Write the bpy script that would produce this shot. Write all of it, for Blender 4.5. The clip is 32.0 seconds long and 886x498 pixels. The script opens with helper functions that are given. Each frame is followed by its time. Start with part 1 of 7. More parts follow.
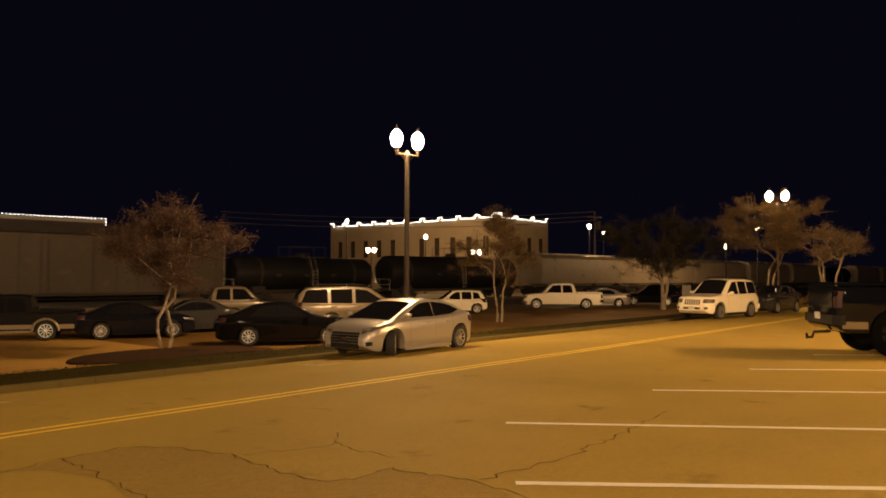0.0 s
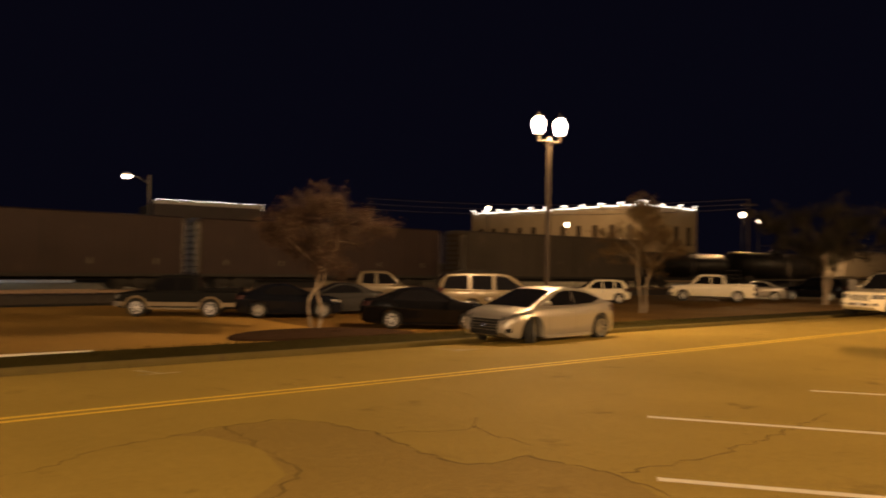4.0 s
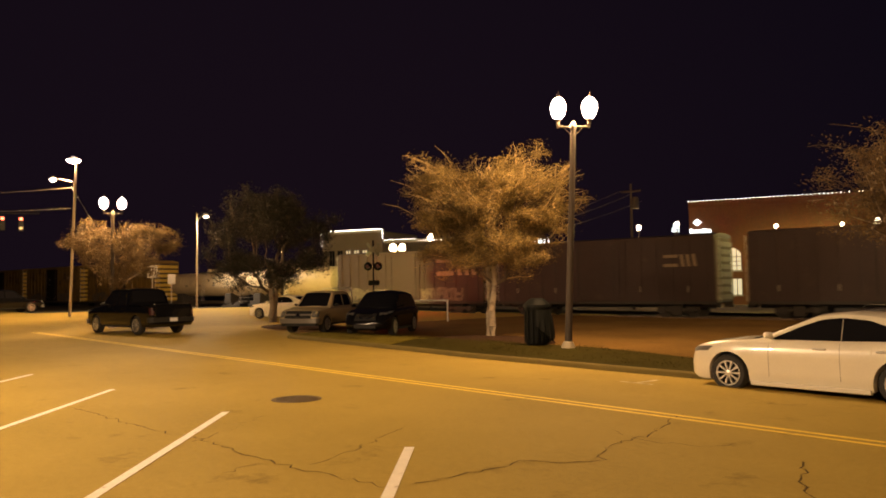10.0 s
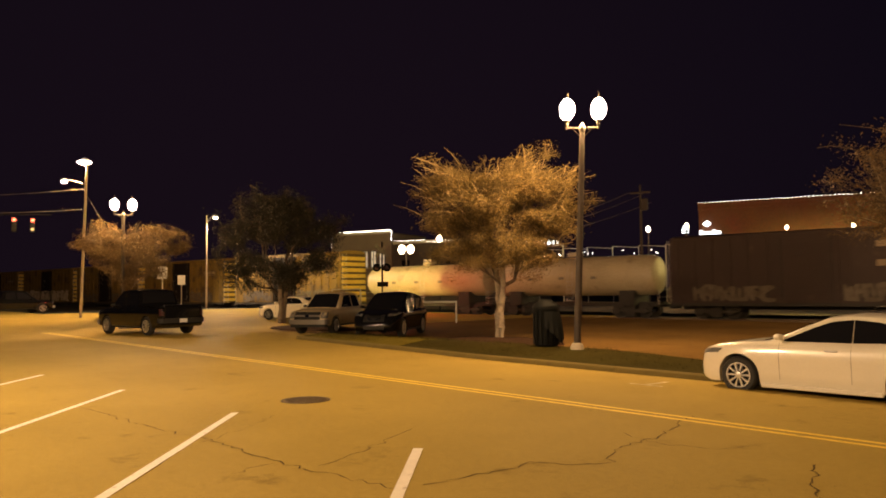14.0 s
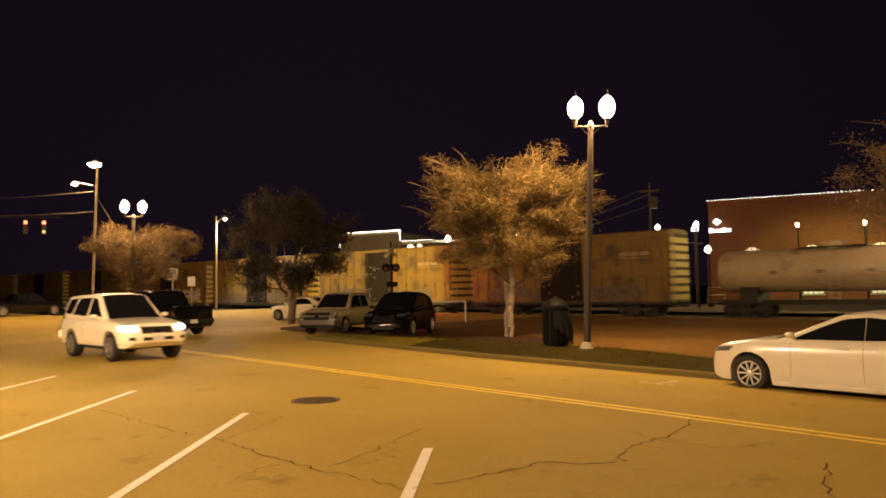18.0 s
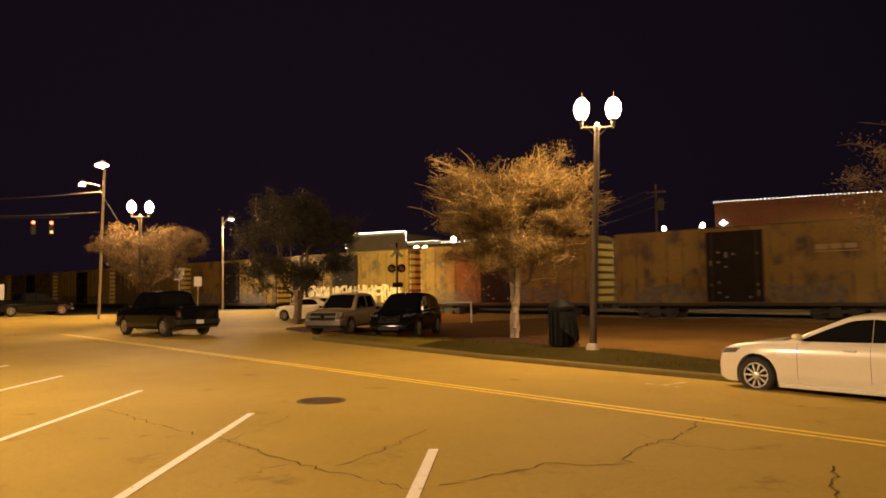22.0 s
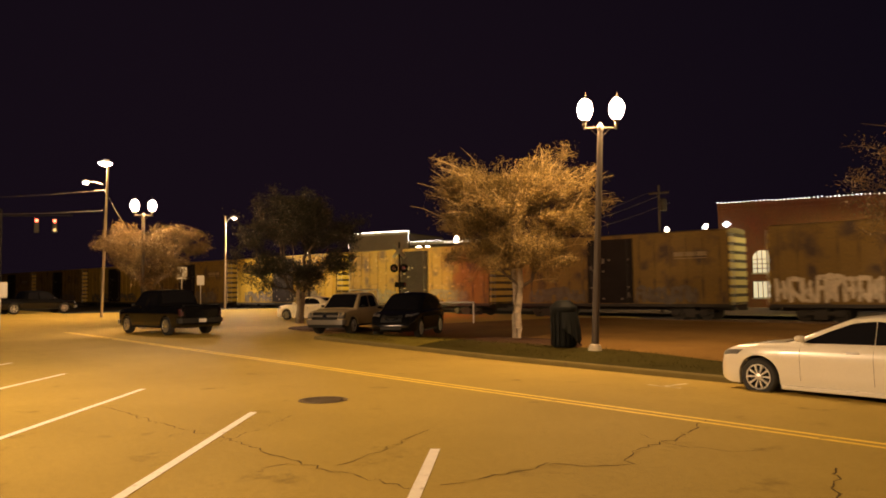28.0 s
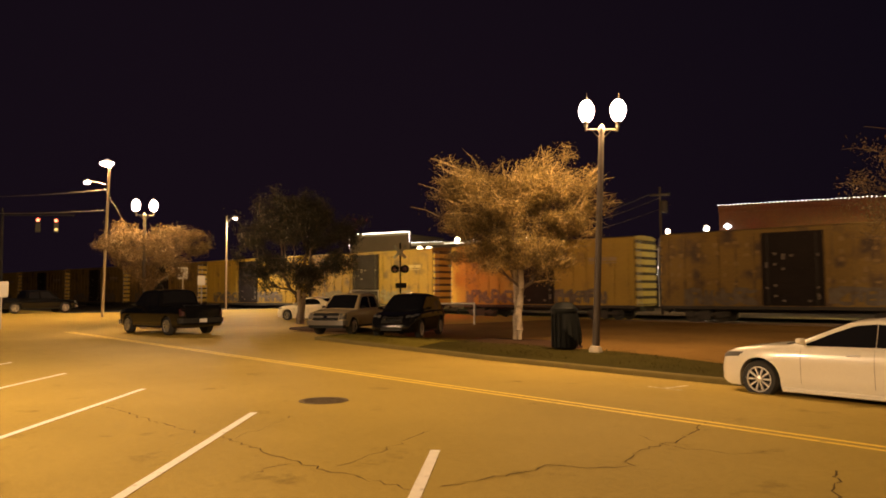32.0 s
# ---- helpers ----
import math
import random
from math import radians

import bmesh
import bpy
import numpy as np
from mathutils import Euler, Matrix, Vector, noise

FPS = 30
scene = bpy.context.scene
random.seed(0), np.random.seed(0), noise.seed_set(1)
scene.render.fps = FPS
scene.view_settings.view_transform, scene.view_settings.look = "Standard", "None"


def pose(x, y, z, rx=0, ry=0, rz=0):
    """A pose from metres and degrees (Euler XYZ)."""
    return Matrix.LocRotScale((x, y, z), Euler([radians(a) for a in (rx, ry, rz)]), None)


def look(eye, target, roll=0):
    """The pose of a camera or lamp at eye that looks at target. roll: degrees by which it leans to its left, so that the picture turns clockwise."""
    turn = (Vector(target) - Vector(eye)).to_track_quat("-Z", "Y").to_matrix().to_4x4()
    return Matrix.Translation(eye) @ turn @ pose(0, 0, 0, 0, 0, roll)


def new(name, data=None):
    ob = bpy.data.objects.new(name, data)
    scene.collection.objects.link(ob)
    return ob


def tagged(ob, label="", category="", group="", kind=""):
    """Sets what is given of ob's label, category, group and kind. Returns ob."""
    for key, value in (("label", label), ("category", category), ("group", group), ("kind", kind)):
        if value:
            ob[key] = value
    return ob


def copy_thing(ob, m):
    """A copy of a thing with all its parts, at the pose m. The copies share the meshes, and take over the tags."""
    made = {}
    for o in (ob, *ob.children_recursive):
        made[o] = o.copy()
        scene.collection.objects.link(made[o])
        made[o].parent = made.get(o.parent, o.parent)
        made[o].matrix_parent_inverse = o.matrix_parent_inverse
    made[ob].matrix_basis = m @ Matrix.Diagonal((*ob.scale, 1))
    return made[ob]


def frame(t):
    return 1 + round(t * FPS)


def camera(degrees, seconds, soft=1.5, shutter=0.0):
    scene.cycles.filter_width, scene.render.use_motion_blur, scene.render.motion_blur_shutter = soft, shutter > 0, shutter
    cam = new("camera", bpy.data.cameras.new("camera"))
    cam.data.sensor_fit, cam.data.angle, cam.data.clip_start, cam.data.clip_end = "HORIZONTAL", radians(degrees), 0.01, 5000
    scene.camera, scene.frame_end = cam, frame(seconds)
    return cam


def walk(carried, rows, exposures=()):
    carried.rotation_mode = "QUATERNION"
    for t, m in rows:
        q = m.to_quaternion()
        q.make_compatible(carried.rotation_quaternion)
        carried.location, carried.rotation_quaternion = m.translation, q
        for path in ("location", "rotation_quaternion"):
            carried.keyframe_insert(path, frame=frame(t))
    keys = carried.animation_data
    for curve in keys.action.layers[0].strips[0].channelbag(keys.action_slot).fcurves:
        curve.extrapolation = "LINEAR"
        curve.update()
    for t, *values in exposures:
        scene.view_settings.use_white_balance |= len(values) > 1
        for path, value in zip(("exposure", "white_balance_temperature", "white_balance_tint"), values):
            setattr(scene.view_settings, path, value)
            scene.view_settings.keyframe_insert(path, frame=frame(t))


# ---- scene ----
# camera: held by hand at one spot, turned from the right to the left
EYE = 1.75
cam = camera(61.49, 32.0, soft=1.8, shutter=0.8)
PATH = [
    (0.0, pose(0, 0, EYE, 92.17, -0.14, -49.98)),
    (0.5, pose(0, 0, EYE, 92.12, -0.29, -49.80)),
    (1.0, pose(0, 0, EYE, 92.06, -0.44, -49.47)),
    (1.5, pose(0, 0, EYE, 91.99, -0.43, -49.48)),
    (2.0, pose(0, 0, EYE, 91.79, -0.69, -49.38)),
    (2.5, pose(0, 0, EYE, 91.76, -0.74, -49.31)),
    (4.5, pose(0, 0, EYE, 90.80, -1.19, -31.47)),
    (5.0, pose(0, 0, EYE, 90.57, -0.94, -21.68)),
    (5.5, pose(0, 0, EYE, 90.44, -0.15, -11.07)),
    (6.0, pose(0, 0, EYE, 90.79, 0.23, 0.39)),
    (6.6, pose(0, 0, EYE, 91.43, 0.31, 13.71)),
    (7.0, pose(0, 0, EYE, 91.65, 0.30, 23.88)),
    (7.2, pose(0, 0, EYE, 91.76, 0.30, 28.85)),
    (7.5, pose(0, 0, EYE, 91.93, 0.29, 35.77)),
    (8.0, pose(0, 0, EYE, 92.32, 0.38, 43.07)),
    (8.5, pose(0, 0, EYE, 92.47, 0.48, 45.75)),
    (9.0, pose(0, 0, EYE, 92.75, 0.61, 46.59)),
    (9.5, pose(0, 0, EYE, 92.82, 0.79, 47.62)),
    (10.0, pose(0, 0, EYE, 93.02, 0.81, 48.03)),
    (10.5, pose(0, 0, EYE, 93.07, 0.88, 48.17)),
    (11.0, pose(0, 0, EYE, 93.10, 0.96, 48.27)),
    (11.5, pose(0, 0, EYE, 93.05, 0.91, 48.19)),
    (12.0, pose(0, 0, EYE, 93.06, 0.79, 48.14)),
    (12.5, pose(0, 0, EYE, 93.15, 0.86, 48.18)),
    (13.0, pose(0, 0, EYE, 93.15, 0.86, 48.18)),
    (13.5, pose(0, 0, EYE, 93.16, 0.84, 48.42)),
    (14.0, pose(0, 0, EYE, 93.13, 0.74, 48.70)),
    (14.5, pose(0, 0, EYE, 93.17, 0.86, 48.81)),
    (16.5, pose(0, 0, EYE, 93.14, 0.88, 49.12)),
    (17.0, pose(0, 0, EYE, 93.11, 0.98, 49.15)),
    (17.5, pose(0, 0, EYE, 93.09, 1.07, 49.22)),
    (18.0, pose(0, 0, EYE, 93.12, 1.07, 49.40)),
    (18.5, pose(0, 0, EYE, 93.06, 1.09, 49.46)),
    (19.0, pose(0, 0, EYE, 92.99, 1.19, 49.55)),
    (19.5, pose(0, 0, EYE, 92.94, 1.12, 49.81)),
    (20.0, pose(0, 0, EYE, 92.96, 1.05, 50.01)),
    (20.5, pose(0, 0, EYE, 92.92, 1.14, 50.04)),
    (21.0, pose(0, 0, EYE, 93.00, 0.92, 49.89)),
    (21.5, pose(0, 0, EYE, 93.11, 0.85, 49.86)),
    (22.0, pose(0, 0, EYE, 93.19, 0.93, 49.84)),
    (22.5, pose(0, 0, EYE, 93.20, 0.95, 49.82)),
    (23.0, pose(0, 0, EYE, 93.11, 0.99, 49.62)),
    (23.5, pose(0, 0, EYE, 93.13, 0.78, 49.59)),
    (24.0, pose(0, 0, EYE, 93.13, 0.79, 49.76)),
    (24.5, pose(0, 0, EYE, 93.07, 0.76, 49.83)),
    (25.0, pose(0, 0, EYE, 93.07, 0.78, 49.93)),
    (25.5, pose(0, 0, EYE, 93.10, 0.70, 49.88)),
    (27.5, pose(0, 0, EYE, 93.22, 0.83, 50.06)),
    (28.0, pose(0, 0, EYE, 93.19, 0.65, 50.02)),
    (28.5, pose(0, 0, EYE, 93.17, 0.55, 50.09)),
    (29.0, pose(0, 0, EYE, 93.23, 0.52, 50.05)),
    (29.5, pose(0, 0, EYE, 93.19, 0.47, 50.13)),
    (30.0, pose(0, 0, EYE, 93.23, 0.40, 50.06)),
    (30.5, pose(0, 0, EYE, 93.28, 0.51, 49.95)),
    (31.0, pose(0, 0, EYE, 93.32, 0.48, 50.01)),
    (31.5, pose(0, 0, EYE, 93.29, 0.53, 50.09)),
    (32.0, pose(0, 0, EYE, 93.27, 0.43, 50.08)),
]
walk(cam, PATH)

# world: a clear night sky over a lit town
world = bpy.data.worlds.new("night_sky")
scene.world = world
world.use_nodes = True
sky = world.node_tree.nodes["Background"]
sky.inputs[1].default_value = 0.0085
# the town's haze glows faintly on one side
wn, wl = world.node_tree.nodes, world.node_tree.links
where, side, tint = wn.new("ShaderNodeTexCoord"), wn.new("ShaderNodeVectorMath"), wn.new("ShaderNodeValToRGB")
side.operation = "DOT_PRODUCT"
side.inputs[1].default_value = (-0.433, 0.25, -0.03)
shift = wn.new("ShaderNodeMath")
shift.inputs[1].default_value = 0.5
wl.new(where.outputs["Generated"], side.inputs[0])
wl.new(side.outputs["Value"], shift.inputs[0])
wl.new(shift.outputs[0], tint.inputs[0])
tint.color_ramp.elements[0].position, tint.color_ramp.elements[0].color = 0.70, (0.24, 0.22, 0.58, 1)
tint.color_ramp.elements[1].position, tint.color_ramp.elements[1].color = 1.0, (0.92, 0.48, 0.90, 1)
wl.new(tint.outputs[0], sky.inputs[0])

WARM = (1.0, 0.575, 0.245)
SODIUM = (1.0, 0.55, 0.20)
COOL = (0.80, 0.92, 1.0)


def lamp(x, y, z, watts, colour, radius=0.18, spot=0, aim=None):
    data = bpy.data.lights.new("street_light", "SPOT" if spot else "POINT")
    data.energy, data.color, data.shadow_soft_size = watts, colour, radius
    ob = new("street_light", data)
    ob.location = (x, y, z)
    if spot:
        data.spot_size, data.spot_blend = radians(spot), 0.6
        ob.matrix_world = look((x, y, z), aim)
    return ob


# ---- materials ----
def nodes_of(name):
    m = bpy.data.materials.new(name)
    m.use_nodes = True
    return m, m.node_tree.nodes, m.node_tree.links, m.node_tree.nodes["Principled BSDF"]


def mat(name, colour, rough=0.6, metal=0.0, vary=0.15, scale=6.0, bump=0.0, fine=60.0, coat=0.0, spec=0.5, dirt=None, dirt_at=0.6):
    """A surface with stains at one scale and grain at a finer one."""
    m, n, l, p = nodes_of(name)
    tc = n.new("ShaderNodeTexCoord")
    big, small = n.new("ShaderNodeTexNoise"), n.new("ShaderNodeTexNoise")
    big.inputs["Scale"].default_value, big.inputs["Detail"].default_value = scale, 5
    small.inputs["Scale"].default_value, small.inputs["Detail"].default_value = fine, 3
    l.new(tc.outputs["Object"], big.inputs["Vector"])
    l.new(tc.outputs["Object"], small.inputs["Vector"])
    mix = n.new("ShaderNodeMixRGB")
    mix.inputs[1].default_value = (*[c * (1 - vary) for c in colour], 1)
    mix.inputs[2].default_value = (*[min(1, c * (1 + vary)) for c in colour], 1)
    l.new(big.outputs["Fac"], mix.inputs[0])
    grain = n.new("ShaderNodeMixRGB")
    grain.blend_type = "MULTIPLY"
    grain.inputs[0].default_value = min(1, vary * 2)
    l.new(mix.outputs[0], grain.inputs[1])
    l.new(small.outputs["Fac"], grain.inputs[2])
    bright = n.new("ShaderNodeMixRGB")
    bright.blend_type = "MULTIPLY"
    bright.inputs[0].default_value = 1
    k = 1 + min(1, vary * 2) * 0.8
    bright.inputs[2].default_value = (k, k, k, 1)
    l.new(grain.outputs[0], bright.inputs[1])
    out = bright.outputs[0]
    if dirt:
        ramp = n.new("ShaderNodeValToRGB")
        ramp.color_ramp.elements[0].position, ramp.color_ramp.elements[1].position = dirt_at, min(1, dirt_at + 0.15)
        stain = n.new("ShaderNodeTexNoise")
        stain.inputs["Scale"].default_value, stain.inputs["Detail"].default_value = scale * 1.7, 8
        l.new(tc.outputs["Object"], stain.inputs["Vector"])
        l.new(stain.outputs["Fac"], ramp.inputs[0])
        dm = n.new("ShaderNodeMixRGB")
        dm.inputs[2].default_value = (*dirt, 1)
        l.new(ramp.outputs[0], dm.inputs[0])
        l.new(out, dm.inputs[1])
        out = dm.outputs[0]
    l.new(out, p.inputs["Base Color"])
    p.inputs["Roughness"].default_value, p.inputs["Metallic"].default_value = rough, metal
    p.inputs["Coat Weight"].default_value = coat
    p.inputs["Specular IOR Level"].default_value = spec
    if bump:
        b = n.new("ShaderNodeBump")
        b.inputs["Strength"].default_value, b.inputs["Distance"].default_value = bump, 0.02
        l.new(small.outputs["Fac"], b.inputs["Height"])
        l.new(b.outputs[0], p.inputs["Normal"])
    return m


def glow(name, colour, strength):
    m, n, l, p = nodes_of(name)
    p.inputs["Base Color"].default_value = (*[0.8 * c for c in colour], 1)
    p.inputs["Emission Color"].default_value = (*colour, 1)
    p.inputs["Emission Strength"].default_value = strength
    return m


def asphalt(name, colour, patch, oil):
    """Worn asphalt: aggregate grain, broad wear, darker patches and oil drips."""
    m, n, l, p = nodes_of(name)
    tc = n.new("ShaderNodeTexCoord")

    def tex(scale, detail, rough=0.5):
        t = n.new("ShaderNodeTexNoise")
        t.inputs["Scale"].default_value, t.inputs["Detail"].default_value, t.inputs["Roughness"].default_value = scale, detail, rough
        l.new(tc.outputs["Object"], t.inputs["Vector"])
        return t

    def ramp(src, a, b):
        r = n.new("ShaderNodeValToRGB")
        r.color_ramp.elements[0].position, r.color_ramp.elements[1].position = a, b
        l.new(src, r.inputs[0])
        return r.outputs[0]

    def mixed(fac, a, b, how="MIX"):
        x = n.new("ShaderNodeMixRGB")
        x.blend_type = how
        for i, v in ((0, fac), (1, a), (2, b)):
            if isinstance(v, tuple):
                x.inputs[i].default_value = (*v, 1)
            elif isinstance(v, float):
                x.inputs[i].default_value = v
            else:
                l.new(v, x.inputs[i])
        return x.outputs[0]

    wear = tex(0.25, 6, 0.6)
    grain = tex(90, 2, 0.7)
    c = mixed(ramp(wear.outputs["Fac"], 0.35, 0.68), colour, patch)
    c = mixed(ramp(tex(1.3, 7, 0.65).outputs["Fac"], 0.60, 0.74), c, oil)
    c = mixed(0.16, c, ramp(tex(11, 6, 0.75).outputs["Fac"], 0.30, 0.66), "MULTIPLY")
    c = mixed(1.0, c, (1.06, 1.06, 1.06), "MULTIPLY")
    c = mixed(0.65, c, ramp(grain.outputs["Fac"], 0.15, 0.75), "MULTIPLY")
    c = mixed(1.0, c, (1.56, 1.56, 1.56), "MULTIPLY")
    l.new(c, p.inputs["Base Color"])
    p.inputs["Roughness"].default_value = 0.78
    p.inputs["Specular IOR Level"].default_value = 0.04
    b = n.new("ShaderNodeBump")
    b.inputs["Strength"].default_value, b.inputs["Distance"].default_value = 0.35, 0.01
    l.new(grain.outputs["Fac"], b.inputs["Height"])
    l.new(b.outputs[0], p.inputs["Normal"])
    return m


def brick(name, one, two, mortar, scale):
    m, n, l, p = nodes_of(name)
    tc, bt = n.new("ShaderNodeTexCoord"), n.new("ShaderNodeTexBrick")
    bt.inputs["Color1"].default_value, bt.inputs["Color2"].default_value, bt.inputs["Mortar"].default_value = (*one, 1), (*two, 1), (*mortar, 1)
    bt.inputs["Scale"].default_value = scale
    bt.inputs["Mortar Size"].default_value = 0.012
    mp = n.new("ShaderNodeMapping")
    mp.inputs["Rotation"].default_value = (radians(90), 0, 0)
    l.new(tc.outputs["Object"], mp.inputs["Vector"])
    l.new(mp.outputs[0], bt.inputs["Vector"])
    nz = n.new("ShaderNodeTexNoise")
    nz.inputs["Scale"].default_value, nz.inputs["Detail"].default_value = 0.6, 6
    l.new(tc.outputs["Object"], nz.inputs["Vector"])
    mx = n.new("ShaderNodeMixRGB")
    mx.blend_type = "MULTIPLY"
    mx.inputs[0].default_value = 0.5
    l.new(bt.outputs["Color"], mx.inputs[1])
    l.new(nz.outputs["Color"], mx.inputs[2])
    l.new(mx.outputs[0], p.inputs["Base Color"])
    p.inputs["Roughness"].default_value = 0.85
    return m


ROAD = asphalt("worn_asphalt", (0.295, 0.217, 0.052), (0.36, 0.264, 0.064), (0.20, 0.147, 0.037))
PATCH = asphalt("patched_asphalt", (0.25, 0.180, 0.050), (0.30, 0.215, 0.060), (0.19, 0.137, 0.04))
LOT_DARK = asphalt("dark_lot_ground", (0.13, 0.076, 0.022), (0.19, 0.112, 0.034), (0.065, 0.038, 0.013))
LOT = asphalt("orange_lot_ground", (0.40, 0.25, 0.070), (0.47, 0.295, 0.085), (0.28, 0.172, 0.05))
FAR_ROAD = asphalt("pale_concrete_street", (0.15, 0.13, 0.09), (0.18, 0.155, 0.11), (0.11, 0.095, 0.07))
FAR = asphalt("far_ground", (0.05, 0.045, 0.035), (0.06, 0.055, 0.04), (0.04, 0.035, 0.03))
BALLAST = mat("ballast", (0.13, 0.115, 0.10), 0.9, vary=0.3, scale=3, bump=0.8, fine=14, spec=0.03)
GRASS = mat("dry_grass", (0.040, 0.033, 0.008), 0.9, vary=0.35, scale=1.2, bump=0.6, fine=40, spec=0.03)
# brighter copy of the verge grass; the corner's lamplight is in its colour
GRASS_LIT = mat("lamplit_grass", (0.13, 0.105, 0.016), 0.9, vary=0.35, scale=1.5, bump=0.6, fine=40, spec=0.03)
MULCH = mat("mulch", (0.055, 0.032, 0.02), 0.95, vary=0.35, scale=2.5, bump=0.8, fine=35, spec=0.03)
KERB = mat("kerb_concrete", (0.14, 0.112, 0.040), 0.85, vary=0.2, scale=2, bump=0.3, fine=70, dirt=(0.12, 0.09, 0.05), spec=0.05)
WHITE_LINE = mat("white_road_paint", (0.74, 0.70, 0.60), 0.7, vary=0.15, scale=5, bump=0.2, fine=80, dirt=(0.25, 0.18, 0.10), dirt_at=0.62)
YELLOW_LINE = mat("yellow_road_paint", (0.78, 0.56, 0.08), 0.7, vary=0.2, scale=3, bump=0.2, fine=80, dirt=(0.36, 0.26, 0.06), dirt_at=0.62, spec=0.1)
FADED_LINE = mat("faded_road_paint", (0.56, 0.47, 0.30), 0.75, vary=0.25, scale=4, bump=0.2, fine=80, dirt=(0.24, 0.18, 0.05), dirt_at=0.45)
CRACK = mat("crack_tar", (0.105, 0.074, 0.028), 0.9, vary=0.2, spec=0.03)
IRON = mat("cast_iron", (0.12, 0.085, 0.045), 0.6, 0.6, vary=0.25, bump=0.4, fine=40)
RUBBER = mat("tyre_rubber", (0.018, 0.018, 0.018), 0.8, vary=0.15, fine=90)
# shade is in this colour: tyres and rims on the pickup's unlit side
SHADED_WHEEL = mat("shaded_wheel_black", (0.005, 0.005, 0.005), 0.95, vary=0.3, scale=9, fine=80, spec=0.05)
ALLOY = mat("alloy", (0.62, 0.62, 0.62), 0.32, 0.85, vary=0.06)
CHROME = mat("chrome", (0.75, 0.75, 0.75), 0.15, 1.0, vary=0.03)
GLASS = mat("tinted_glass", (0.008, 0.008, 0.010), 0.03, vary=0.05, spec=0.25)
DARK_TRIM = mat("black_trim", (0.014, 0.014, 0.014), 0.55, vary=0.1, spec=0.2)
LENS = mat("clear_lamp_lens", (0.10, 0.10, 0.098), 0.3, 0.0, vary=0.08, spec=0.25)
RED_LENS = mat("red_lamp_lens", (0.028, 0.004, 0.003), 0.35, vary=0.1, spec=0.3)
PLATE = mat("plate", (0.55, 0.55, 0.55), 0.5, vary=0.1)
STEEL = mat("galvanised_steel", (0.42, 0.40, 0.37), 0.5, 0.6, vary=0.15)
FOOTING = mat("lamp_footing_concrete", (0.36, 0.32, 0.25), 0.85, vary=0.2, scale=3, bump=0.3, fine=60, spec=0.1)
POLE_PAINT = mat("weathered_pole_paint", (0.045, 0.034, 0.027), 0.6, 0.2, vary=0.15, scale=2)
WOOD_POLE = mat("pole_wood", (0.34, 0.27, 0.19), 0.9, vary=0.3, scale=1.5, bump=0.6, fine=25)
DARK_WOOD = mat("dark_pole_wood", (0.07, 0.055, 0.04), 0.9, vary=0.3, scale=1.5, bump=0.5, fine=25)
# lamplight is in this twig colour; twigs of the other trees are dark
GOLD_TWIG = mat("lamplit_twig_bark", (0.30, 0.215, 0.095), 0.9, vary=0.3, scale=3, fine=22)
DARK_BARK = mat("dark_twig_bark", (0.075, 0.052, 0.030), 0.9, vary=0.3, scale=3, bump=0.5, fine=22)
BARK = mat("pale_bark", (0.27, 0.22, 0.16), 0.9, vary=0.35, scale=3, bump=0.7, fine=22, dirt=(0.14, 0.11, 0.08), dirt_at=0.55)
CABLE = mat("cable", (0.10, 0.09, 0.08), 0.7, vary=0.1)
GLOBE = glow("lit_globe", (1.0, 0.80, 0.62), 22)
GLOBE_DIM = glow("lit_globe_far", (1.0, 0.74, 0.48), 14)
BULB = glow("roofline_bulb", (1.0, 0.90, 0.80), 9)
COOL_GLOW = glow("cool_sign_light", (0.75, 0.92, 1.0), 6)
RED_GLOW = glow("red_signal_light", (1.0, 0.10, 0.05), 9)
BRIGHT_STEEL = mat("dull_chrome", (0.19, 0.18, 0.165), 0.35, 0.5, vary=0.08)
HEAD_GLOW = glow("headlight_beam_glass", (0.86, 0.93, 1.0), 30)


# ---- mesh helpers ----
def mesh_of(name, bm, material, smooth=False, sharp=0.6):
    me = bpy.data.meshes.new(name)
    bm.normal_update()
    if smooth:
        for f in bm.faces:
            f.smooth = True
        for e in bm.edges:
            if len(e.link_faces) == 2 and e.calc_face_angle(0) > sharp:
                e.smooth = False
    bm.to_mesh(me)
    bm.free()
    for mm in material if isinstance(material, (list, tuple)) else [material]:
        me.materials.append(mm)
    return me


def part(name, bm, material, parent=None, label="", smooth=False, sharp=0.6, at=None):
    ob = new(name, bm if isinstance(bm, bpy.types.Mesh) else mesh_of(name, bm, material, smooth, sharp))
    ob.parent = parent
    if at is not None:
        ob.matrix_basis = at
    if label:
        tagged(ob, label)
    return ob


def thing(name, label, category, at, group="", kind=""):
    ob = new(name)
    ob.empty_display_size = 0.2
    ob.matrix_basis = at
    return tagged(ob, label, category, group, kind)


def box(bm, x0, x1, y0, y1, z0, z1, bevel=0.0):
    v = [bm.verts.new((x, y, z)) for x in (x0, x1) for y in (y0, y1) for z in (z0, z1)]
    fs = [bm.faces.new([v[i] for i in f]) for f in ((0, 1, 3, 2), (4, 6, 7, 5), (0, 4, 5, 1), (2, 3, 7, 6), (0, 2, 6, 4), (1, 5, 7, 3))]
    if bevel:
        es = list({e for f in fs for e in f.edges})
        bmesh.ops.bevel(bm, geom=es, offset=bevel, segments=1, affect="EDGES")
    return bm


def boxed(*a, **k):
    return box(bmesh.new(), *a, **k)


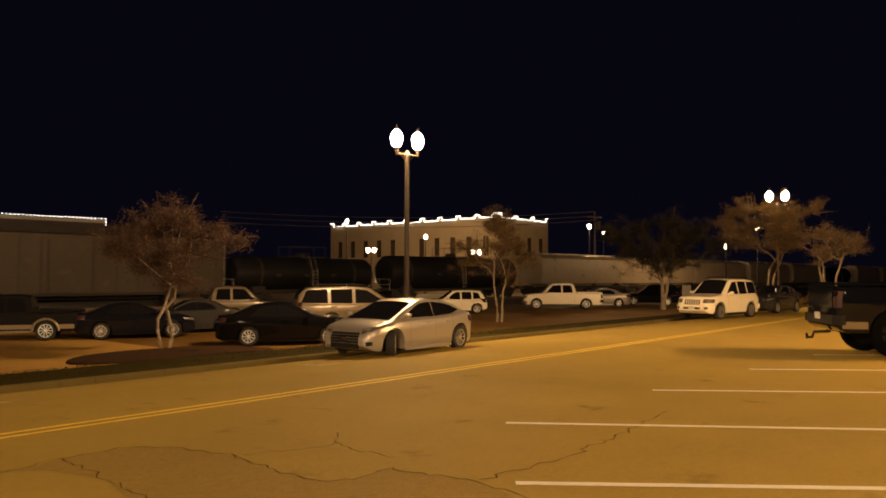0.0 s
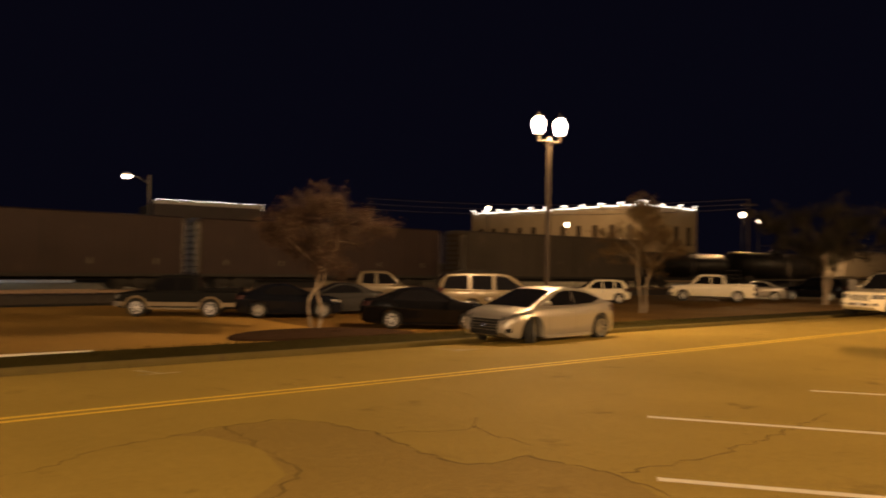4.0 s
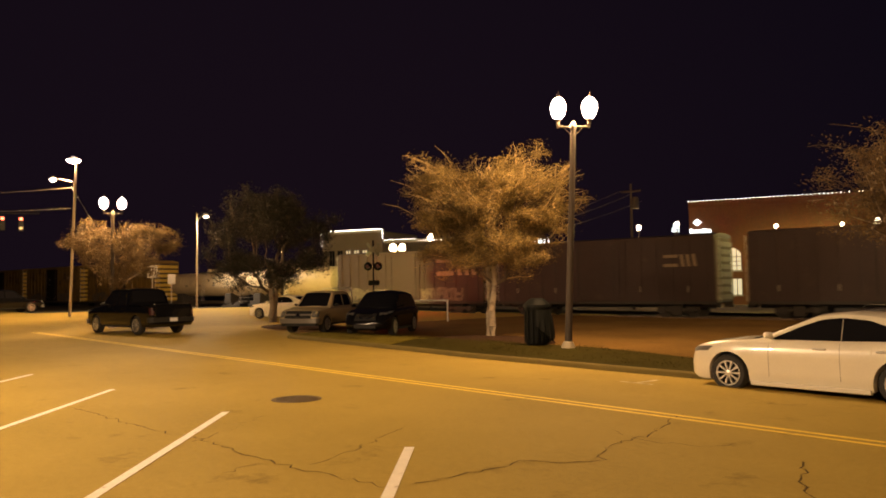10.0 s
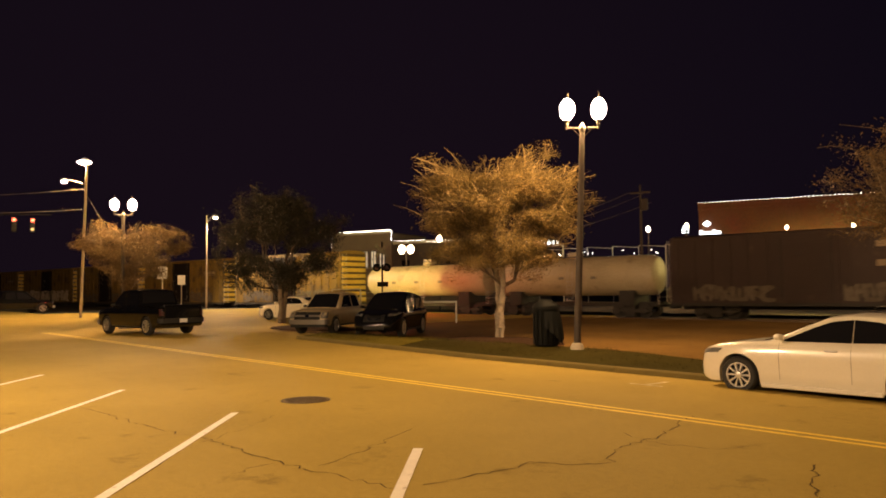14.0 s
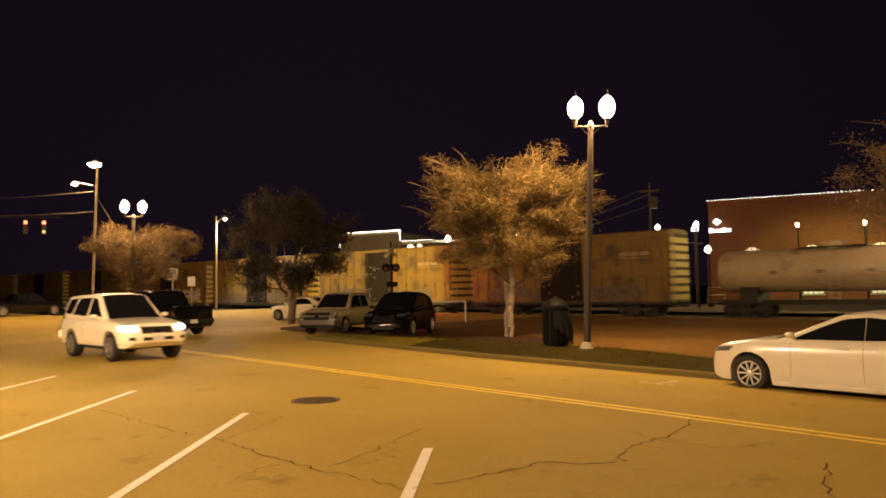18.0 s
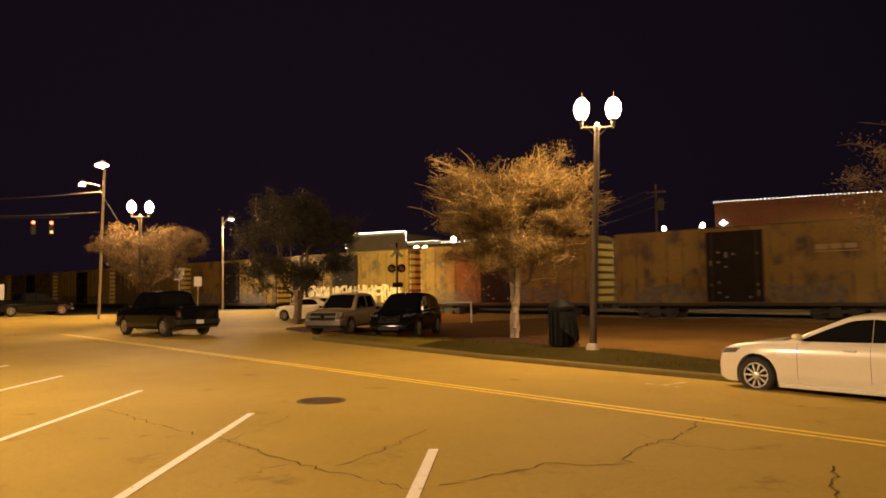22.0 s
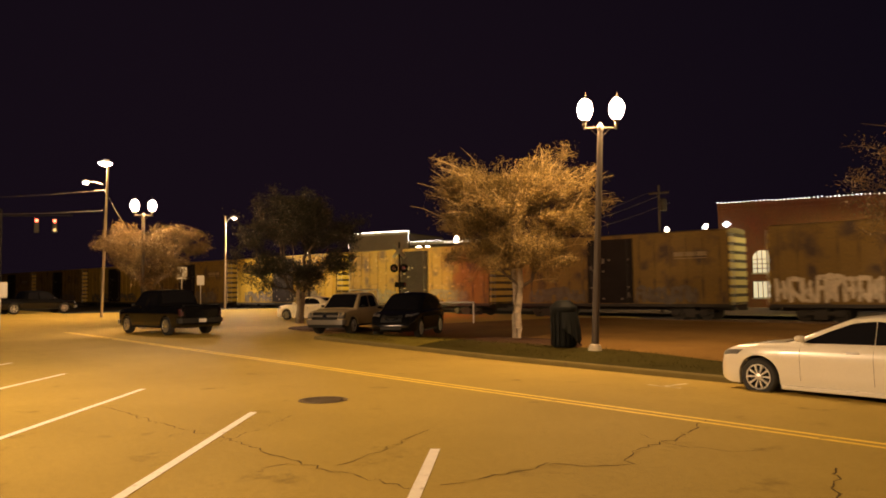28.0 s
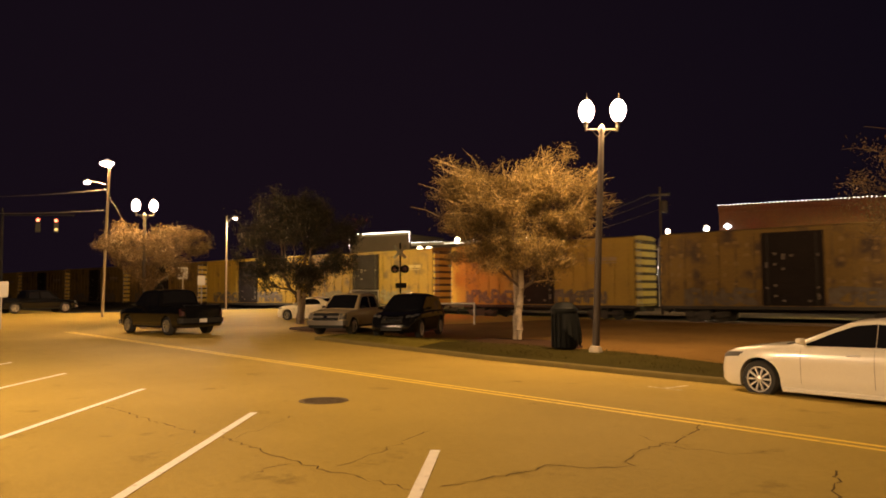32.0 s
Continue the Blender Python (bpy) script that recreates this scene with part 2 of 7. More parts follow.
def tube(bm, points, radii, sides=8, caps=True):
    """A tapered round bar through the points."""
    rings = []
    pts = [Vector(p) for p in points]
    for i, p in enumerate(pts):
        d = (pts[min(i + 1, len(pts) - 1)] - pts[max(i - 1, 0)]).normalized()
        side = d.cross(Vector((0, 0, 1)))
        if side.length < 1e-3:
            side = Vector((1, 0, 0))
        side.normalize()
        up = side.cross(d)
        r = radii[i] if isinstance(radii, (list, tuple)) else radii
        rings.append([bm.verts.new(p + (side * math.cos(2 * math.pi * k / sides) + up * math.sin(2 * math.pi * k / sides)) * r) for k in range(sides)])
    for a, b in zip(rings, rings[1:]):
        for k in range(sides):
            bm.faces.new((a[k], a[(k + 1) % sides], b[(k + 1) % sides], b[k]))
    if caps:
        bm.faces.new(rings[0][::-1])
        bm.faces.new(rings[-1])
    return bm


def lathe(bm, profile, sides=20, axis="z", centre=(0, 0, 0), caps=True):
    """Turns (radius, height) pairs round an axis."""
    rings = []
    for r, h in profile:
        ring = []
        for k in range(sides):
            a = 2 * math.pi * k / sides
            x, y = r * math.cos(a), r * math.sin(a)
            p = (x, y, h) if axis == "z" else (x, h, y) if axis == "y" else (h, x, y)
            ring.append(bm.verts.new(Vector(p) + Vector(centre)))
        rings.append(ring)
    for a, b in zip(rings, rings[1:]):
        for k in range(sides):
            bm.faces.new((a[k], a[(k + 1) % sides], b[(k + 1) % sides], b[k]))
    if caps:
        bm.faces.new(rings[0])
        bm.faces.new(rings[-1])
    bmesh.ops.recalc_face_normals(bm, faces=bm.faces)
    return bm


def ground_z(x, y):
    """The crowned street drains to the far gutter, the lot behind falls away on one side; at its far end the street rises a little."""
    s = min(1, max(0, (x + 13) / 9))
    u = min(1, max(0, (-x - 38) / 30))
    gutter = float(np.interp(x, [-26, -20, -15, -7, -1, 9, 14, 40], [0.0, 0.10, 0.17, 0.17, 0.27, 0.27, 0.25, 0.25]))
    if y < 14.05:
        fall = gutter * (max(0, y - 9.3) / 4.75) ** 2.3
    else:
        lot = (0.16 + min(0.44, 0.07 * max(0, y - 14.05))) * s * s * (3 - 2 * s)
        k = min(1, (y - 14.05) / 1.9)
        fall = gutter * (1 - k) + lot * k
    k = min(1, max(0, (y - 36) / 5))
    return (-fall + 0.35 * u * u * (3 - 2 * u)) * (1 - k) - (0.24 + 0.36 * s) * k


def polar(az, d):
    return (-math.sin(radians(az)) * d, math.cos(radians(az)) * d)


# ---- ground, street, kerbs ----
def sheet(name, xs, ys, dz, material, label, kind="structure", low=None):
    bm = bmesh.new()
    grid = [[bm.verts.new((x, y, ground_z(x, y) + dz + (low(x, y) if low else 0))) for y in ys] for x in xs]
    for a, b in zip(grid, grid[1:]):
        for i in range(len(ys) - 1):
            bm.faces.new((a[i], b[i], b[i + 1], a[i + 1]))
    ob = new(name, mesh_of(name, bm, material, True))
    return tagged(ob, label, name.replace("_", " "), kind=kind)


def steps(a, b, n):
    return [a + (b - a) * i / n for i in range(n + 1)]


def kerb_y(x):
    return float(np.interp(x, [-60, -27, -17, -8, 0, 10, 30, 90], [14.4, 14.3, 14.25, 14.05, 14.02, 14.08, 13.9, 13.6]))


sheet("ground", [-2500, -600, -200, *steps(-120, 120, 60), 200, 600, 2500], [-2500, -400, -60, *steps(-30, 80, 40), 140, 500, 2500], -0.16, FAR, "dark ground that runs to the horizon")
road_rows = [-14, -8, -2, 4, *steps(7, 13.8, 17)]
bm = bmesh.new()
cols = [-230, -180, -150] + steps(-120, 120, 96)
grid = [[bm.verts.new((x, y, ground_z(x, y))) for y in road_rows] + [bm.verts.new((x, kerb_y(x), ground_z(x, kerb_y(x))))] for x in cols]
for a, b in zip(grid, grid[1:]):
    for i in range(len(road_rows)):
        bm.faces.new((a[i], b[i], b[i + 1], a[i + 1]))
tagged(new("road", mesh_of("road", bm, ROAD, True)), "worn two-way asphalt street with angled parking", "road", kind="structure")

# the side street that leads to the level crossing
sheet("side_street", steps(-62, -30.5, 14), steps(14.35, 44, 14), -0.004, ROAD, "asphalt side street that leads over the railway")
sheet("side_street", steps(-30.5, -24.6, 4), steps(14.2, 16.6, 4), -0.006, ROAD, "asphalt at the mouth of the side street")
# one lot in two base colours: orange from x -7 to 13, dark on both sides
sheet("lot", steps(-7.0, 13.0, 14), steps(16.5, 37.5, 16), -0.01, LOT, "orange lot between the street and the railway")
sheet("lot", steps(-30.5, -7.0, 14), steps(16.5, 37.5, 16), -0.01, LOT_DARK, "dark lot between the street and the railway")
sheet("lot", steps(13.0, 110, 60), steps(16.5, 37.5, 16), -0.01, LOT_DARK, "dark lot with parked cars")
sheet("far_street", steps(-140, 140, 60), steps(48.5, 68, 8), 0.06, FAR_ROAD, "pale street behind the railway")


def strip(name, x0, x1, n, near, far, z, material, label):
    """A raised bed between two lines in plan."""
    bm = bmesh.new()
    rows = []
    for x in steps(x0, x1, n):
        ya, yb = near(x), far(x)
        rows.append([bm.verts.new((x, y, ground_z(x, y) + h)) for y, h in ((ya, -0.1), (ya, z), ((ya + yb) / 2, z + 0.06), (yb, z), (yb, -0.1))])
    for a, b in zip(rows, rows[1:]):
        for i in range(4):
            bm.faces.new((a[i], b[i], b[i + 1], a[i + 1]))
    bm.faces.new(rows[0])
    bm.faces.new(rows[-1][::-1])
    bmesh.ops.recalc_face_normals(bm, faces=bm.faces)
    return tagged(new(name, mesh_of(name, bm, material, True)), label, name.replace("_", " "), kind="structure")


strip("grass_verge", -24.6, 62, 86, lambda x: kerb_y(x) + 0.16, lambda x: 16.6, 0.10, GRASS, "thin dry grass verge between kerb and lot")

strip("grass_verge", -24.5, -18.6, 8, lambda x: kerb_y(x) + 0.17, lambda x: 16.3, 0.112, GRASS_LIT, "short grass at the corner of the verge, lamplight in its colour")

# short grass blades along the verge
r = random.Random(71)
verts, faces = [], []
for k in range(14000):
    x = r.uniform(-24.4, 24)
    y = kerb_y(x) + 0.35 + 1.9 * r.random()
    if r.random() < 0.35 * (1 + math.sin(x * 1.7 + y * 2.3)):
        continue
    z = ground_z(x, y) + 0.14
    a, h, w = r.uniform(0, math.pi), r.uniform(0.02, 0.055), 0.008
    dx, dy = math.cos(a) * w, math.sin(a) * w
    n = len(verts)
    verts += [(x - dx, y - dy, z), (x + dx, y + dy, z), (x + r.uniform(-0.03, 0.03), y + r.uniform(-0.03, 0.03), z + h)]
    faces.append((n, n + 1, n + 2))
me = bpy.data.meshes.new("verge_grass")
me.from_pydata(verts, [], faces)
me.materials.append(GRASS)
tagged(new("verge_grass", me), "short patchy dry grass on the verge", "grass", kind="stuff")

# kerb stones, laid end to end
kerb = tagged(new("kerb"), "weathered concrete kerb along the verge", "kerb", kind="structure")
x = -24.6
while x < 60:
    n = min(2.4, 60 - x)
    bm = bmesh.new()
    vs = []
    for xx in (x + 0.006, x + n - 0.006):
        y, z = kerb_y(xx), ground_z(xx, kerb_y(xx))
        vs.append([bm.verts.new((xx, y + dy, z + dz)) for dy, dz in ((0, -0.1), (0.01, 0.095), (0.035, 0.12), (0.155, 0.125), (0.155, -0.1))])
    for i in range(4):
        bm.faces.new((vs[0][i], vs[1][i], vs[1][i + 1], vs[0][i + 1]))
    bm.faces.new(vs[0])
    bm.faces.new(vs[1][::-1])
    bmesh.ops.recalc_face_normals(bm, faces=bm.faces)
    part("kerb_stone", bm, KERB, kerb)
    x += n


def mark(name, pts, width, material, label, category="road marking", dz=0.005, parent=None):
    """A thin painted or cut line on the street through points in plan."""
    bm = bmesh.new()
    rows = []
    for i, p in enumerate(pts):
        a, b = Vector(pts[max(i - 1, 0)][:2]), Vector(pts[min(i + 1, len(pts) - 1)][:2])
        d = (b - a).normalized()
        w = (p[2] if len(p) > 2 else width) / 2
        row = []
        for s in (-1, 1):
            x, y = p[0] - d.y * w * s, p[1] + d.x * w * s
            row.append(bm.verts.new((x, y, ground_z(x, y) + dz)))
        rows.append(row)
    for a, b in zip(rows, rows[1:]):
        bm.faces.new((a[0], b[0], b[1], a[1]))
    bmesh.ops.recalc_face_normals(bm, faces=bm.faces)
    for f in bm.faces:
        if f.normal.z < 0:
            f.normal_flip()
    me = mesh_of(name, bm, material)
    ob = new(name, me)
    ob.parent = parent
    if not parent:
        tagged(ob, label, category, kind="structure")
    return ob


lines = tagged(new("centre_line"), "faded double yellow centre line", "road marking", kind="structure")
for y in (8.86, 9.07):
    mark("painted_line", [(x, y + 0.01 * math.sin(x * 0.7), 0.10) for x in steps(-38, 70, 60)], 0.1, YELLOW_LINE, "", parent=lines)

# angled bays on the near side: end of each line at the street, and its slant
BAYS = [(-26.0, 3.6, 38), (-22.1, 3.9, 38), (-18.15, 4.25, 38.5), (-14.16, 4.64, 38.8), (-10.24, 4.94, 40.2), (-6.46, 5.28, 44.8), (-2.75, 5.35, 48), (0.75, 5.35, 50),
        (4.15, 5.15, 52.6), (7.40, 5.22, 54.5), (11.03, 5.0, 53), (14.76, 4.74, 52.6), (18.5, 4.5, 52), (22.2, 4.3, 52), (26, 4.1, 52), (30, 4.0, 52)]
for x, y, slant in BAYS:
    a = radians(slant)
    d0 = 1.9 if x == 4.15 else 0.0   # this line is worn away where the asphalt was patched
    mark("parking_line", [(x + math.cos(a) * d, y - math.sin(a) * d) for d in steps(d0, 6.2, 8)], 0.11, WHITE_LINE, "worn white angled parking line on the asphalt")

for x, y in ((-1.86, 12.0), (3.95, 12.0), (10.2, 12.0), (-7.9, 12.15)):
    t = tagged(new("bay_mark"), "worn white corner mark of a kerbside parking bay", "road marking", kind="structure")
    mark("bay_bar", [(x - 0.35, y - 0.3), (x + 0.35, y - 0.3)], 0.09, FADED_LINE, "", parent=t)
    mark("bay_leg", [(x, y - 0.25), (x - 0.1, y + 0.6)], 0.09, FADED_LINE, "", parent=t, dz=0.009)


def crack(pts, width, seed):
    r = random.Random(seed)
    out = []
    for (ax, ay), (bx, by) in zip(pts, pts[1:]):
        n = max(2, int(math.hypot(bx - ax, by - ay) / 0.10))
        for i in range(n):
            f = i / n
            out.append((ax + (bx - ax) * f + r.uniform(-0.055, 0.055), ay + (by - ay) * f + r.uniform(-0.055, 0.055), width * r.uniform(0.3, 1.5)))
    out.append((*pts[-1], width * 0.3))
    out = [(a, b, c * 0.34) for a, b, c in out]
    mark("crack", out, width, CRACK, "dark jagged crack in the asphalt", "crack", dz=0.004)


# ---- railway and train ----
# straight from the left, then a gentle bend to the right, then straight again; s runs along the rails
TRACK = pose(-6.96, 43.95, -0.38, 0, 0, 9)
BEND_START, BEND_RADIUS, BEND_TURN = -2.95, 162.9, radians(14)
SPEED = 7.06
movers = []


def track_pose(s, z=0.0):
    d = min(max(0.0, s - BEND_START), BEND_RADIUS * BEND_TURN)
    a = d / BEND_RADIUS
    if s <= BEND_START:
        return TRACK @ pose(s, 0, z)
    x, y = BEND_START + BEND_RADIUS * math.sin(a), -BEND_RADIUS * (1 - math.cos(a))
    rest = s - BEND_START - d
    return TRACK @ pose(x + rest * math.cos(a), y - rest * math.sin(a), z, 0, 0, -math.degrees(a))


STATIONS = [-640, -400, -200, -100, -40] + list(steps(-2.95, 36.85, 17)) + [60, 120, 200, 300, 400]


def along(bm, y0, z0, y1, z1):
    """A strip that follows the rails."""
    rows = [[bm.verts.new(track_pose(s) @ Vector((0, y, z))) for y, z in ((y0, z0), (y1, z1))] for s in STATIONS]
    for a, b in zip(rows, rows[1:]):
        bm.faces.new((a[0], b[0], b[1], a[1]))


bm = bmesh.new()
for a, b, c, d in ((-3.6, -0.37, -2.3, -0.02), (-2.3, -0.02, 2.3, -0.02), (2.3, -0.02, 3.6, -0.37)):
    along(bm, a, b, c, d)
tagged(new("railway_bed", mesh_of("railway_bed", bm, BALLAST)), "grey stone ballast bed of the railway", "railway", kind="structure")
RAIL = mat("rail_steel", (0.16, 0.12, 0.09), 0.45, 0.7, vary=0.2)
SLEEPER = mat("sleeper_wood", (0.07, 0.055, 0.04), 0.9, vary=0.3)
rails = thing("railway_track", "rusty steel rails on dark wooden sleepers", "railway track", pose(0, 0, 0))
for y in (-0.75, 0.75):
    bm = bmesh.new()
    for y0, z0, y1, z1 in ((-0.035, 0.05, -0.035, 0.2), (-0.035, 0.2, 0.035, 0.2), (0.035, 0.2, 0.035, 0.05)):
        along(bm, y + y0, z0, y + y1, z1)
    part("rail", bm, RAIL, rails)
bm = bmesh.new()
for i in range(-260, 150):
    n = len(bm.verts)
    box(bm, -0.11, 0.11, -1.3, 1.3, -0.06, 0.05)
    bm.verts.ensure_lookup_table()
    m = track_pose(i * 0.55)
    for v in bm.verts[n:]:
        v.co = m @ v.co
tagged(part("timber_sleeper", bm, SLEEPER, rails), kind="stuff")

RUST_BOX = mat("oxide_red_car_paint", (0.029, 0.0148, 0.0122), 0.7, vary=0.3, scale=0.6, fine=12, dirt=(0.05, 0.03, 0.022))
BEIGE_BOX = mat("buff_car_paint", (0.155, 0.096, 0.015), 0.7, vary=0.3, scale=0.5, fine=10, dirt=(0.055, 0.032, 0.018), dirt_at=0.5)
YELLOW_BOX = mat("yellow_car_paint", (0.27, 0.178, 0.018), 0.65, vary=0.25, scale=0.5, fine=10, dirt=(0.13, 0.082, 0.024), dirt_at=0.58)
GREY_BOX = mat("grey_car_paint", (0.062, 0.050, 0.037), 0.7, vary=0.25, scale=0.5, fine=10, dirt=(0.10, 0.08, 0.06))
DOOR_DARK = mat("dark_door_paint", (0.016, 0.012, 0.012), 0.75, vary=0.4, scale=0.8, fine=12, spec=0.1)
TANK_WHITE = mat("dirty_white_tank_paint", (0.42, 0.36, 0.26), 0.5, vary=0.15, scale=0.5, fine=8, dirt=(0.22, 0.17, 0.11))
TANK_BEIGE = mat("dull_beige_tank_paint", (0.40, 0.33, 0.22), 0.5, vary=0.2, scale=0.5, fine=8, dirt=(0.17, 0.13, 0.085))
TANK_BLACK = mat("black_tank_paint", (0.012, 0.012, 0.014), 0.5, vary=0.2, scale=0.8, spec=0.12)
UNDER = mat("dark_underframe", (0.03, 0.027, 0.024), 0.85, vary=0.25)
SPRAY = mat("pale_spray_paint", (0.115, 0.094, 0.07), 0.7, vary=0.5, scale=1.5, dirt=(0.07, 0.05, 0.035), dirt_at=0.5)
BOLD = mat("bold_white_spray_paint", (0.58, 0.50, 0.38), 0.7, vary=0.45, scale=2.5, dirt=(0.2, 0.14, 0.09), dirt_at=0.58)
DAB = mat("pale_latch_paint", (0.16, 0.14, 0.11), 0.5, vary=0.4, scale=4)
DAB_BUFF = mat("pale_worn_buff", (0.19, 0.122, 0.045), 0.7, vary=0.4, scale=3)
LOGO = mat("faded_white_lettering", (0.22, 0.165, 0.105), 0.7, vary=0.3, scale=3)
YELLOW_END = mat("yellow_end_paint", (0.50, 0.35, 0.05), 0.6, vary=0.2, scale=1.5, fine=14, dirt=(0.25, 0.16, 0.05))
END_GREY = mat("dull_grey_end_paint", (0.13, 0.10, 0.07), 0.7, vary=0.3, scale=1.5, fine=14)
# end wall between the ribs, darker than the ribs themselves
END_DARK = mat("dark_end_recess", (0.06, 0.038, 0.016), 0.85, vary=0.3, scale=1.5, fine=14)


def bogie(parent, x):
    bm = bmesh.new()
    for y in (-1.0, 1.0):
        box(bm, x - 1.25, x + 1.25, y - 0.09, y + 0.09, 0.55, 0.75, 0.03)
        box(bm, x - 0.35, x + 0.35, y - 0.11, y + 0.11, 0.32, 0.9, 0.03)
        for dx in (-0.88, 0.88):
            box(bm, x + dx - 0.2, x + dx + 0.2, y - 0.12, y + 0.12, 0.45, 0.85, 0.04)
    box(bm, x - 0.25, x + 0.25, -1.0, 1.0, 0.6, 0.95)
    b = part("bogie", bm, UNDER, parent)
    for dx in (-0.88, 0.88):
        bm = bmesh.new()
        for y in (-0.75, 0.75):
            lathe(bm, [(0.42, y - 0.06), (0.46, y - 0.06), (0.46, y + 0.06), (0.42, y + 0.06)], 16, "y", (x + dx, 0, 0.65))
        tube(bm, [(x + dx, -0.8, 0.65), (x + dx, 0.8, 0.65)], 0.09, 8)
        part("wheelset", bm, UNDER, b)


def ladder(bm, x, y0, y1, z0, z1, n):
    for y in (y0, y1):
        tube(bm, [(x, y, z0), (x, y, z1)], 0.02, 5)
    for i in range(n):
        z = z0 + (z1 - z0) * (i + 0.5) / n
        tube(bm, [(x, y0, z), (x, y1, z)], 0.016, 5)


def graffiti(bm, x0, x1, z0, z1, y, seed, fat=0.11):
    """Unreadable spray-paint shapes: fat upright strokes with short cross strokes, as thin plates."""
    r = random.Random(seed)
    x = x0
    while x < x1 - 0.5:
        w, h = r.uniform(0.5, 0.85), r.uniform(0.82, 1.0) * (z1 - z0)
        lean = r.uniform(-0.1, 0.1)
        cell = [((0.05, 0.0), (0.05, 1.0))] + r.sample([((0.9, 0.0), (0.9, 1.0)), ((0.0, 0.95), (0.95, 0.95)), ((0.0, 0.5), (0.85, 0.55)), ((0.0, 0.05), (0.95, 0.05)), ((0.1, 0.5), (0.95, 0.0)), ((0.1, 0.5), (0.95, 1.0)), ((0.5, 0.1), (0.5, 0.9))], 3)
        for (ax, az), (bx, bz) in cell:
            p, q = Vector((x + ax * w + lean * az, z0 + az * h)), Vector((x + bx * w + lean * bz, z0 + bz * h))
            p += Vector((r.uniform(-0.06, 0.06), r.uniform(-0.06, 0.06)))
            d = (q - p).normalized()
            o = Vector((-d.y, d.x)) * fat * r.uniform(0.8, 1.3)
            mid = (p + q) / 2 + o * r.uniform(-0.5, 0.5)
            rows = [[bm.verts.new((v.x, y, v.y)) for v in (c - o * k, c + o * k)] for c, k in ((p, 0.8), (mid, 1.1), (q, 0.75))]
            for m, n in zip(rows, rows[1:]):
                bm.faces.new((m[0], m[1], n[1], n[0]))
            y -= 0.0006
        x += w * r.uniform(0.62, 0.95)
    return bm


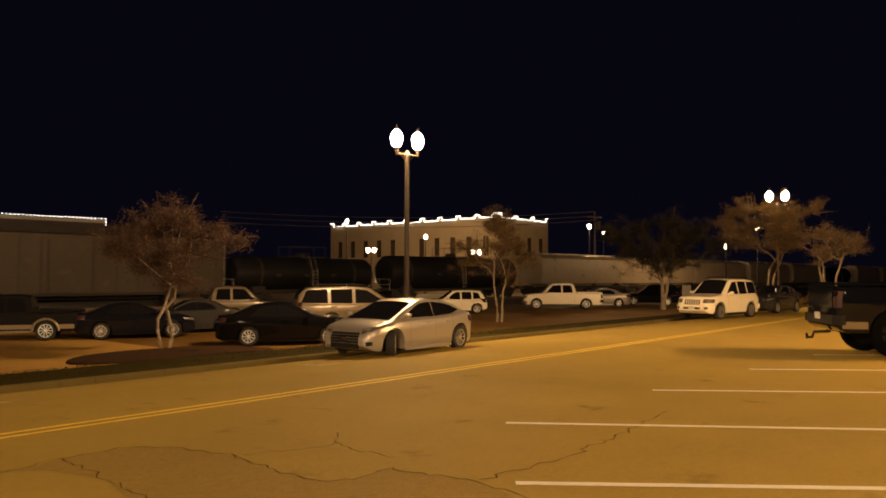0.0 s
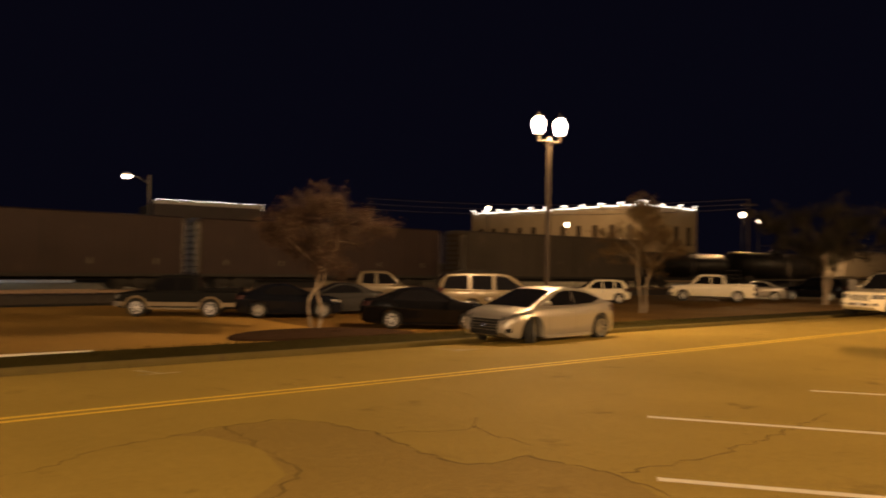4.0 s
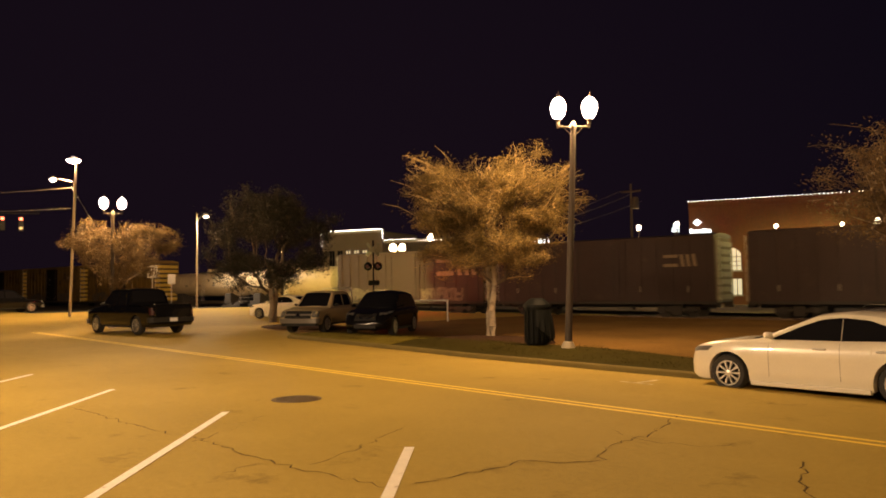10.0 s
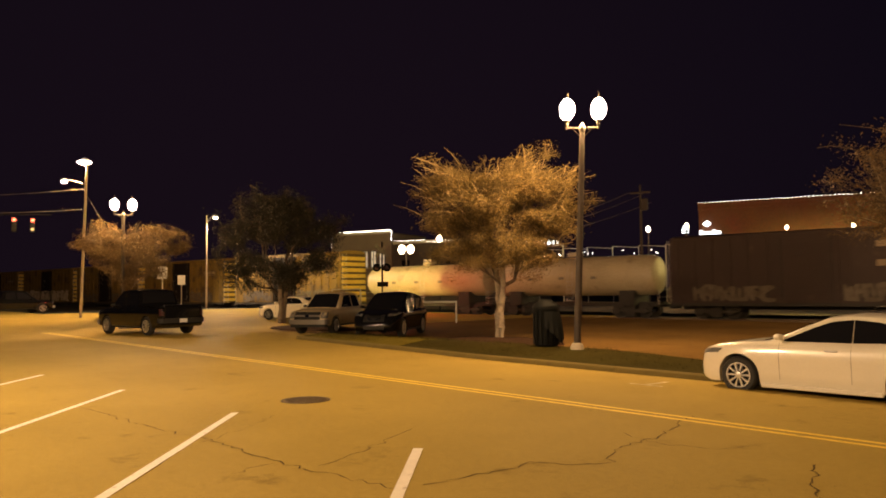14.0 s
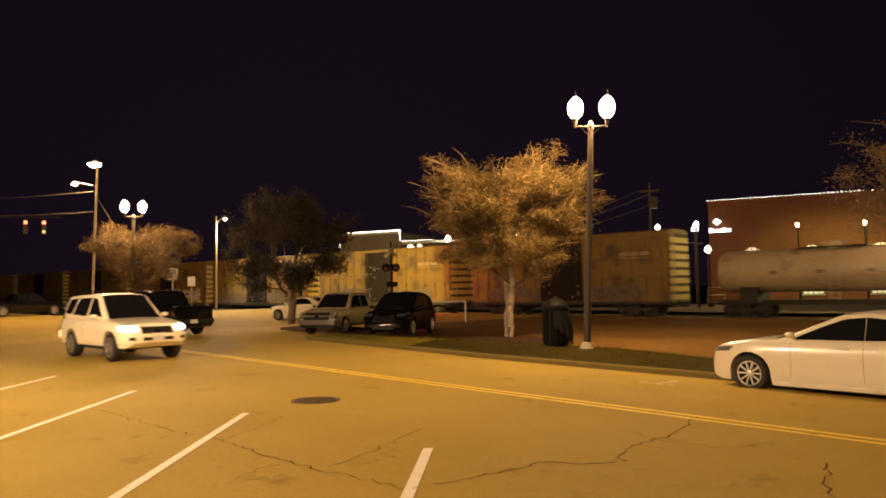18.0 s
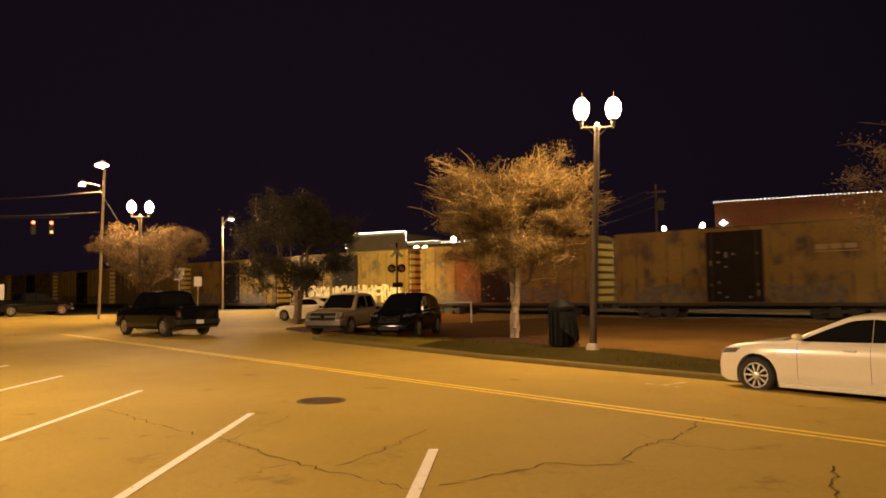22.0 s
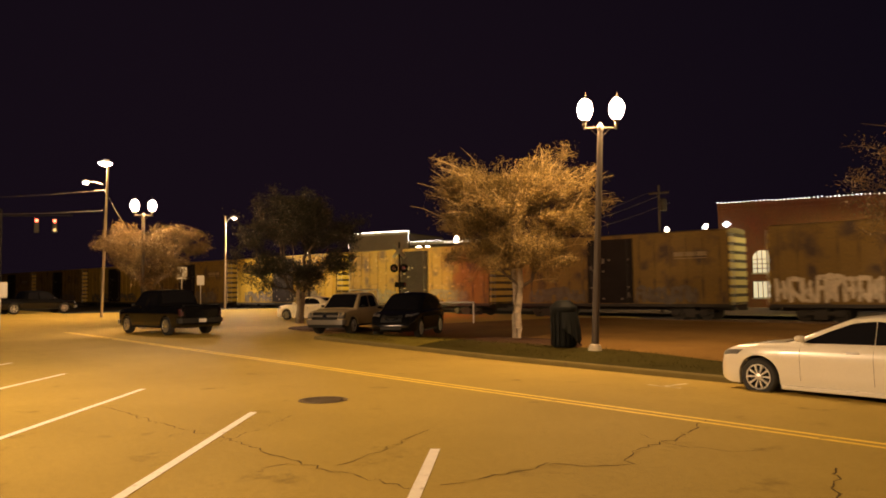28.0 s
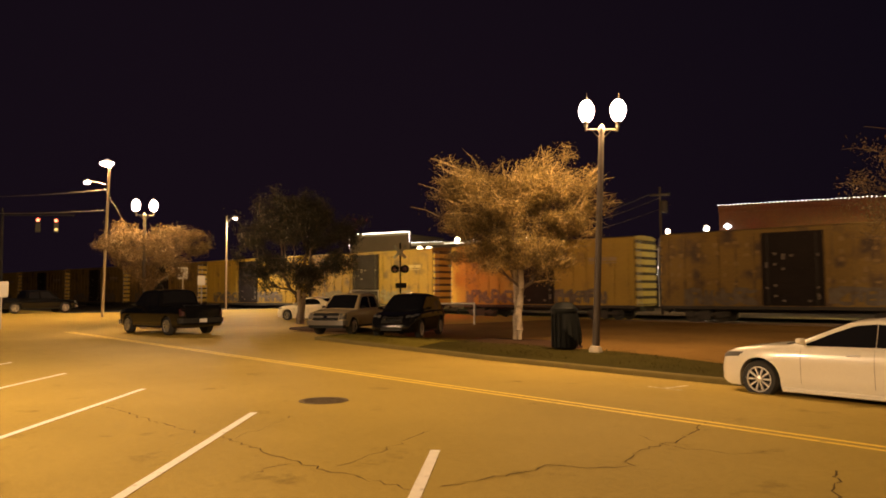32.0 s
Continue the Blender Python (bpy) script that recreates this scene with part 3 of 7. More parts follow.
def boxcar(label, paint, length=16.1, top=5.05, door=DOOR_DARK, end_paint=None, doors=((-1.6, 1.6),), tag_seed=0, logo=None, bold=False, dabs=0, ticks=0):
    h = length / 2
    car = thing("boxcar", label, "freight car", TRACK, "cars of the train")
    w = 1.5
    bm = bmesh.new()
    box(bm, -h + 0.15, h - 0.15, -w, w, 1.1, top - 0.14)
    part("body", bm, paint, car)
    bm = bmesh.new()
    prof = [(-w - 0.03, top - 0.18), (-w * 0.6, top - 0.03), (0, top), (w * 0.6, top - 0.03), (w + 0.03, top - 0.18), (0, top - 0.24)]
    a, b = [bm.verts.new((-h + 0.1, y, z)) for y, z in prof], [bm.verts.new((h - 0.1, y, z)) for y, z in prof]
    for i in range(len(prof)):
        j = (i + 1) % len(prof)
        bm.faces.new((a[i], b[i], b[j], a[j]))
    bm.faces.new(a[::-1])
    bm.faces.new(b)
    bmesh.ops.recalc_face_normals(bm, faces=bm.faces)
    part("roof", bm, paint, car)
    for s in (-1, 1):
        part("side_sill", boxed(-h + 0.1, h - 0.1, min(s * (w + 0.02), s * (w - 0.05)), max(s * (w + 0.02), s * (w - 0.05)), 0.98, 1.16), UNDER, car)
    part("centre_sill", boxed(-h + 0.4, h - 0.4, -0.3, 0.3, 0.75, 1.1), UNDER, car)
    # side posts, as separate ribs
    xs = [x for x in steps(-h + 0.6, h - 0.6, 14) if not any(d0 - 0.1 < x < d1 + 0.1 for d0, d1 in doors)]
    rib = mesh_of("rib", boxed(-0.05, 0.05, -w - 0.045, -w, 1.18, top - 0.2), paint)
    for x in xs:
        part("rib", rib, None, car, at=pose(x, 0, 0))
    for d0, d1 in doors:
        bm = bmesh.new()
        box(bm, d0, d1, -w - 0.07, -w, 1.2, top - 0.35, 0.01)
        dr = part("door", bm, door, car, "sliding side door")
        bar = mesh_of("door_rib", boxed(d0 + 0.08, d1 - 0.08, -w - 0.1, -w - 0.07, 0, 0.06), door)
        for z in steps(1.6, top - 0.7, 4):
            part("door_rib", bar, None, dr, at=pose(0, 0, z))
        if door == DOOR_DARK:
            # pale latches and reflective dabs in columns
            bm = bmesh.new()
            for i in range(7):
                x = d0 + 0.3 + (d1 - d0 - 0.6) * i / 6
                for k in range(5):
                    if (i * 7 + k * 5 + i * k) % 9 < 4:
                        continue
                    z = 1.55 + 0.58 * k + 0.15 * math.sin(i * 2.1)
                    box(bm, x - 0.07, x + 0.07, -w - 0.106, -w - 0.101, z, z + 0.12 + 0.2 * ((i + k) % 3 == 0))
            tagged(part("latch_pattern", bm, DAB, dr, "pale latches and dabs on the door"), kind="stuff")
        for x in (d0 + 0.35, d1 - 0.35):
            part("locking_bar", tube(bmesh.new(), [(x, -w - 0.12, 1.25), (x, -w - 0.12, top - 0.45)], 0.025, 5), UNDER, dr)
    for sx in (-1, 1):
        x = sx * (h - 0.15)
        m = 8
        end = part("end_wall", boxed(min(x, x + sx * 0.02), max(x, x + sx * 0.02), -w + 0.05, w - 0.05, 1.2, top - 0.3), END_DARK, car, "ribbed steel end wall")
        for i in range(m):
            z = 1.25 + (top - 1.6) * i / m
            part("end_rib", boxed(min(x + sx * 0.02, x + sx * 0.09), max(x + sx * 0.02, x + sx * 0.09), -w + 0.12, w - 0.12, z, z + (top - 1.6) / m * 0.62), end_paint or paint, end)
        bm = bmesh.new()
        ladder(bm, x + sx * 0.16, -w + 0.1, -w + 0.55, 1.1, top - 0.3, 9)
        part("ladder", bm, STEEL, car)
        bm = bmesh.new()
        box(bm, min(x, x + sx * 0.55), max(x, x + sx * 0.55), -0.14, 0.14, 0.78, 1.0, 0.03)
        part("coupler", bm, UNDER, car)
        bogie(car, sx * (h - 2.6))
    if dabs:
        r = random.Random(dabs)
        bm = bmesh.new()
        for i in range(26):
            for k in range(5):
                x, z = -h + 0.8 + (length - 1.6) * (i + r.uniform(-0.2, 0.2)) / 25, 2.5 + 0.55 * k + r.uniform(-0.09, 0.09)
                if r.random() < 0.45 or any(d0 - 0.2 < x < d1 + 0.2 for d0, d1 in doors):
                    continue
                a, b = r.uniform(0.07, 0.16), r.uniform(0.06, 0.13)
                box(bm, x - a, x + a, -w - 0.052, -w - 0.047, z - b, z + b)
        tagged(part("worn_patches", bm, DAB_BUFF, car, "rows of pale worn patches on the side"), kind="stuff")
    if logo:
        bm = bmesh.new()
        for line in logo:
            a, b = [bm.verts.new((x, -w - 0.056, z)) for x, z in line], [bm.verts.new((x, -w - 0.05, z)) for x, z in line]
            bm.faces.new(a)
            bm.faces.new(b[::-1])
            for k in range(len(a)):
                bm.faces.new((a[k], b[k], b[(k + 1) % len(a)], a[(k + 1) % len(a)]))
        bmesh.ops.recalc_face_normals(bm, faces=bm.faces)
        part("lettering", bm, LOGO, car, "faded pale railway emblem drawn as plain bars")
    for k in range(ticks):
        part("placard", boxed(-h + 1.7 + k * (2 * h - 3.4) / 4 - 0.05, -h + 1.7 + k * (2 * h - 3.4) / 4 + 0.05, -w - 0.05, -w - 0.02, 1.7, 2.05), DAB, car, "small pale placard")
    if tag_seed:
        bm = bmesh.new()
        top_z = 2.75 if bold else 2.2
        graffiti(bm, -h + (0.5 if bold else 1.6), -1.8, 1.3, top_z, -w - 0.052, tag_seed)
        graffiti(bm, 1.8, h - (0.5 if bold else 1.9), 1.3, top_z, -w - 0.052, tag_seed + 7)
        if bold:
            graffiti(bm, -1.5, 1.5, 1.35, top_z, -w - 0.108, tag_seed + 13)
        tagged(part("graffiti", bm, BOLD if bold else SPRAY, car, "unreadable pale spray-paint scrawl"), kind="stuff")
    return car


def tankcar(label, paint, length=12.9, r=1.28, mid=2.55, plain=False):
    h = length / 2
    car = thing("tank_car", label, "freight car", TRACK, "cars of the train")
    bm = bmesh.new()
    lathe(bm, [(0.05, -h + 0.5), (r * 0.55, -h + 0.55), (r * 0.86, -h + 0.68), (r, -h + 0.98), (r, h - 0.98), (r * 0.86, h - 0.68), (r * 0.55, h - 0.55), (0.05, h - 0.5)], 28, "x", (0, 0, mid))
    part("tank", bm, paint, car, smooth=True)
    for x in (-h + 2.6, 0, h - 2.6):
        part("strap", lathe(bmesh.new(), [(r + 0.015, x - 0.06), (r + 0.015, x + 0.06)], 28, "x", (0, 0, mid)), paint if plain else UNDER, car)
    bm = bmesh.new()
    lathe(bm, [(0.5, mid + r - 0.1), (0.5, mid + r + 0.28), (0.42, mid + r + 0.34)], 16)
    part("dome", bm, paint, car, smooth=True)
    bm = bmesh.new()
    box(bm, -1.6, 1.6, -0.75, 0.75, mid + r + 0.0, mid + r + 0.05)
    for x in (-1.6, 1.6):
        for y in (-0.75, 0.75) if not plain else ():
            tube(bm, [(x, y, mid + r), (x, y, mid + r + 0.8)], 0.02, 5)
    for y in (-0.75, 0.75) if not plain else ():
        tube(bm, [(-1.6, y, mid + r + 0.8), (1.6, y, mid + r + 0.8)], 0.02, 5)
    part("platform_rail", bm, UNDER, car)
    bm = bmesh.new()
    box(bm, -h + 0.3, h - 0.3, -0.35, 0.35, 0.9, 1.2)
    for x in (-h + 2.4, h - 2.4):
        box(bm, x - 0.5, x + 0.5, -1.1, 1.1, 1.0, mid - r * 0.75)
    for x in (-h + 0.35, h - 0.35):
        box(bm, x - 0.25, x + 0.25, -1.35, 1.35, 0.98, 1.08)
    part("underframe", bm, UNDER, car)
    for i in range(3):
        part("placard", boxed(-3 + i * 2.4, -2.6 + i * 2.4, -r - 0.02, -r + 0.06, mid - 0.2, mid - 0.02), UNDER if not plain else DAB, car)
    for sx in (-1, 1):
        bm = bmesh.new()
        for z in (1.5, 1.95):
            tube(bm, [(sx * (h - 0.2), -1.3, z), (sx * (h - 0.2), 1.3, z)], 0.02, 5)
        for y in (-1.3, 1.3):
            tube(bm, [(sx * (h - 0.2), y, 1.05), (sx * (h - 0.2), y, 1.95)], 0.02, 5)
        part("handrail", bm, STEEL, car)
        part("coupler", boxed(min(sx * h, sx * (h + 0.35)), max(sx * h, sx * (h + 0.35)), -0.14, 0.14, 0.78, 1.0), UNDER, car)
    bm = bmesh.new()
    for x in (0.1, 0.5):
        tube(bm, [(x, -r - 0.08, 1.2), (x, -r - 0.08, mid + 0.2), (x, -0.8, mid + r)], 0.02, 5)
    for i in range(6):
        tube(bm, [(0.1, -r - 0.08, 1.3 + 0.25 * i), (0.5, -r - 0.08, 1.3 + 0.25 * i)], 0.016, 5)
    part("ladder", bm, STEEL, car)
    for sx in (-1, 1):
        bogie(car, sx * (h - 2.2))
    return car


def hopper(label, paint, length=16.6, top=4.5):
    h = length / 2
    car = thing("hopper_car", label, "freight car", TRACK, "cars of the train")
    bm = bmesh.new()
    sec = [(-1.5, 1.5), (-1.58, 2.6), (-1.5, top - 0.45), (-1.1, top - 0.1), (0, top), (1.1, top - 0.1), (1.5, top - 0.45), (1.58, 2.6), (1.5, 1.5)]
    a, b = [bm.verts.new((-h + 0.9, y, z)) for y, z in sec], [bm.verts.new((h - 0.9, y, z)) for y, z in sec]
    for i in range(len(sec)):
        j = (i + 1) % len(sec)
        bm.faces.new((a[i], b[i], b[j], a[j]))
    bm.faces.new(a[::-1])
    bm.faces.new(b)
    bmesh.ops.recalc_face_normals(bm, faces=bm.faces)
    part("body", bm, paint, car, smooth=True, sharp=0.5)
    for x in (-4.2, 0, 4.2):
        bm = bmesh.new()
        vs = [bm.verts.new(p) for p in ((x - 1.9, -1.4, 1.5), (x + 1.9, -1.4, 1.5), (x + 1.9, 1.4, 1.5), (x - 1.9, 1.4, 1.5), (x - 0.5, -0.5, 0.55), (x + 0.5, -0.5, 0.55), (x + 0.5, 0.5, 0.55), (x - 0.5, 0.5, 0.55))]
        for f in ((0, 1, 5, 4), (1, 2, 6, 5), (2, 3, 7, 6), (3, 0, 4, 7), (4, 5, 6, 7)):
            bm.faces.new([vs[i] for i in f])
        bmesh.ops.recalc_face_normals(bm, faces=bm.faces)
        part("chute", bm, paint, car)
    for s in (-1, 1):
        part("side_sill", boxed(-h + 0.1, h - 0.1, min(s * 1.5, s * 1.35), max(s * 1.5, s * 1.35), 1.05, 1.25), UNDER, car)
    part("centre_sill", boxed(-h + 0.1, h - 0.1, -0.3, 0.3, 0.8, 1.1), UNDER, car)
    bm = bmesh.new()
    box(bm, -h + 0.6, h - 0.6, -0.35, 0.35, top + 0.08, top + 0.13)
    for x in steps(-h + 1.2, h - 1.2, 6):
        box(bm, x - 0.05, x + 0.05, -0.3, 0.3, top - 0.02, top + 0.1)
    part("roof_walk", bm, STEEL, car)
    for sx in (-1, 1):
        bm = bmesh.new()
        ladder(bm, sx * (h - 0.45), -1.45, -1.0, 1.1, top - 0.2, 8)
        part("ladder", bm, STEEL, car)
        part("coupler", boxed(min(sx * h, sx * (h + 0.35)) - 0.2, max(sx * h, sx * (h + 0.35)), -0.14, 0.14, 0.78, 1.0), UNDER, car)
    for sx in (-1, 1):
        bogie(car, sx * (h - 1.9))
    return car


def emblem(x, z, k):
    """A plain mark of two level bars and three leaning bars, as outlines in (x, z)."""
    rows = [((0, 0), (1.6, 0), (1.6, 0.32), (0, 0.32)), ((0, 0.98), (1.6, 0.98), (1.6, 1.3), (0, 1.3))]
    rows += [((a, 0), (a + 0.36, 0), (a + 0.16, 1.3), (a - 0.2, 1.3)) for a in (2.0, 2.65, 3.3)]
    return [[(x + a * k, z + b * k) for a, b in r] for r in rows]


EMBLEM_BIG = emblem(3.3, 3.05, 1.0)
EMBLEM_SMALL = emblem(4.5, 3.2, 0.55)
LETTERS = [[(a, c), (b, c), (b, d), (a, d)] for a, b, c, d in ((4.3, 4.9, 4.0, 4.25), (5.0, 5.6, 4.0, 4.25), (5.7, 6.3, 4.0, 4.25), (4.3, 6.3, 3.85, 3.9))]

protos = {}


def train_car(key, s0, build):
    if key not in protos:
        protos[key] = build()
        car = protos[key]
    else:
        car = copy_thing(protos[key], TRACK)
    movers.append((car, s0))


def brown():
    return boxcar("oxide-red boxcar with small pale emblem, moving", RUST_BOX, 15.3, 5.15, door=RUST_BOX, end_paint=END_GREY, logo=EMBLEM_SMALL, ticks=5)


def brown_long():
    return boxcar("long plain oxide-red boxcar, moving", RUST_BOX, 18.0, 4.62, door=RUST_BOX, end_paint=END_GREY, ticks=5)


def brown_big():
    return boxcar("dark oxide-red boxcar with large pale emblem, moving", RUST_BOX, 15.3, 5.15, door=RUST_BOX, end_paint=END_GREY, logo=EMBLEM_BIG, tag_seed=9)


def buff_a():
    return boxcar("buff boxcar with dark sliding doors and yellow ends, moving", BEIGE_BOX, 15.3, 5.6, end_paint=YELLOW_END, logo=LETTERS, tag_seed=52)


def buff_b():
    return boxcar("buff boxcar covered in pale scrawls, yellow ends, moving", BEIGE_BOX, 15.3, 5.6, end_paint=YELLOW_END, tag_seed=21, dabs=6)


def buff_c():
    return boxcar("buff boxcar with a band of bold white scrawls, moving", BEIGE_BOX, 15.3, 5.6, end_paint=YELLOW_END, tag_seed=77, bold=True)


def yellow():
    return boxcar("yellow boxcar with dark sliding doors, moving", YELLOW_BOX, 15.3, 5.6, end_paint=YELLOW_END, logo=LETTERS, tag_seed=33)


def grey_box():
    return boxcar("long grey-buff boxcar with rusty stains, moving", GREY_BOX, 20.2, 4.66, door=GREY_BOX, end_paint=GREY_BOX)


for s0, key in (
        (196, "hopper"), (179, "hopper"), (162, "tank_b"), (145.5, "hopper"), (128.5, "hopper"), (111.5, "hopper"), (95.6, "hopper"), (78.3, "hopper"),
        (59.3, "tank_long"), (43.3, "tank_small"), (26.1, "grey"), (4.9, "brown_long"), (-14.1, "brown_long"),
        (-29.7, "tank_b"), (-43.9, "tank_b"), (-59.3, "brown"), (-76, "brown"), (-92.9, "brown"), (-109.3, "brown_big"),
        (-124.1, "tank_w"), (-137.1, "tank_low"),
        (-153.3, "buff_a"), (-170.5, "buff_a"), (-187.2, "buff_b"), (-203.6, "buff_c"), (-220.9, "buff_a"), (-238.2, "buff_b"),
        (-255, "yellow"), (-272, "buff_a"), (-289, "yellow"), (-306, "buff_b"), (-323, "buff_a"), (-340, "buff_a"), (-357, "yellow"),
        (-374, "buff_c"), (-391, "buff_a"), (-408, "yellow"), (-425, "buff_a"), (-442, "buff_b")):
    train_car(key, s0, {
        "hopper": lambda: hopper("dirty beige covered hopper car, moving", TANK_WHITE),
        "tank_b": lambda: tankcar("black tank car with railed dome platform, moving", TANK_BLACK, 13.0, 1.45, 2.6),
        "tank_long": lambda: tankcar("long black tank car, moving", TANK_BLACK, 17.2, 1.42, 2.5),
        "tank_small": lambda: tankcar("low black tank car, moving", TANK_BLACK, 13.4, 1.22, 2.35),
        "brown_long": brown_long, "tank_w": lambda: tankcar("dirty white tank car with high round tank, moving", TANK_BEIGE, 13.2, 1.28, 2.88, True),
        "tank_low": lambda: tankcar("dirty white tank car with low round tank, moving", TANK_BEIGE, 13.2, 1.20, 2.84, True),
        "grey": grey_box, "brown": brown, "brown_big": brown_big, "yellow": yellow, "buff_a": buff_a, "buff_b": buff_b, "buff_c": buff_c}[key])


# ---- vehicles: x ahead, y to the left, origin on the ground under the middle ----
def paint(name, colour, metal=0.0, rough=0.28):
    dark = max(colour) < 0.05
    m = mat(name, colour, 0.06 if dark else rough, metal, vary=0.05, scale=2, fine=30, coat=0.0 if dark else 0.9, spec=0.35 if dark else 0.5)
    m.node_tree.nodes["Principled BSDF"].inputs["Coat Roughness"].default_value = 0.04
    return m


WHITE_PAINT = paint("white_car_paint", (0.90, 0.85, 0.68))
SILVER_PAINT = paint("silver_car_paint", (0.43, 0.41, 0.37), 0.45, 0.32)
BLACK_PAINT = paint("black_car_paint", (0.005, 0.005, 0.006), rough=0.15)
NAVY_PAINT = paint("dark_blue_car_paint", (0.006, 0.007, 0.011), rough=0.15)
OLD_BLACK = mat("dull_black_paint", (0.006, 0.006, 0.006), 0.6, vary=0.2, spec=0.12)
PEARL_PAINT = paint("pearl_white_car_paint", (0.66, 0.63, 0.53))
CREAM_PAINT = paint("cream_car_paint", (0.40, 0.33, 0.20))
BEIGE_PAINT = paint("beige_car_paint", (0.135, 0.11, 0.07), 0.1)
GREY_PAINT = paint("grey_car_paint", (0.04, 0.04, 0.042), 0.1)
TAN_TRIM = paint("tan_two_tone_paint", (0.22, 0.18, 0.12), 0.1)


wheel_meshes = {}


def wheel_parts(parent, r, w, spokes, x, y, side, rim_mat=None, name="wheel"):
    key = (r, w, spokes, rim_mat.name if rim_mat else "")
    if key not in wheel_meshes:
        bm = bmesh.new()
        lathe(bm, [(r * 0.66, -w / 2 + 0.01), (r * 0.9, -w / 2), (r * 0.98, -w / 2 + 0.03), (r, -w / 4), (r, w / 4), (r * 0.98, w / 2 - 0.03), (r * 0.9, w / 2), (r * 0.66, w / 2 - 0.01)], 28, "y", caps=False)
        tyre = mesh_of("tyre", bm, RUBBER, True)
        bm = bmesh.new()
        lathe(bm, [(r * 0.05, -w / 2 + 0.02), (r * 0.66, -w / 2 + 0.015), (r * 0.67, w / 2 - 0.015), (r * 0.62, w / 2 - 0.02), (r * 0.60, w / 2 - 0.10), (r * 0.05, w / 2 - 0.10)], 28, "y")
        barrel = mesh_of("barrel", bm, DARK_TRIM, True)
        bm = bmesh.new()
        for k in range(spokes):
            a = 2 * math.pi * k / spokes
            ca, sa = math.cos(a), math.sin(a)
            wd = 0.19 * r / max(1, spokes / 5)
            pts = []
            for rad, half in ((r * 0.10, wd * 0.30), (r * 0.63, wd * 0.55)):
                for s in (-1, 1):
                    for yy in (w / 2 - 0.055, w / 2 - 0.018):
                        pts.append(bm.verts.new((ca * rad - sa * half * s, yy, sa * rad + ca * half * s)))
            for f in ((0, 1, 3, 2), (4, 6, 7, 5), (0, 4, 5, 1), (2, 3, 7, 6), (1, 5, 7, 3), (0, 2, 6, 4)):
                bm.faces.new([pts[i] for i in f])
        lathe(bm, [(0.01, w / 2 - 0.06), (r * 0.17, w / 2 - 0.055), (r * 0.17, w / 2 - 0.012), (0.01, w / 2 - 0.006)], 14, "y")
        lathe(bm, [(r * 0.60, w / 2 - 0.03), (r * 0.68, w / 2 - 0.03), (r * 0.68, w / 2 - 0.006), (r * 0.63, w / 2 - 0.006), (r * 0.60, w / 2 - 0.03)], 28, "y", caps=False)
        bmesh.ops.recalc_face_normals(bm, faces=bm.faces)
        rim = mesh_of("rim", bm, rim_mat or ALLOY)
        wheel_meshes[key] = (tyre, barrel, rim)
    tyre, barrel, rim = wheel_meshes[key]
    hub = new(name, tyre)
    hub.parent = parent
    hub.matrix_basis = pose(x, y, r, 0, 0, 0 if side > 0 else 180)
    part("barrel", barrel, None, hub)
    part("rim", rim, None, hub, "spoked alloy rim")
    return hub


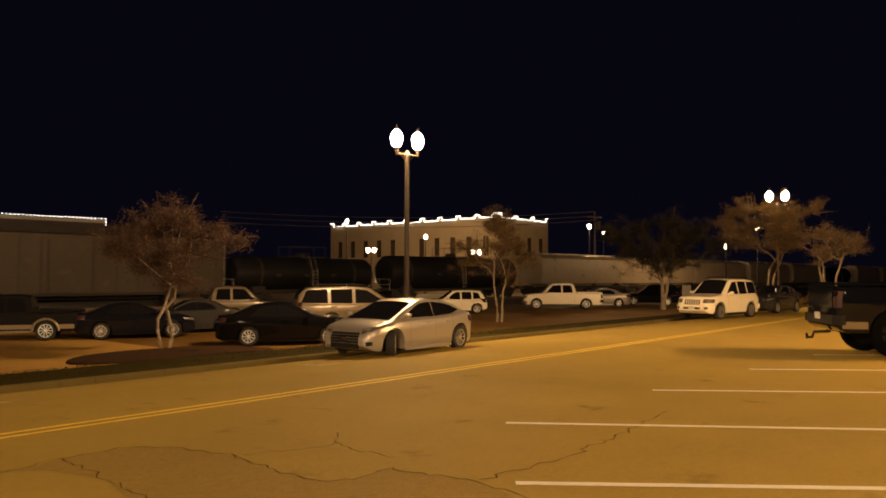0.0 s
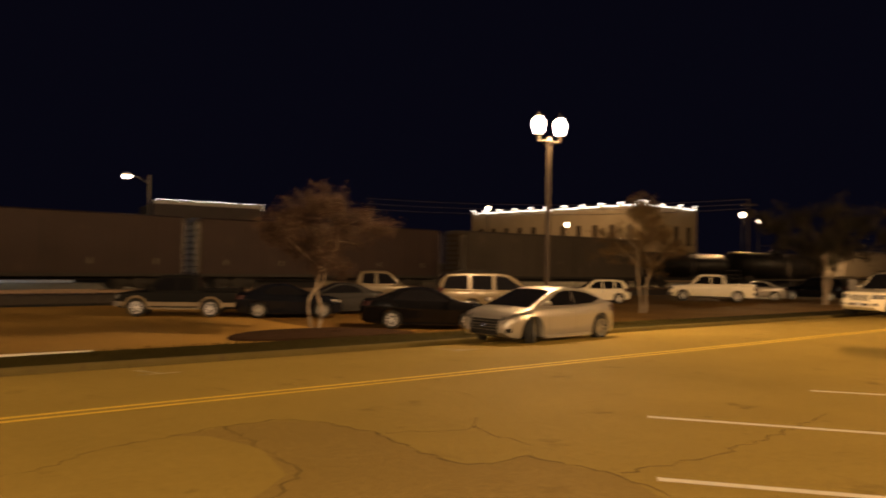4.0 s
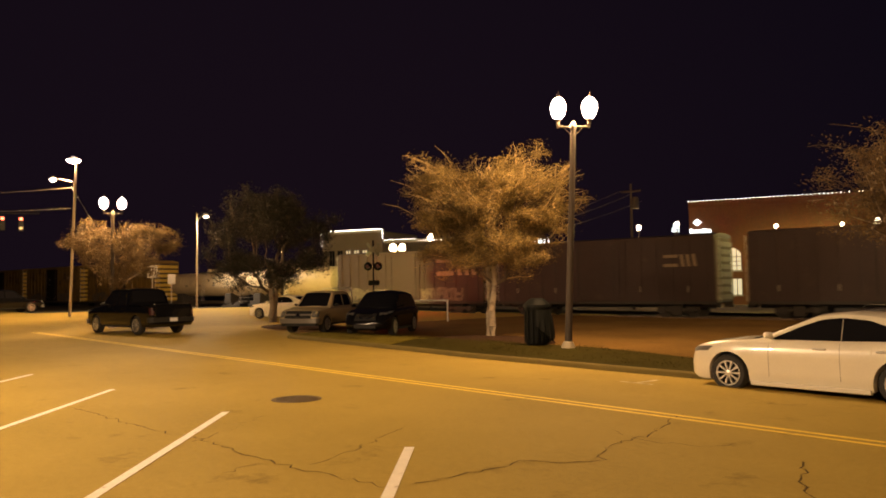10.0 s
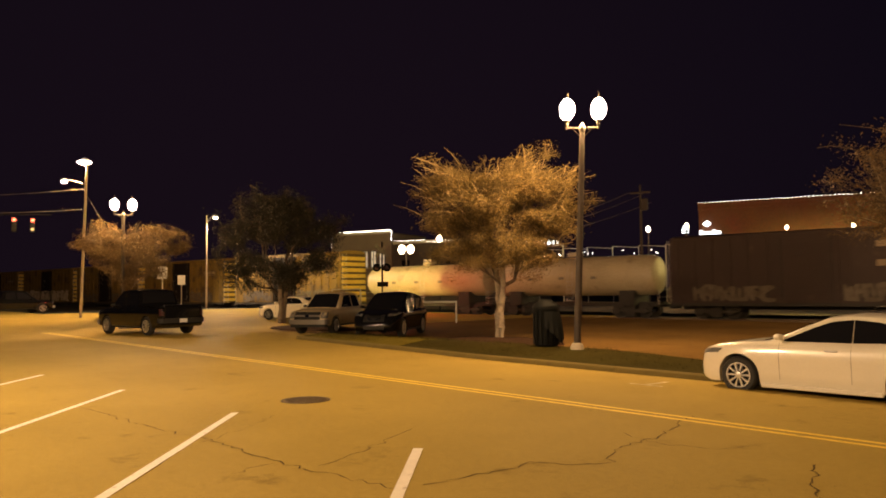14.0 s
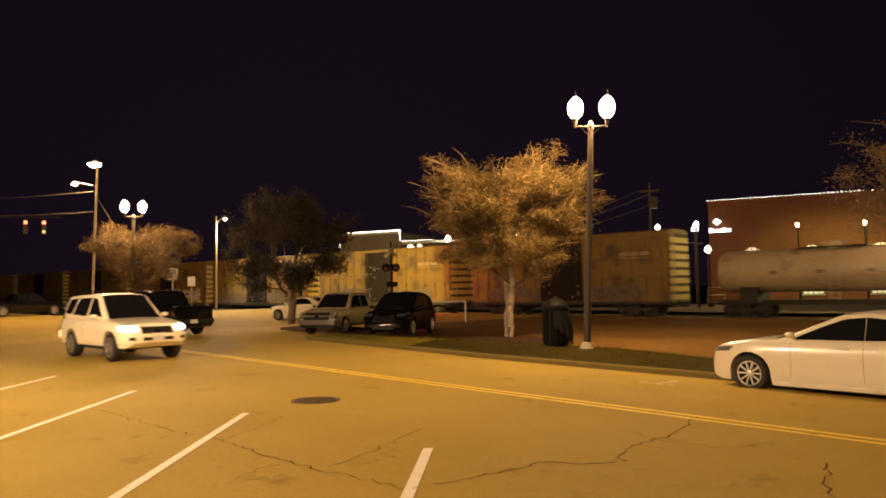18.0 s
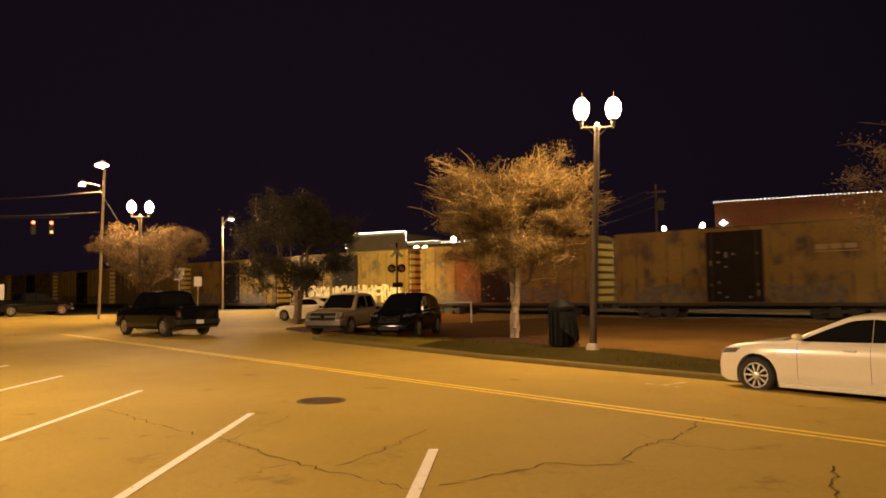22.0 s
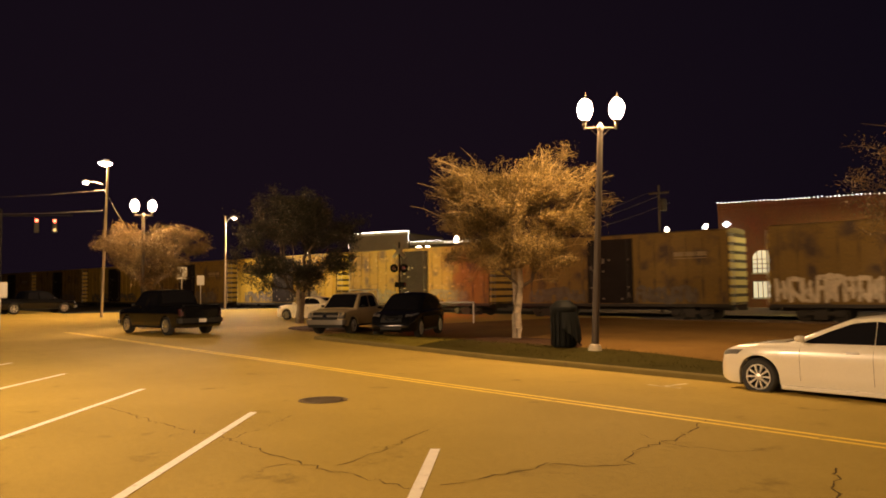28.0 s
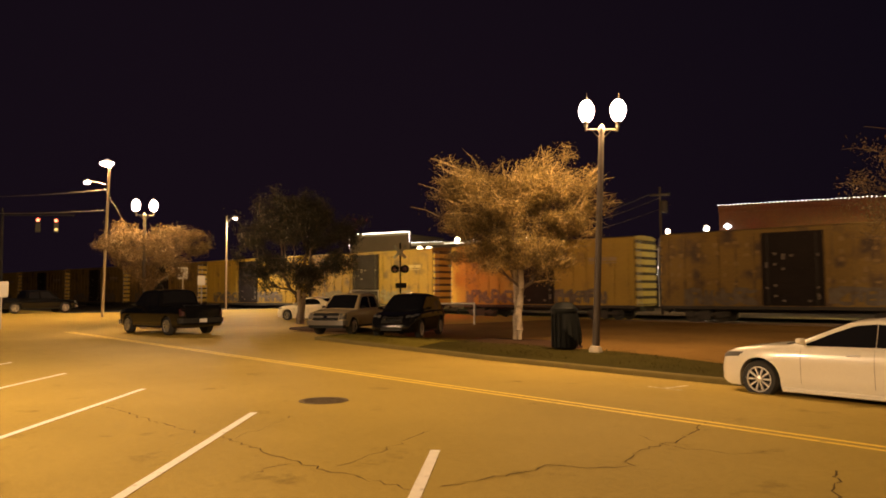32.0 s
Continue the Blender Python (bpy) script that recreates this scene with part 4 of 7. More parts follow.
def vehicle(name, label, category, at, colour, L, W, H, base, front, r, top, cabin, windows, spokes=10, belt=0.95, clear=0.22, lean=0.17, rim_mat=None, tail_z=(0.75, 0.95), head_z=(0.62, 0.78), grille=(0.35, 0.66, 0.7),
            kind="car", lower=None, rails=False, bed=None, steer=0, bumper=None, lit=False, doors=(), handles=(), flare=None, spoiler=False, tyre_w=0.22, rear_glass=True, slots=False, band=None, cross_bar=False, hitch=False, tyre_mat=None, vee=False, rack=False, bright_bars=False):
    """top: the body's upper line from tail to nose; cabin: its outline above the belt, from tail to nose; windows: side panes."""
    car = thing(name, label, category, at)
    hw = W / 2
    xf, xr = L / 2 - front, L / 2 - front - base
    R = r + 0.055
    truck = kind == "pickup"
    tops = [(-L / 2, top[0][1] - 0.16)] + list(top) + [(L / 2, top[-1][1] - 0.10)]
    tx, tz = [p[0] for p in tops], [p[1] for p in tops]
    gx, gz = [p[0] for p in cabin], [p[1] for p in cabin]

    def soft_line(x, xs, zs, h):
        return sum(float(np.interp(x + h * k / 3, xs, zs)) for k in range(-3, 4)) / 7

    def plan(x):
        """Half width along the car, drawn in towards both ends."""
        u, d = abs(x) / (L / 2), max(0, abs(x) - L / 2 + (0.22 if truck else 0.34)) / (0.22 if truck else 0.34)
        draw = (0.06 if truck else 0.15) if x > 0 else (0.03 if truck else 0.10)
        tip = (0.14 if truck else 0.27) if x > 0 else (0.08 if truck else 0.18)
        return (1 - draw * max(0, (u - 0.55) / 0.45) ** 2) * (1 - tip * (1 - math.sqrt(max(0, 1 - min(1, d) ** 2))))

    def low_line(x):
        z = clear + 0.13 * max(0, (abs(x) - L / 2 + 0.30) / 0.30) ** 2
        for c in (xf, xr):
            if abs(x - c) < R:
                z = max(z, r + math.sqrt(R * R - (x - c) ** 2))
        return z

    QS = (0, 0.12, 0.3, 0.5, 0.62, 0.68, 0.8, 0.92, 0.98, 1)
    KQ = (0, 0.12, 0.35, 0.5, 0.66, 0.8, 0.92, 0.98, 1)
    KW = (0.95, 0.985, 0.995, 0.995, 1.0, 0.995, 0.985, 0.96, 0.925) if truck else (0.925, 0.968, 0.985, 0.986, 1.0, 0.986, 0.957, 0.925, 0.89)
    KH = 0.925 if truck else 0.89

    def half_at(x, z):
        return hw * KH * 0.99 * min(1, plan(x) + 0.02) - lean * max(0, z - belt) / max(0.1, H - belt)

    profiles = {}

    def profile(x):
        """The half section at x, from the sill over the shoulder to the middle of the roof or bonnet."""
        if x in profiles:
            return profiles[x]
        zb = soft_line(x, tx, tz, 0.05)
        zc = soft_line(x, gx, gz, 0.04) if gx[0] <= x <= gx[-1] else zb
        zc, zl, w = max(zb, zc), low_line(x), hw * plan(x)
        zl = min(zl, zb - 0.03)
        g = min(1, max(0, (zc - zb) / 0.22))
        g = g * g * (3 - 2 * g)
        pts = []
        for q in QS:
            z = zl + (zb - zl) * q
            pts.append((w * float(np.interp((z - clear) / max(0.05, zb - clear), KQ, KW)), z))
        crown = 0.0 if bed and x < gx[0] else 1.0
        for f, yh, dz in ((0.3, 0.87, 0.006), (0.65, 0.82, 0.012), (0.9, 0.74, 0.017), (0.975, 0.62, 0.021)):
            z = zb + (zc - zb) * f
            yc = half_at(x, z) - (0.012 if f > 0.95 else 0)
            pts.append((yh * w * (1 - g) + yc * g, z + dz * (1 - g) * crown))
        yr = half_at(x, zc)
        for fy, dz, yh, dh in ((0.87, 0.004, 0.5, 0.024), (0.6, 0.02, 0.35, 0.029), (0.3, 0.03, 0.18, 0.032), (0, 0.034, 0, 0.033)):
            pts.append((yh * w * (1 - g) + fy * yr * g, zc + dh * (1 - g) * crown + dz * g))
        profiles[x] = pts
        return pts

    def half_width(x, z):
        p = profile(x)[:14]
        if z > p[-1][1] + 0.004:
            return 0.0
        return float(np.interp(z, [q[1] for q in p], [q[0] for q in p]))

    def place(x, z, s):
        return (x, s * half_width(x, z), z)

    ends = [L / 2 - 0.34 * (1 - math.cos(math.pi / 2 * i / 12)) for i in range(13)]
    stations = set(round(v, 4) for v in steps(-L / 2 + 0.34, L / 2 - 0.34, 44))
    stations |= set(round(v, 4) for v in ends) | set(round(-v, 4) for v in ends)
    for c in (xf, xr):
        stations |= {round(c + R * math.cos(math.pi * k / 18), 4) for k in range(19)} | {round(c - R - 0.004, 4), round(c + R + 0.004, 4)}
    stations |= {round(v, 4) for v in (gx[0] - 0.004, gx[0], gx[-1], gx[-1] + 0.004)}
    stations = sorted(v for v in stations if abs(v) <= L / 2)
    bm = bmesh.new()
    rows = []
    for x in stations:
        p = profile(x)
        ring = [(-p[0][0] * 0.8, p[0][1])] + [(-y, z) for y, z in p] + [(y, z) for y, z in p[-2::-1]] + [(p[0][0] * 0.8, p[0][1])]
        rows.append([bm.verts.new((x, y, z)) for y, z in ring])
    for a, b in zip(rows, rows[1:]):
        for i in range(len(a)):
            j = (i + 1) % len(a)
            bm.faces.new((a[i], a[j], b[j], b[i]))
    bm.faces.new(rows[0])
    bm.faces.new(rows[-1][::-1])
    bmesh.ops.recalc_face_normals(bm, faces=bm.faces)
    body = part("body", bm, colour, car, smooth=True, sharp=0.62)

    # side windows follow the leaning side of the cabin
    for poly in windows:
        lo_x, hi_x = min(p[0] for p in poly), max(p[0] for p in poly)
        for side in (-1, 1):
            bm = bmesh.new()
            cols = []
            for k in range(13):
                x = lo_x + 0.004 + (hi_x - lo_x - 0.008) * k / 12
                zs = []
                for (ax, az), (bx, bz) in zip(poly, poly[1:] + poly[:1]):
                    if min(ax, bx) <= x <= max(ax, bx) and abs(ax - bx) > 1e-6:
                        zs.append(az + (bz - az) * (x - ax) / (bx - ax))
                z0_, z1_ = min(zs), max(zs)
                cols.append([bm.verts.new((x, side * (half_width(x, z0_ + (z1_ - z0_) * j / 5) + 0.007), z0_ + (z1_ - z0_) * j / 5)) for j in range(6)])
            for a, b in zip(cols, cols[1:]):
                for j in range(5):
                    bm.faces.new((a[j], b[j], b[j + 1], a[j + 1]))
            bmesh.ops.recalc_face_normals(bm, faces=bm.faces)
            bm.normal_update()
            bm.faces.ensure_lookup_table()
            if bm.faces[0].normal.y * side < 0:
                bmesh.ops.reverse_faces(bm, faces=bm.faces[:])
            bmesh.ops.solidify(bm, geom=bm.faces[:], thickness=0.012)
            part("side_window", bm, GLASS, car, "dark tinted side window", smooth=True, sharp=0.5)
    # windscreen and rear window lie on the sloping ends of the cabin
    spans = [(gx[-1] - 0.03, gx[-2] + 0.02, 0.05, "windscreen")]
    if rear_glass:
        n_up = 1 if H < 1.6 else 2
        lo = gx[0] + 0.05 if H < 1.6 else gx[0] + (gx[1] - gx[0]) * 0.45
        spans.append((lo, gx[n_up] - 0.02, 0.06, "rear_window"))
    for x0, x1, inset, nm in spans:
        bm = bmesh.new()
        grid = []
        e = 1 if nm == "windscreen" else -1
        for k in range(9):
            x = x0 + (x1 - x0) * k / 8
            p = profile(x)[13:]
            ys, zs = [q[0] for q in p][::-1], [q[1] for q in p][::-1]
            wide = max(0.2, (half_at(x, p[-1][1]) - inset - 0.02) * (1 - 0.07 * (1 - k / 8)))
            row = []
            for i in range(9):
                y = wide * (i - 4) / 4
                z = float(np.interp(abs(y), ys, zs))
                row.append(bm.verts.new((x + e * 0.008, y, z + 0.011)))
            grid.append(row)
        for a, b in zip(grid, grid[1:]):
            for i in range(8):
                bm.faces.new((a[i], a[i + 1], b[i + 1], b[i]))
        bmesh.ops.recalc_face_normals(bm, faces=bm.faces)
        bm.normal_update()
        bm.faces.ensure_lookup_table()
        if bm.faces[0].normal.x * e < 0:
            bmesh.ops.reverse_faces(bm, faces=bm.faces[:])
        bmesh.ops.solidify(bm, geom=bm.faces[:], thickness=0.012)
        part(nm, bm, GLASS, car, "dark tinted glass", smooth=True, sharp=0.5)

    # lamps, grille and bumpers follow the outline of the body at their height
    contours = {}

    def contour(z, ahead):
        key = (round(z, 3), ahead)
        if key not in contours:
            e = 1 if ahead else -1
            pts, last = [], None
            for x in [e * v for v in ends] + [e * (L / 2 - 0.34 - 0.06 * k) for k in range(1, 16)]:
                y = half_width(round(x, 4), max(z, low_line(x)))
                if y > 0.05:
                    if not pts:
                        if last is not None:
                            lo, hi = last, x
                            for _ in range(9):
                                mid = (lo + hi) / 2
                                lo, hi = (lo, mid) if half_width(mid, z) > 0.05 else (mid, hi)
                            pts += [(hi, 0.0), (hi, half_width(hi, z))]
                        else:
                            pts.append((x, 0.0))
                    pts.append((x, max(y, pts[-1][1])))
                last = x
            arc = [0.0]
            for p, q in zip(pts, pts[1:]):
                arc.append(arc[-1] + math.hypot(q[0] - p[0], q[1] - p[1]))
            contours[key] = (arc, [p[0] for p in pts], [p[1] for p in pts])
        return contours[key]

    def skin(z0, z1, ss, wrap, ahead, off=0.012, thick=0.03, slope=0.0, rows=3):
        e = 1 if ahead else -1
        bm = bmesh.new()
        cols = [(s, 0.0) for s in ss]
        if wrap:
            if abs(ss[-1]) == 1:
                cols += [(ss[-1], wrap * f) for f in (0.35, 0.7, 1.0)]
            if abs(ss[0]) == 1:
                cols = [(ss[0], wrap * f) for f in (1.0, 0.7, 0.35)] + cols
        inner = min(abs(v) for v in ss)
        grid = []
        for s, back in cols:
            f = max(0, abs(s) - inner) / max(0.01, 1 - inner) + back
            col = []
            for k in range(rows):
                za = z0 + slope * f
                z = za + (z1 + slope * f * 0.6 - za) * k / (rows - 1)
                arc, xs, ys = contour(z, ahead)
                d = abs(s) * hw * 0.97 + back
                x, y = float(np.interp(d, arc, xs)), float(np.interp(d, arc, ys))
                x1, y1 = float(np.interp(d + 0.04, arc, xs)), float(np.interp(d + 0.04, arc, ys))
                x0, y0 = float(np.interp(max(0, d - 0.04), arc, xs)), float(np.interp(max(0, d - 0.04), arc, ys))
                nrm = Vector((e * (y1 - y0), e * (x0 - x1), 0))
                nrm = nrm.normalized() if nrm.length > 1e-5 else Vector((e, 0, 0))
                sg = 1 if s >= 0 else -1
                col.append(bm.verts.new((x + nrm.x * off, sg * (y + nrm.y * off), z)))
            grid.append(col)
        for a, b in zip(grid, grid[1:]):
            for k in range(rows - 1):
                bm.faces.new((a[k], b[k], b[k + 1], a[k + 1]))
        bmesh.ops.recalc_face_normals(bm, faces=bm.faces)
        bm.faces.ensure_lookup_table()
        bm.normal_update()
        f0 = bm.faces[len(bm.faces) // 2]
        mid = f0.calc_center_median()
        if f0.normal.x * e + f0.normal.y * (1 if mid.y > 0 else -1) * (abs(mid.y) > 0.3) < 0:
            bmesh.ops.reverse_faces(bm, faces=bm.faces[:])
        bmesh.ops.solidify(bm, geom=bm.faces[:], thickness=thick)
        return bm

    full = (-1, -0.9, -0.7, -0.4, 0, 0.4, 0.7, 0.9, 1)
    for s in (-1, 1):
        z0_, z1_ = head_z
        part("headlight", skin(z0_, z1_, [s * v for v in ((0.56, 0.68, 0.8, 0.9, 1) if kind == "car" else (0.72, 0.84, 0.94, 1))], (0.32 if bright_bars else 0.20 if H < 1.6 else 0.14) if kind == "car" else 0.08, True, slope=0.13 if bright_bars else 0.07 if H < 1.6 or vee else 0.0),
             HEAD_GLOW if lit else LENS, car, "lit headlight" if lit else "clear headlight", smooth=True)
        if not lit:
            zm, zh = (z0_ + z1_) / 2 + (0.03 if H < 1.6 else 0), (z1_ - z0_) * 0.22
            part("reflector", skin(zm - zh, zm + zh, [s * v for v in (0.76, 0.82, 0.88)], 0, True, 0.017, 0.006), BRIGHT_STEEL, car, "bright lamp reflector")
        z0_, z1_ = tail_z
        part("tail_light", skin(z0_, z1_, [s * v for v in ((0.66, 0.8, 0.92, 1) if H < 1.6 else (0.84, 0.92, 1))], 0.18 if H < 1.6 else 0.07, False), RED_LENS, car, "red tail light", smooth=True)
        x, z = cabin[-1][0] - 0.40, belt + 0.10
        bm = bmesh.new()
        bmesh.ops.create_uvsphere(bm, u_segments=12, v_segments=8, radius=1.0, matrix=Matrix.Translation((x, s * (hw + 0.06), z)) @ Matrix.Diagonal((0.085, 0.105, 0.06, 1)))
        for v in bm.verts:
            v.co.x = max(v.co.x, x - 0.04)
            v.co.z = min(v.co.z, z + 0.05)
        tube(bm, [(x + 0.02, s * (hw - 0.12), z - 0.06), (x, s * (hw + 0.02), z - 0.03)], [0.035, 0.025], 6)
        part("door_mirror", bm, colour if kind == "car" else DARK_TRIM, car, smooth=True)
        for hx in handles:
            y0 = abs(place(hx, belt - 0.11, 1)[1])
            bm = boxed(hx - 0.1, hx + 0.1, min(s * (y0 - 0.02), s * (y0 + 0.03)), max(s * (y0 - 0.02), s * (y0 + 0.03)), belt - 0.125, belt - 0.095, 0.008)
            part("door_handle", bm, colour if colour not in (WHITE_PAINT, PEARL_PAINT) else ALLOY, car)
        for dx in doors:
            bm = bmesh.new()
            cols = []
            for k in range(9):
                z = clear + 0.12 + (belt - 0.02 - clear - 0.12) * k / 8
                cols.append([bm.verts.new(Vector(place(dx + o, z, s)) + Vector((0, s * 0.003, 0))) for o in (-0.003, 0.003)])
            for a, b in zip(cols, cols[1:]):
                bm.faces.new((a[0], a[1], b[1], b[0]))
            part("door_seam", bm, DARK_TRIM, car)
        bm = boxed(xr + R + 0.03, xf - R - 0.03, min(s * (hw * 0.9), s * (hw - 0.01)), max(s * (hw * 0.9), s * (hw - 0.01)), clear - 0.04, clear + 0.035, 0.012)
        part("sill", bm, lower or (colour if H < 1.6 else DARK_TRIM), car)
        if band:
            for x0, x1 in ((-L / 2 + 0.12, xr - R - 0.02), (xr + R + 0.02, xf - R - 0.02), (xf + R + 0.02, L / 2 - 0.16)):
                bm = bmesh.new()
                rows = [[bm.verts.new(Vector(place(x0 + (x1 - x0) * k / 4, z, s)) + Vector((0, s * 0.012, 0))) for z in (clear + 0.09, clear + 0.16, clear + 0.25)] for k in range(5)]
                for a, b in zip(rows, rows[1:]):
                    for k in range(2):
                        bm.faces.new((a[k], b[k], b[k + 1], a[k + 1]))
                part("tan_side_band", bm, band, car, "tan lower side band")
        if flare:
            for cx in (xf, xr):
                bm = bmesh.new()
                pts = [(cx + (R + 0.02) * math.cos(a), s * (hw + 0.005), r + (R + 0.02) * math.sin(a)) for a in [math.pi * i / 10 for i in range(11)]]
                tube(bm, pts, 0.05, 6)
                part("wheel_arch_trim", bm, flare, car)
    g0, g1, gw = grille
    gs = [gw * v for v in (-1, -0.6, -0.2, 0.2, 0.6, 1)]
    gr = part("grille", skin(g0, g1, gs, 0, True, 0.010, 0.05, rows=5), colour if slots else DARK_TRIM, car, "slatted grille" if slots else "dark grille")
    for i in range(7 if slots else 0):
        v = gw * (i - 3) / 3.6
        part("grille_slot", skin(g0 + 0.02, g1 - 0.02, [v - 0.035, v + 0.035], 0, True, 0.018, 0.012, rows=3), DARK_TRIM, gr)
    for i in range(0 if slots else 4):
        z = g0 + (g1 - g0) * (i + 0.6) / 4.4
        part("grille_bar", skin(z - (0.005 if bright_bars else 0.012), z + (0.005 if bright_bars else 0.012), gs, 0, True, 0.026, 0.02, rows=2), BRIGHT_STEEL if bright_bars or (bumper == "chrome" and i == 2) else DARK_TRIM, gr)
    if cross_bar:
        zc = (g0 + g1) / 2
        part("grille_cross_bar", skin(zc - 0.03, zc + 0.03, gs, 0, True, 0.03, 0.02, rows=2), BRIGHT_STEEL, gr, "bright bar across the grille")
        part("valance", skin(clear - 0.06, clear + 0.06, full, 0.1, True, 0.0, 0.06), DARK_TRIM, car, "black lower valance")
    if vee:
        for s in (-1, 1):
            part("grille_vee", skin(g0 + 0.03, g0 + 0.075, [s * v for v in (0.07, 0.2, 0.34)], 0, True, 0.036, 0.02, slope=0.55, rows=2), CHROME, gr, "chrome bar of a V-shaped grille")
    if rack:
        bm = bmesh.new()
        for s in (-1, 1):
            tube(bm, [(gx[0] - 0.12, s * hw * 0.82, bed[2]), (gx[0] - 0.12, s * hw * 0.78, H + 0.12)], 0.028, 6)
        tube(bm, [(gx[0] - 0.12, -hw * 0.8, H + 0.12), (gx[0] - 0.12, hw * 0.8, H + 0.12)], 0.03, 6)
        part("roof_bar", bm, STEEL, car, "steel load bar behind the cab")
    if not slots and not vee:
        part("emblem", skin((g0 + g1) / 2 - 0.04, (g0 + g1) / 2 + 0.04, [-0.1, 0, 0.1], 0, True, 0.034, 0.012, rows=2), CHROME, gr, "plain badge")
    part("number_plate", skin(tail_z[0] - 0.28, tail_z[0] - 0.13, [-0.17, 0, 0.17], 0, False, 0.085 if bumper else 0.02, 0.015, rows=2), PLATE, car, "plain plate")
    if bumper:
        bmat = BRIGHT_STEEL if bumper == "chrome" else (colour if bumper == "body" else DARK_TRIM)
        part("front_bumper", skin(clear + (0.06 if truck else 0.16), clear + (0.25 if truck else 0.38), full, 0.14, True, 0.06, 0.09), bmat, car, smooth=True)
        part("rear_bumper", skin(clear + 0.18, clear + 0.38, full, 0.12, False, 0.07, 0.09), bmat if bumper == "body" else DARK_TRIM, car, smooth=True)
        if bumper == "body":
            part("lower_grille", skin(clear + 0.20, clear + 0.29, gs, 0, True, 0.066, 0.02), DARK_TRIM, car)
            part("front_plate", skin(clear + 0.20, clear + 0.33, [-0.17, 0, 0.17], 0, True, 0.075, 0.01, rows=2), PLATE, car, "plain plate")
            for s in (-1, 1):
                part("fog_lamp", skin(clear + 0.21, clear + 0.30, [s * 0.66, s * 0.74, s * 0.8], 0, True, 0.066, 0.02), DARK_TRIM, car)
    else:
        part("lower_grille", skin(clear + 0.06, clear + 0.17, gs, 0, True, 0.008, 0.03), DARK_TRIM, car)
        for s in (-1, 1) if colour == SILVER_PAINT else ():
            part("fog_lamp", skin(clear + 0.12, clear + 0.22, [s * 0.74, s * 0.84, s * 0.92], 0, True, 0.008, 0.03, slope=0.03), DARK_TRIM, car)
    if rails:
        for s in (-1, 1):
            x0, x1 = rails
            y = s * (half_at(0, H) - 0.1)
            bm = bmesh.new()
            tube(bm, [(x0, y, H + 0.01), (x0 + 0.12, y, H + 0.085), (x1 - 0.12, y, H + 0.085), (x1, y, H + 0.01)], 0.022, 6)
            part("roof_rail", bm, DARK_TRIM, car)
    if spoiler:
        part("rear_spoiler", boxed(-L / 2 + 0.05, -L / 2 + 0.28, -hw * 0.75, hw * 0.75, top[0][1] + 0.06, top[0][1] + 0.12, 0.02), colour, car)
    if bed:
        x0, x1, zb = bed
        part("bed_floor", boxed(x0, x1, -hw * 0.80, hw * 0.80, zb + 0.012, zb + 0.05), DARK_TRIM, car, "dark open load bed")
        for s in (-1, 1):
            part("bed_rail", boxed(x0 - 0.04, x1, min(s * hw * 0.8, s * hw * 0.93), max(s * hw * 0.8, s * hw * 0.93), zb, zb + 0.075, 0.02), colour, car)
        part("tailgate", boxed(-L / 2 - 0.015, -L / 2 + 0.05, -hw * 0.78, hw * 0.78, zb - 0.52, zb + 0.07, 0.02), colour, car)
    if hitch:
        bm = tube(bmesh.new(), [(-L / 2 + 0.2, 0, clear - 0.02), (-L / 2 - 0.16, 0, clear - 0.04), (-L / 2 - 0.20, 0, clear - 0.16), (-L / 2 - 0.34, 0, clear - 0.17)], 0.035, 8)
        lathe(bm, [(0.01, clear - 0.14), (0.03, clear - 0.12), (0.035, clear - 0.09), (0.01, clear - 0.06)], 10, "z", (-L / 2 - 0.32, 0, 0))
        part("tow_hitch", bm, DARK_TRIM, car, "black tow hitch with ball")
    wheels = []
    for cx in (xf, xr):
        for s in (-1, 1):
            wh = wheel_parts(car, r, tyre_w, spokes, cx, s * (hw - tyre_w / 2 - 0.01), s, rim_mat)
            if steer and cx == xf:
                wh.matrix_basis = pose(cx, s * (hw - tyre_w / 2 - 0.02), r, 0, 0, (0 if s > 0 else 180) + steer)
            if tyre_mat:
                wh.data = wh.data.copy()
                wh.data.materials[0] = tyre_mat
            wheels.append(wh)
    # dark floor under the body, so that no light passes through
    part("underbody", boxed(-L / 2 + 0.35, L / 2 - 0.35, -hw * 0.72, hw * 0.72, clear - 0.03, clear + 0.30), DARK_TRIM, car)
    return car, wheels


def on_street(x, y, heading):
    return pose(x, y, ground_z(x, y), 0, 0, heading)


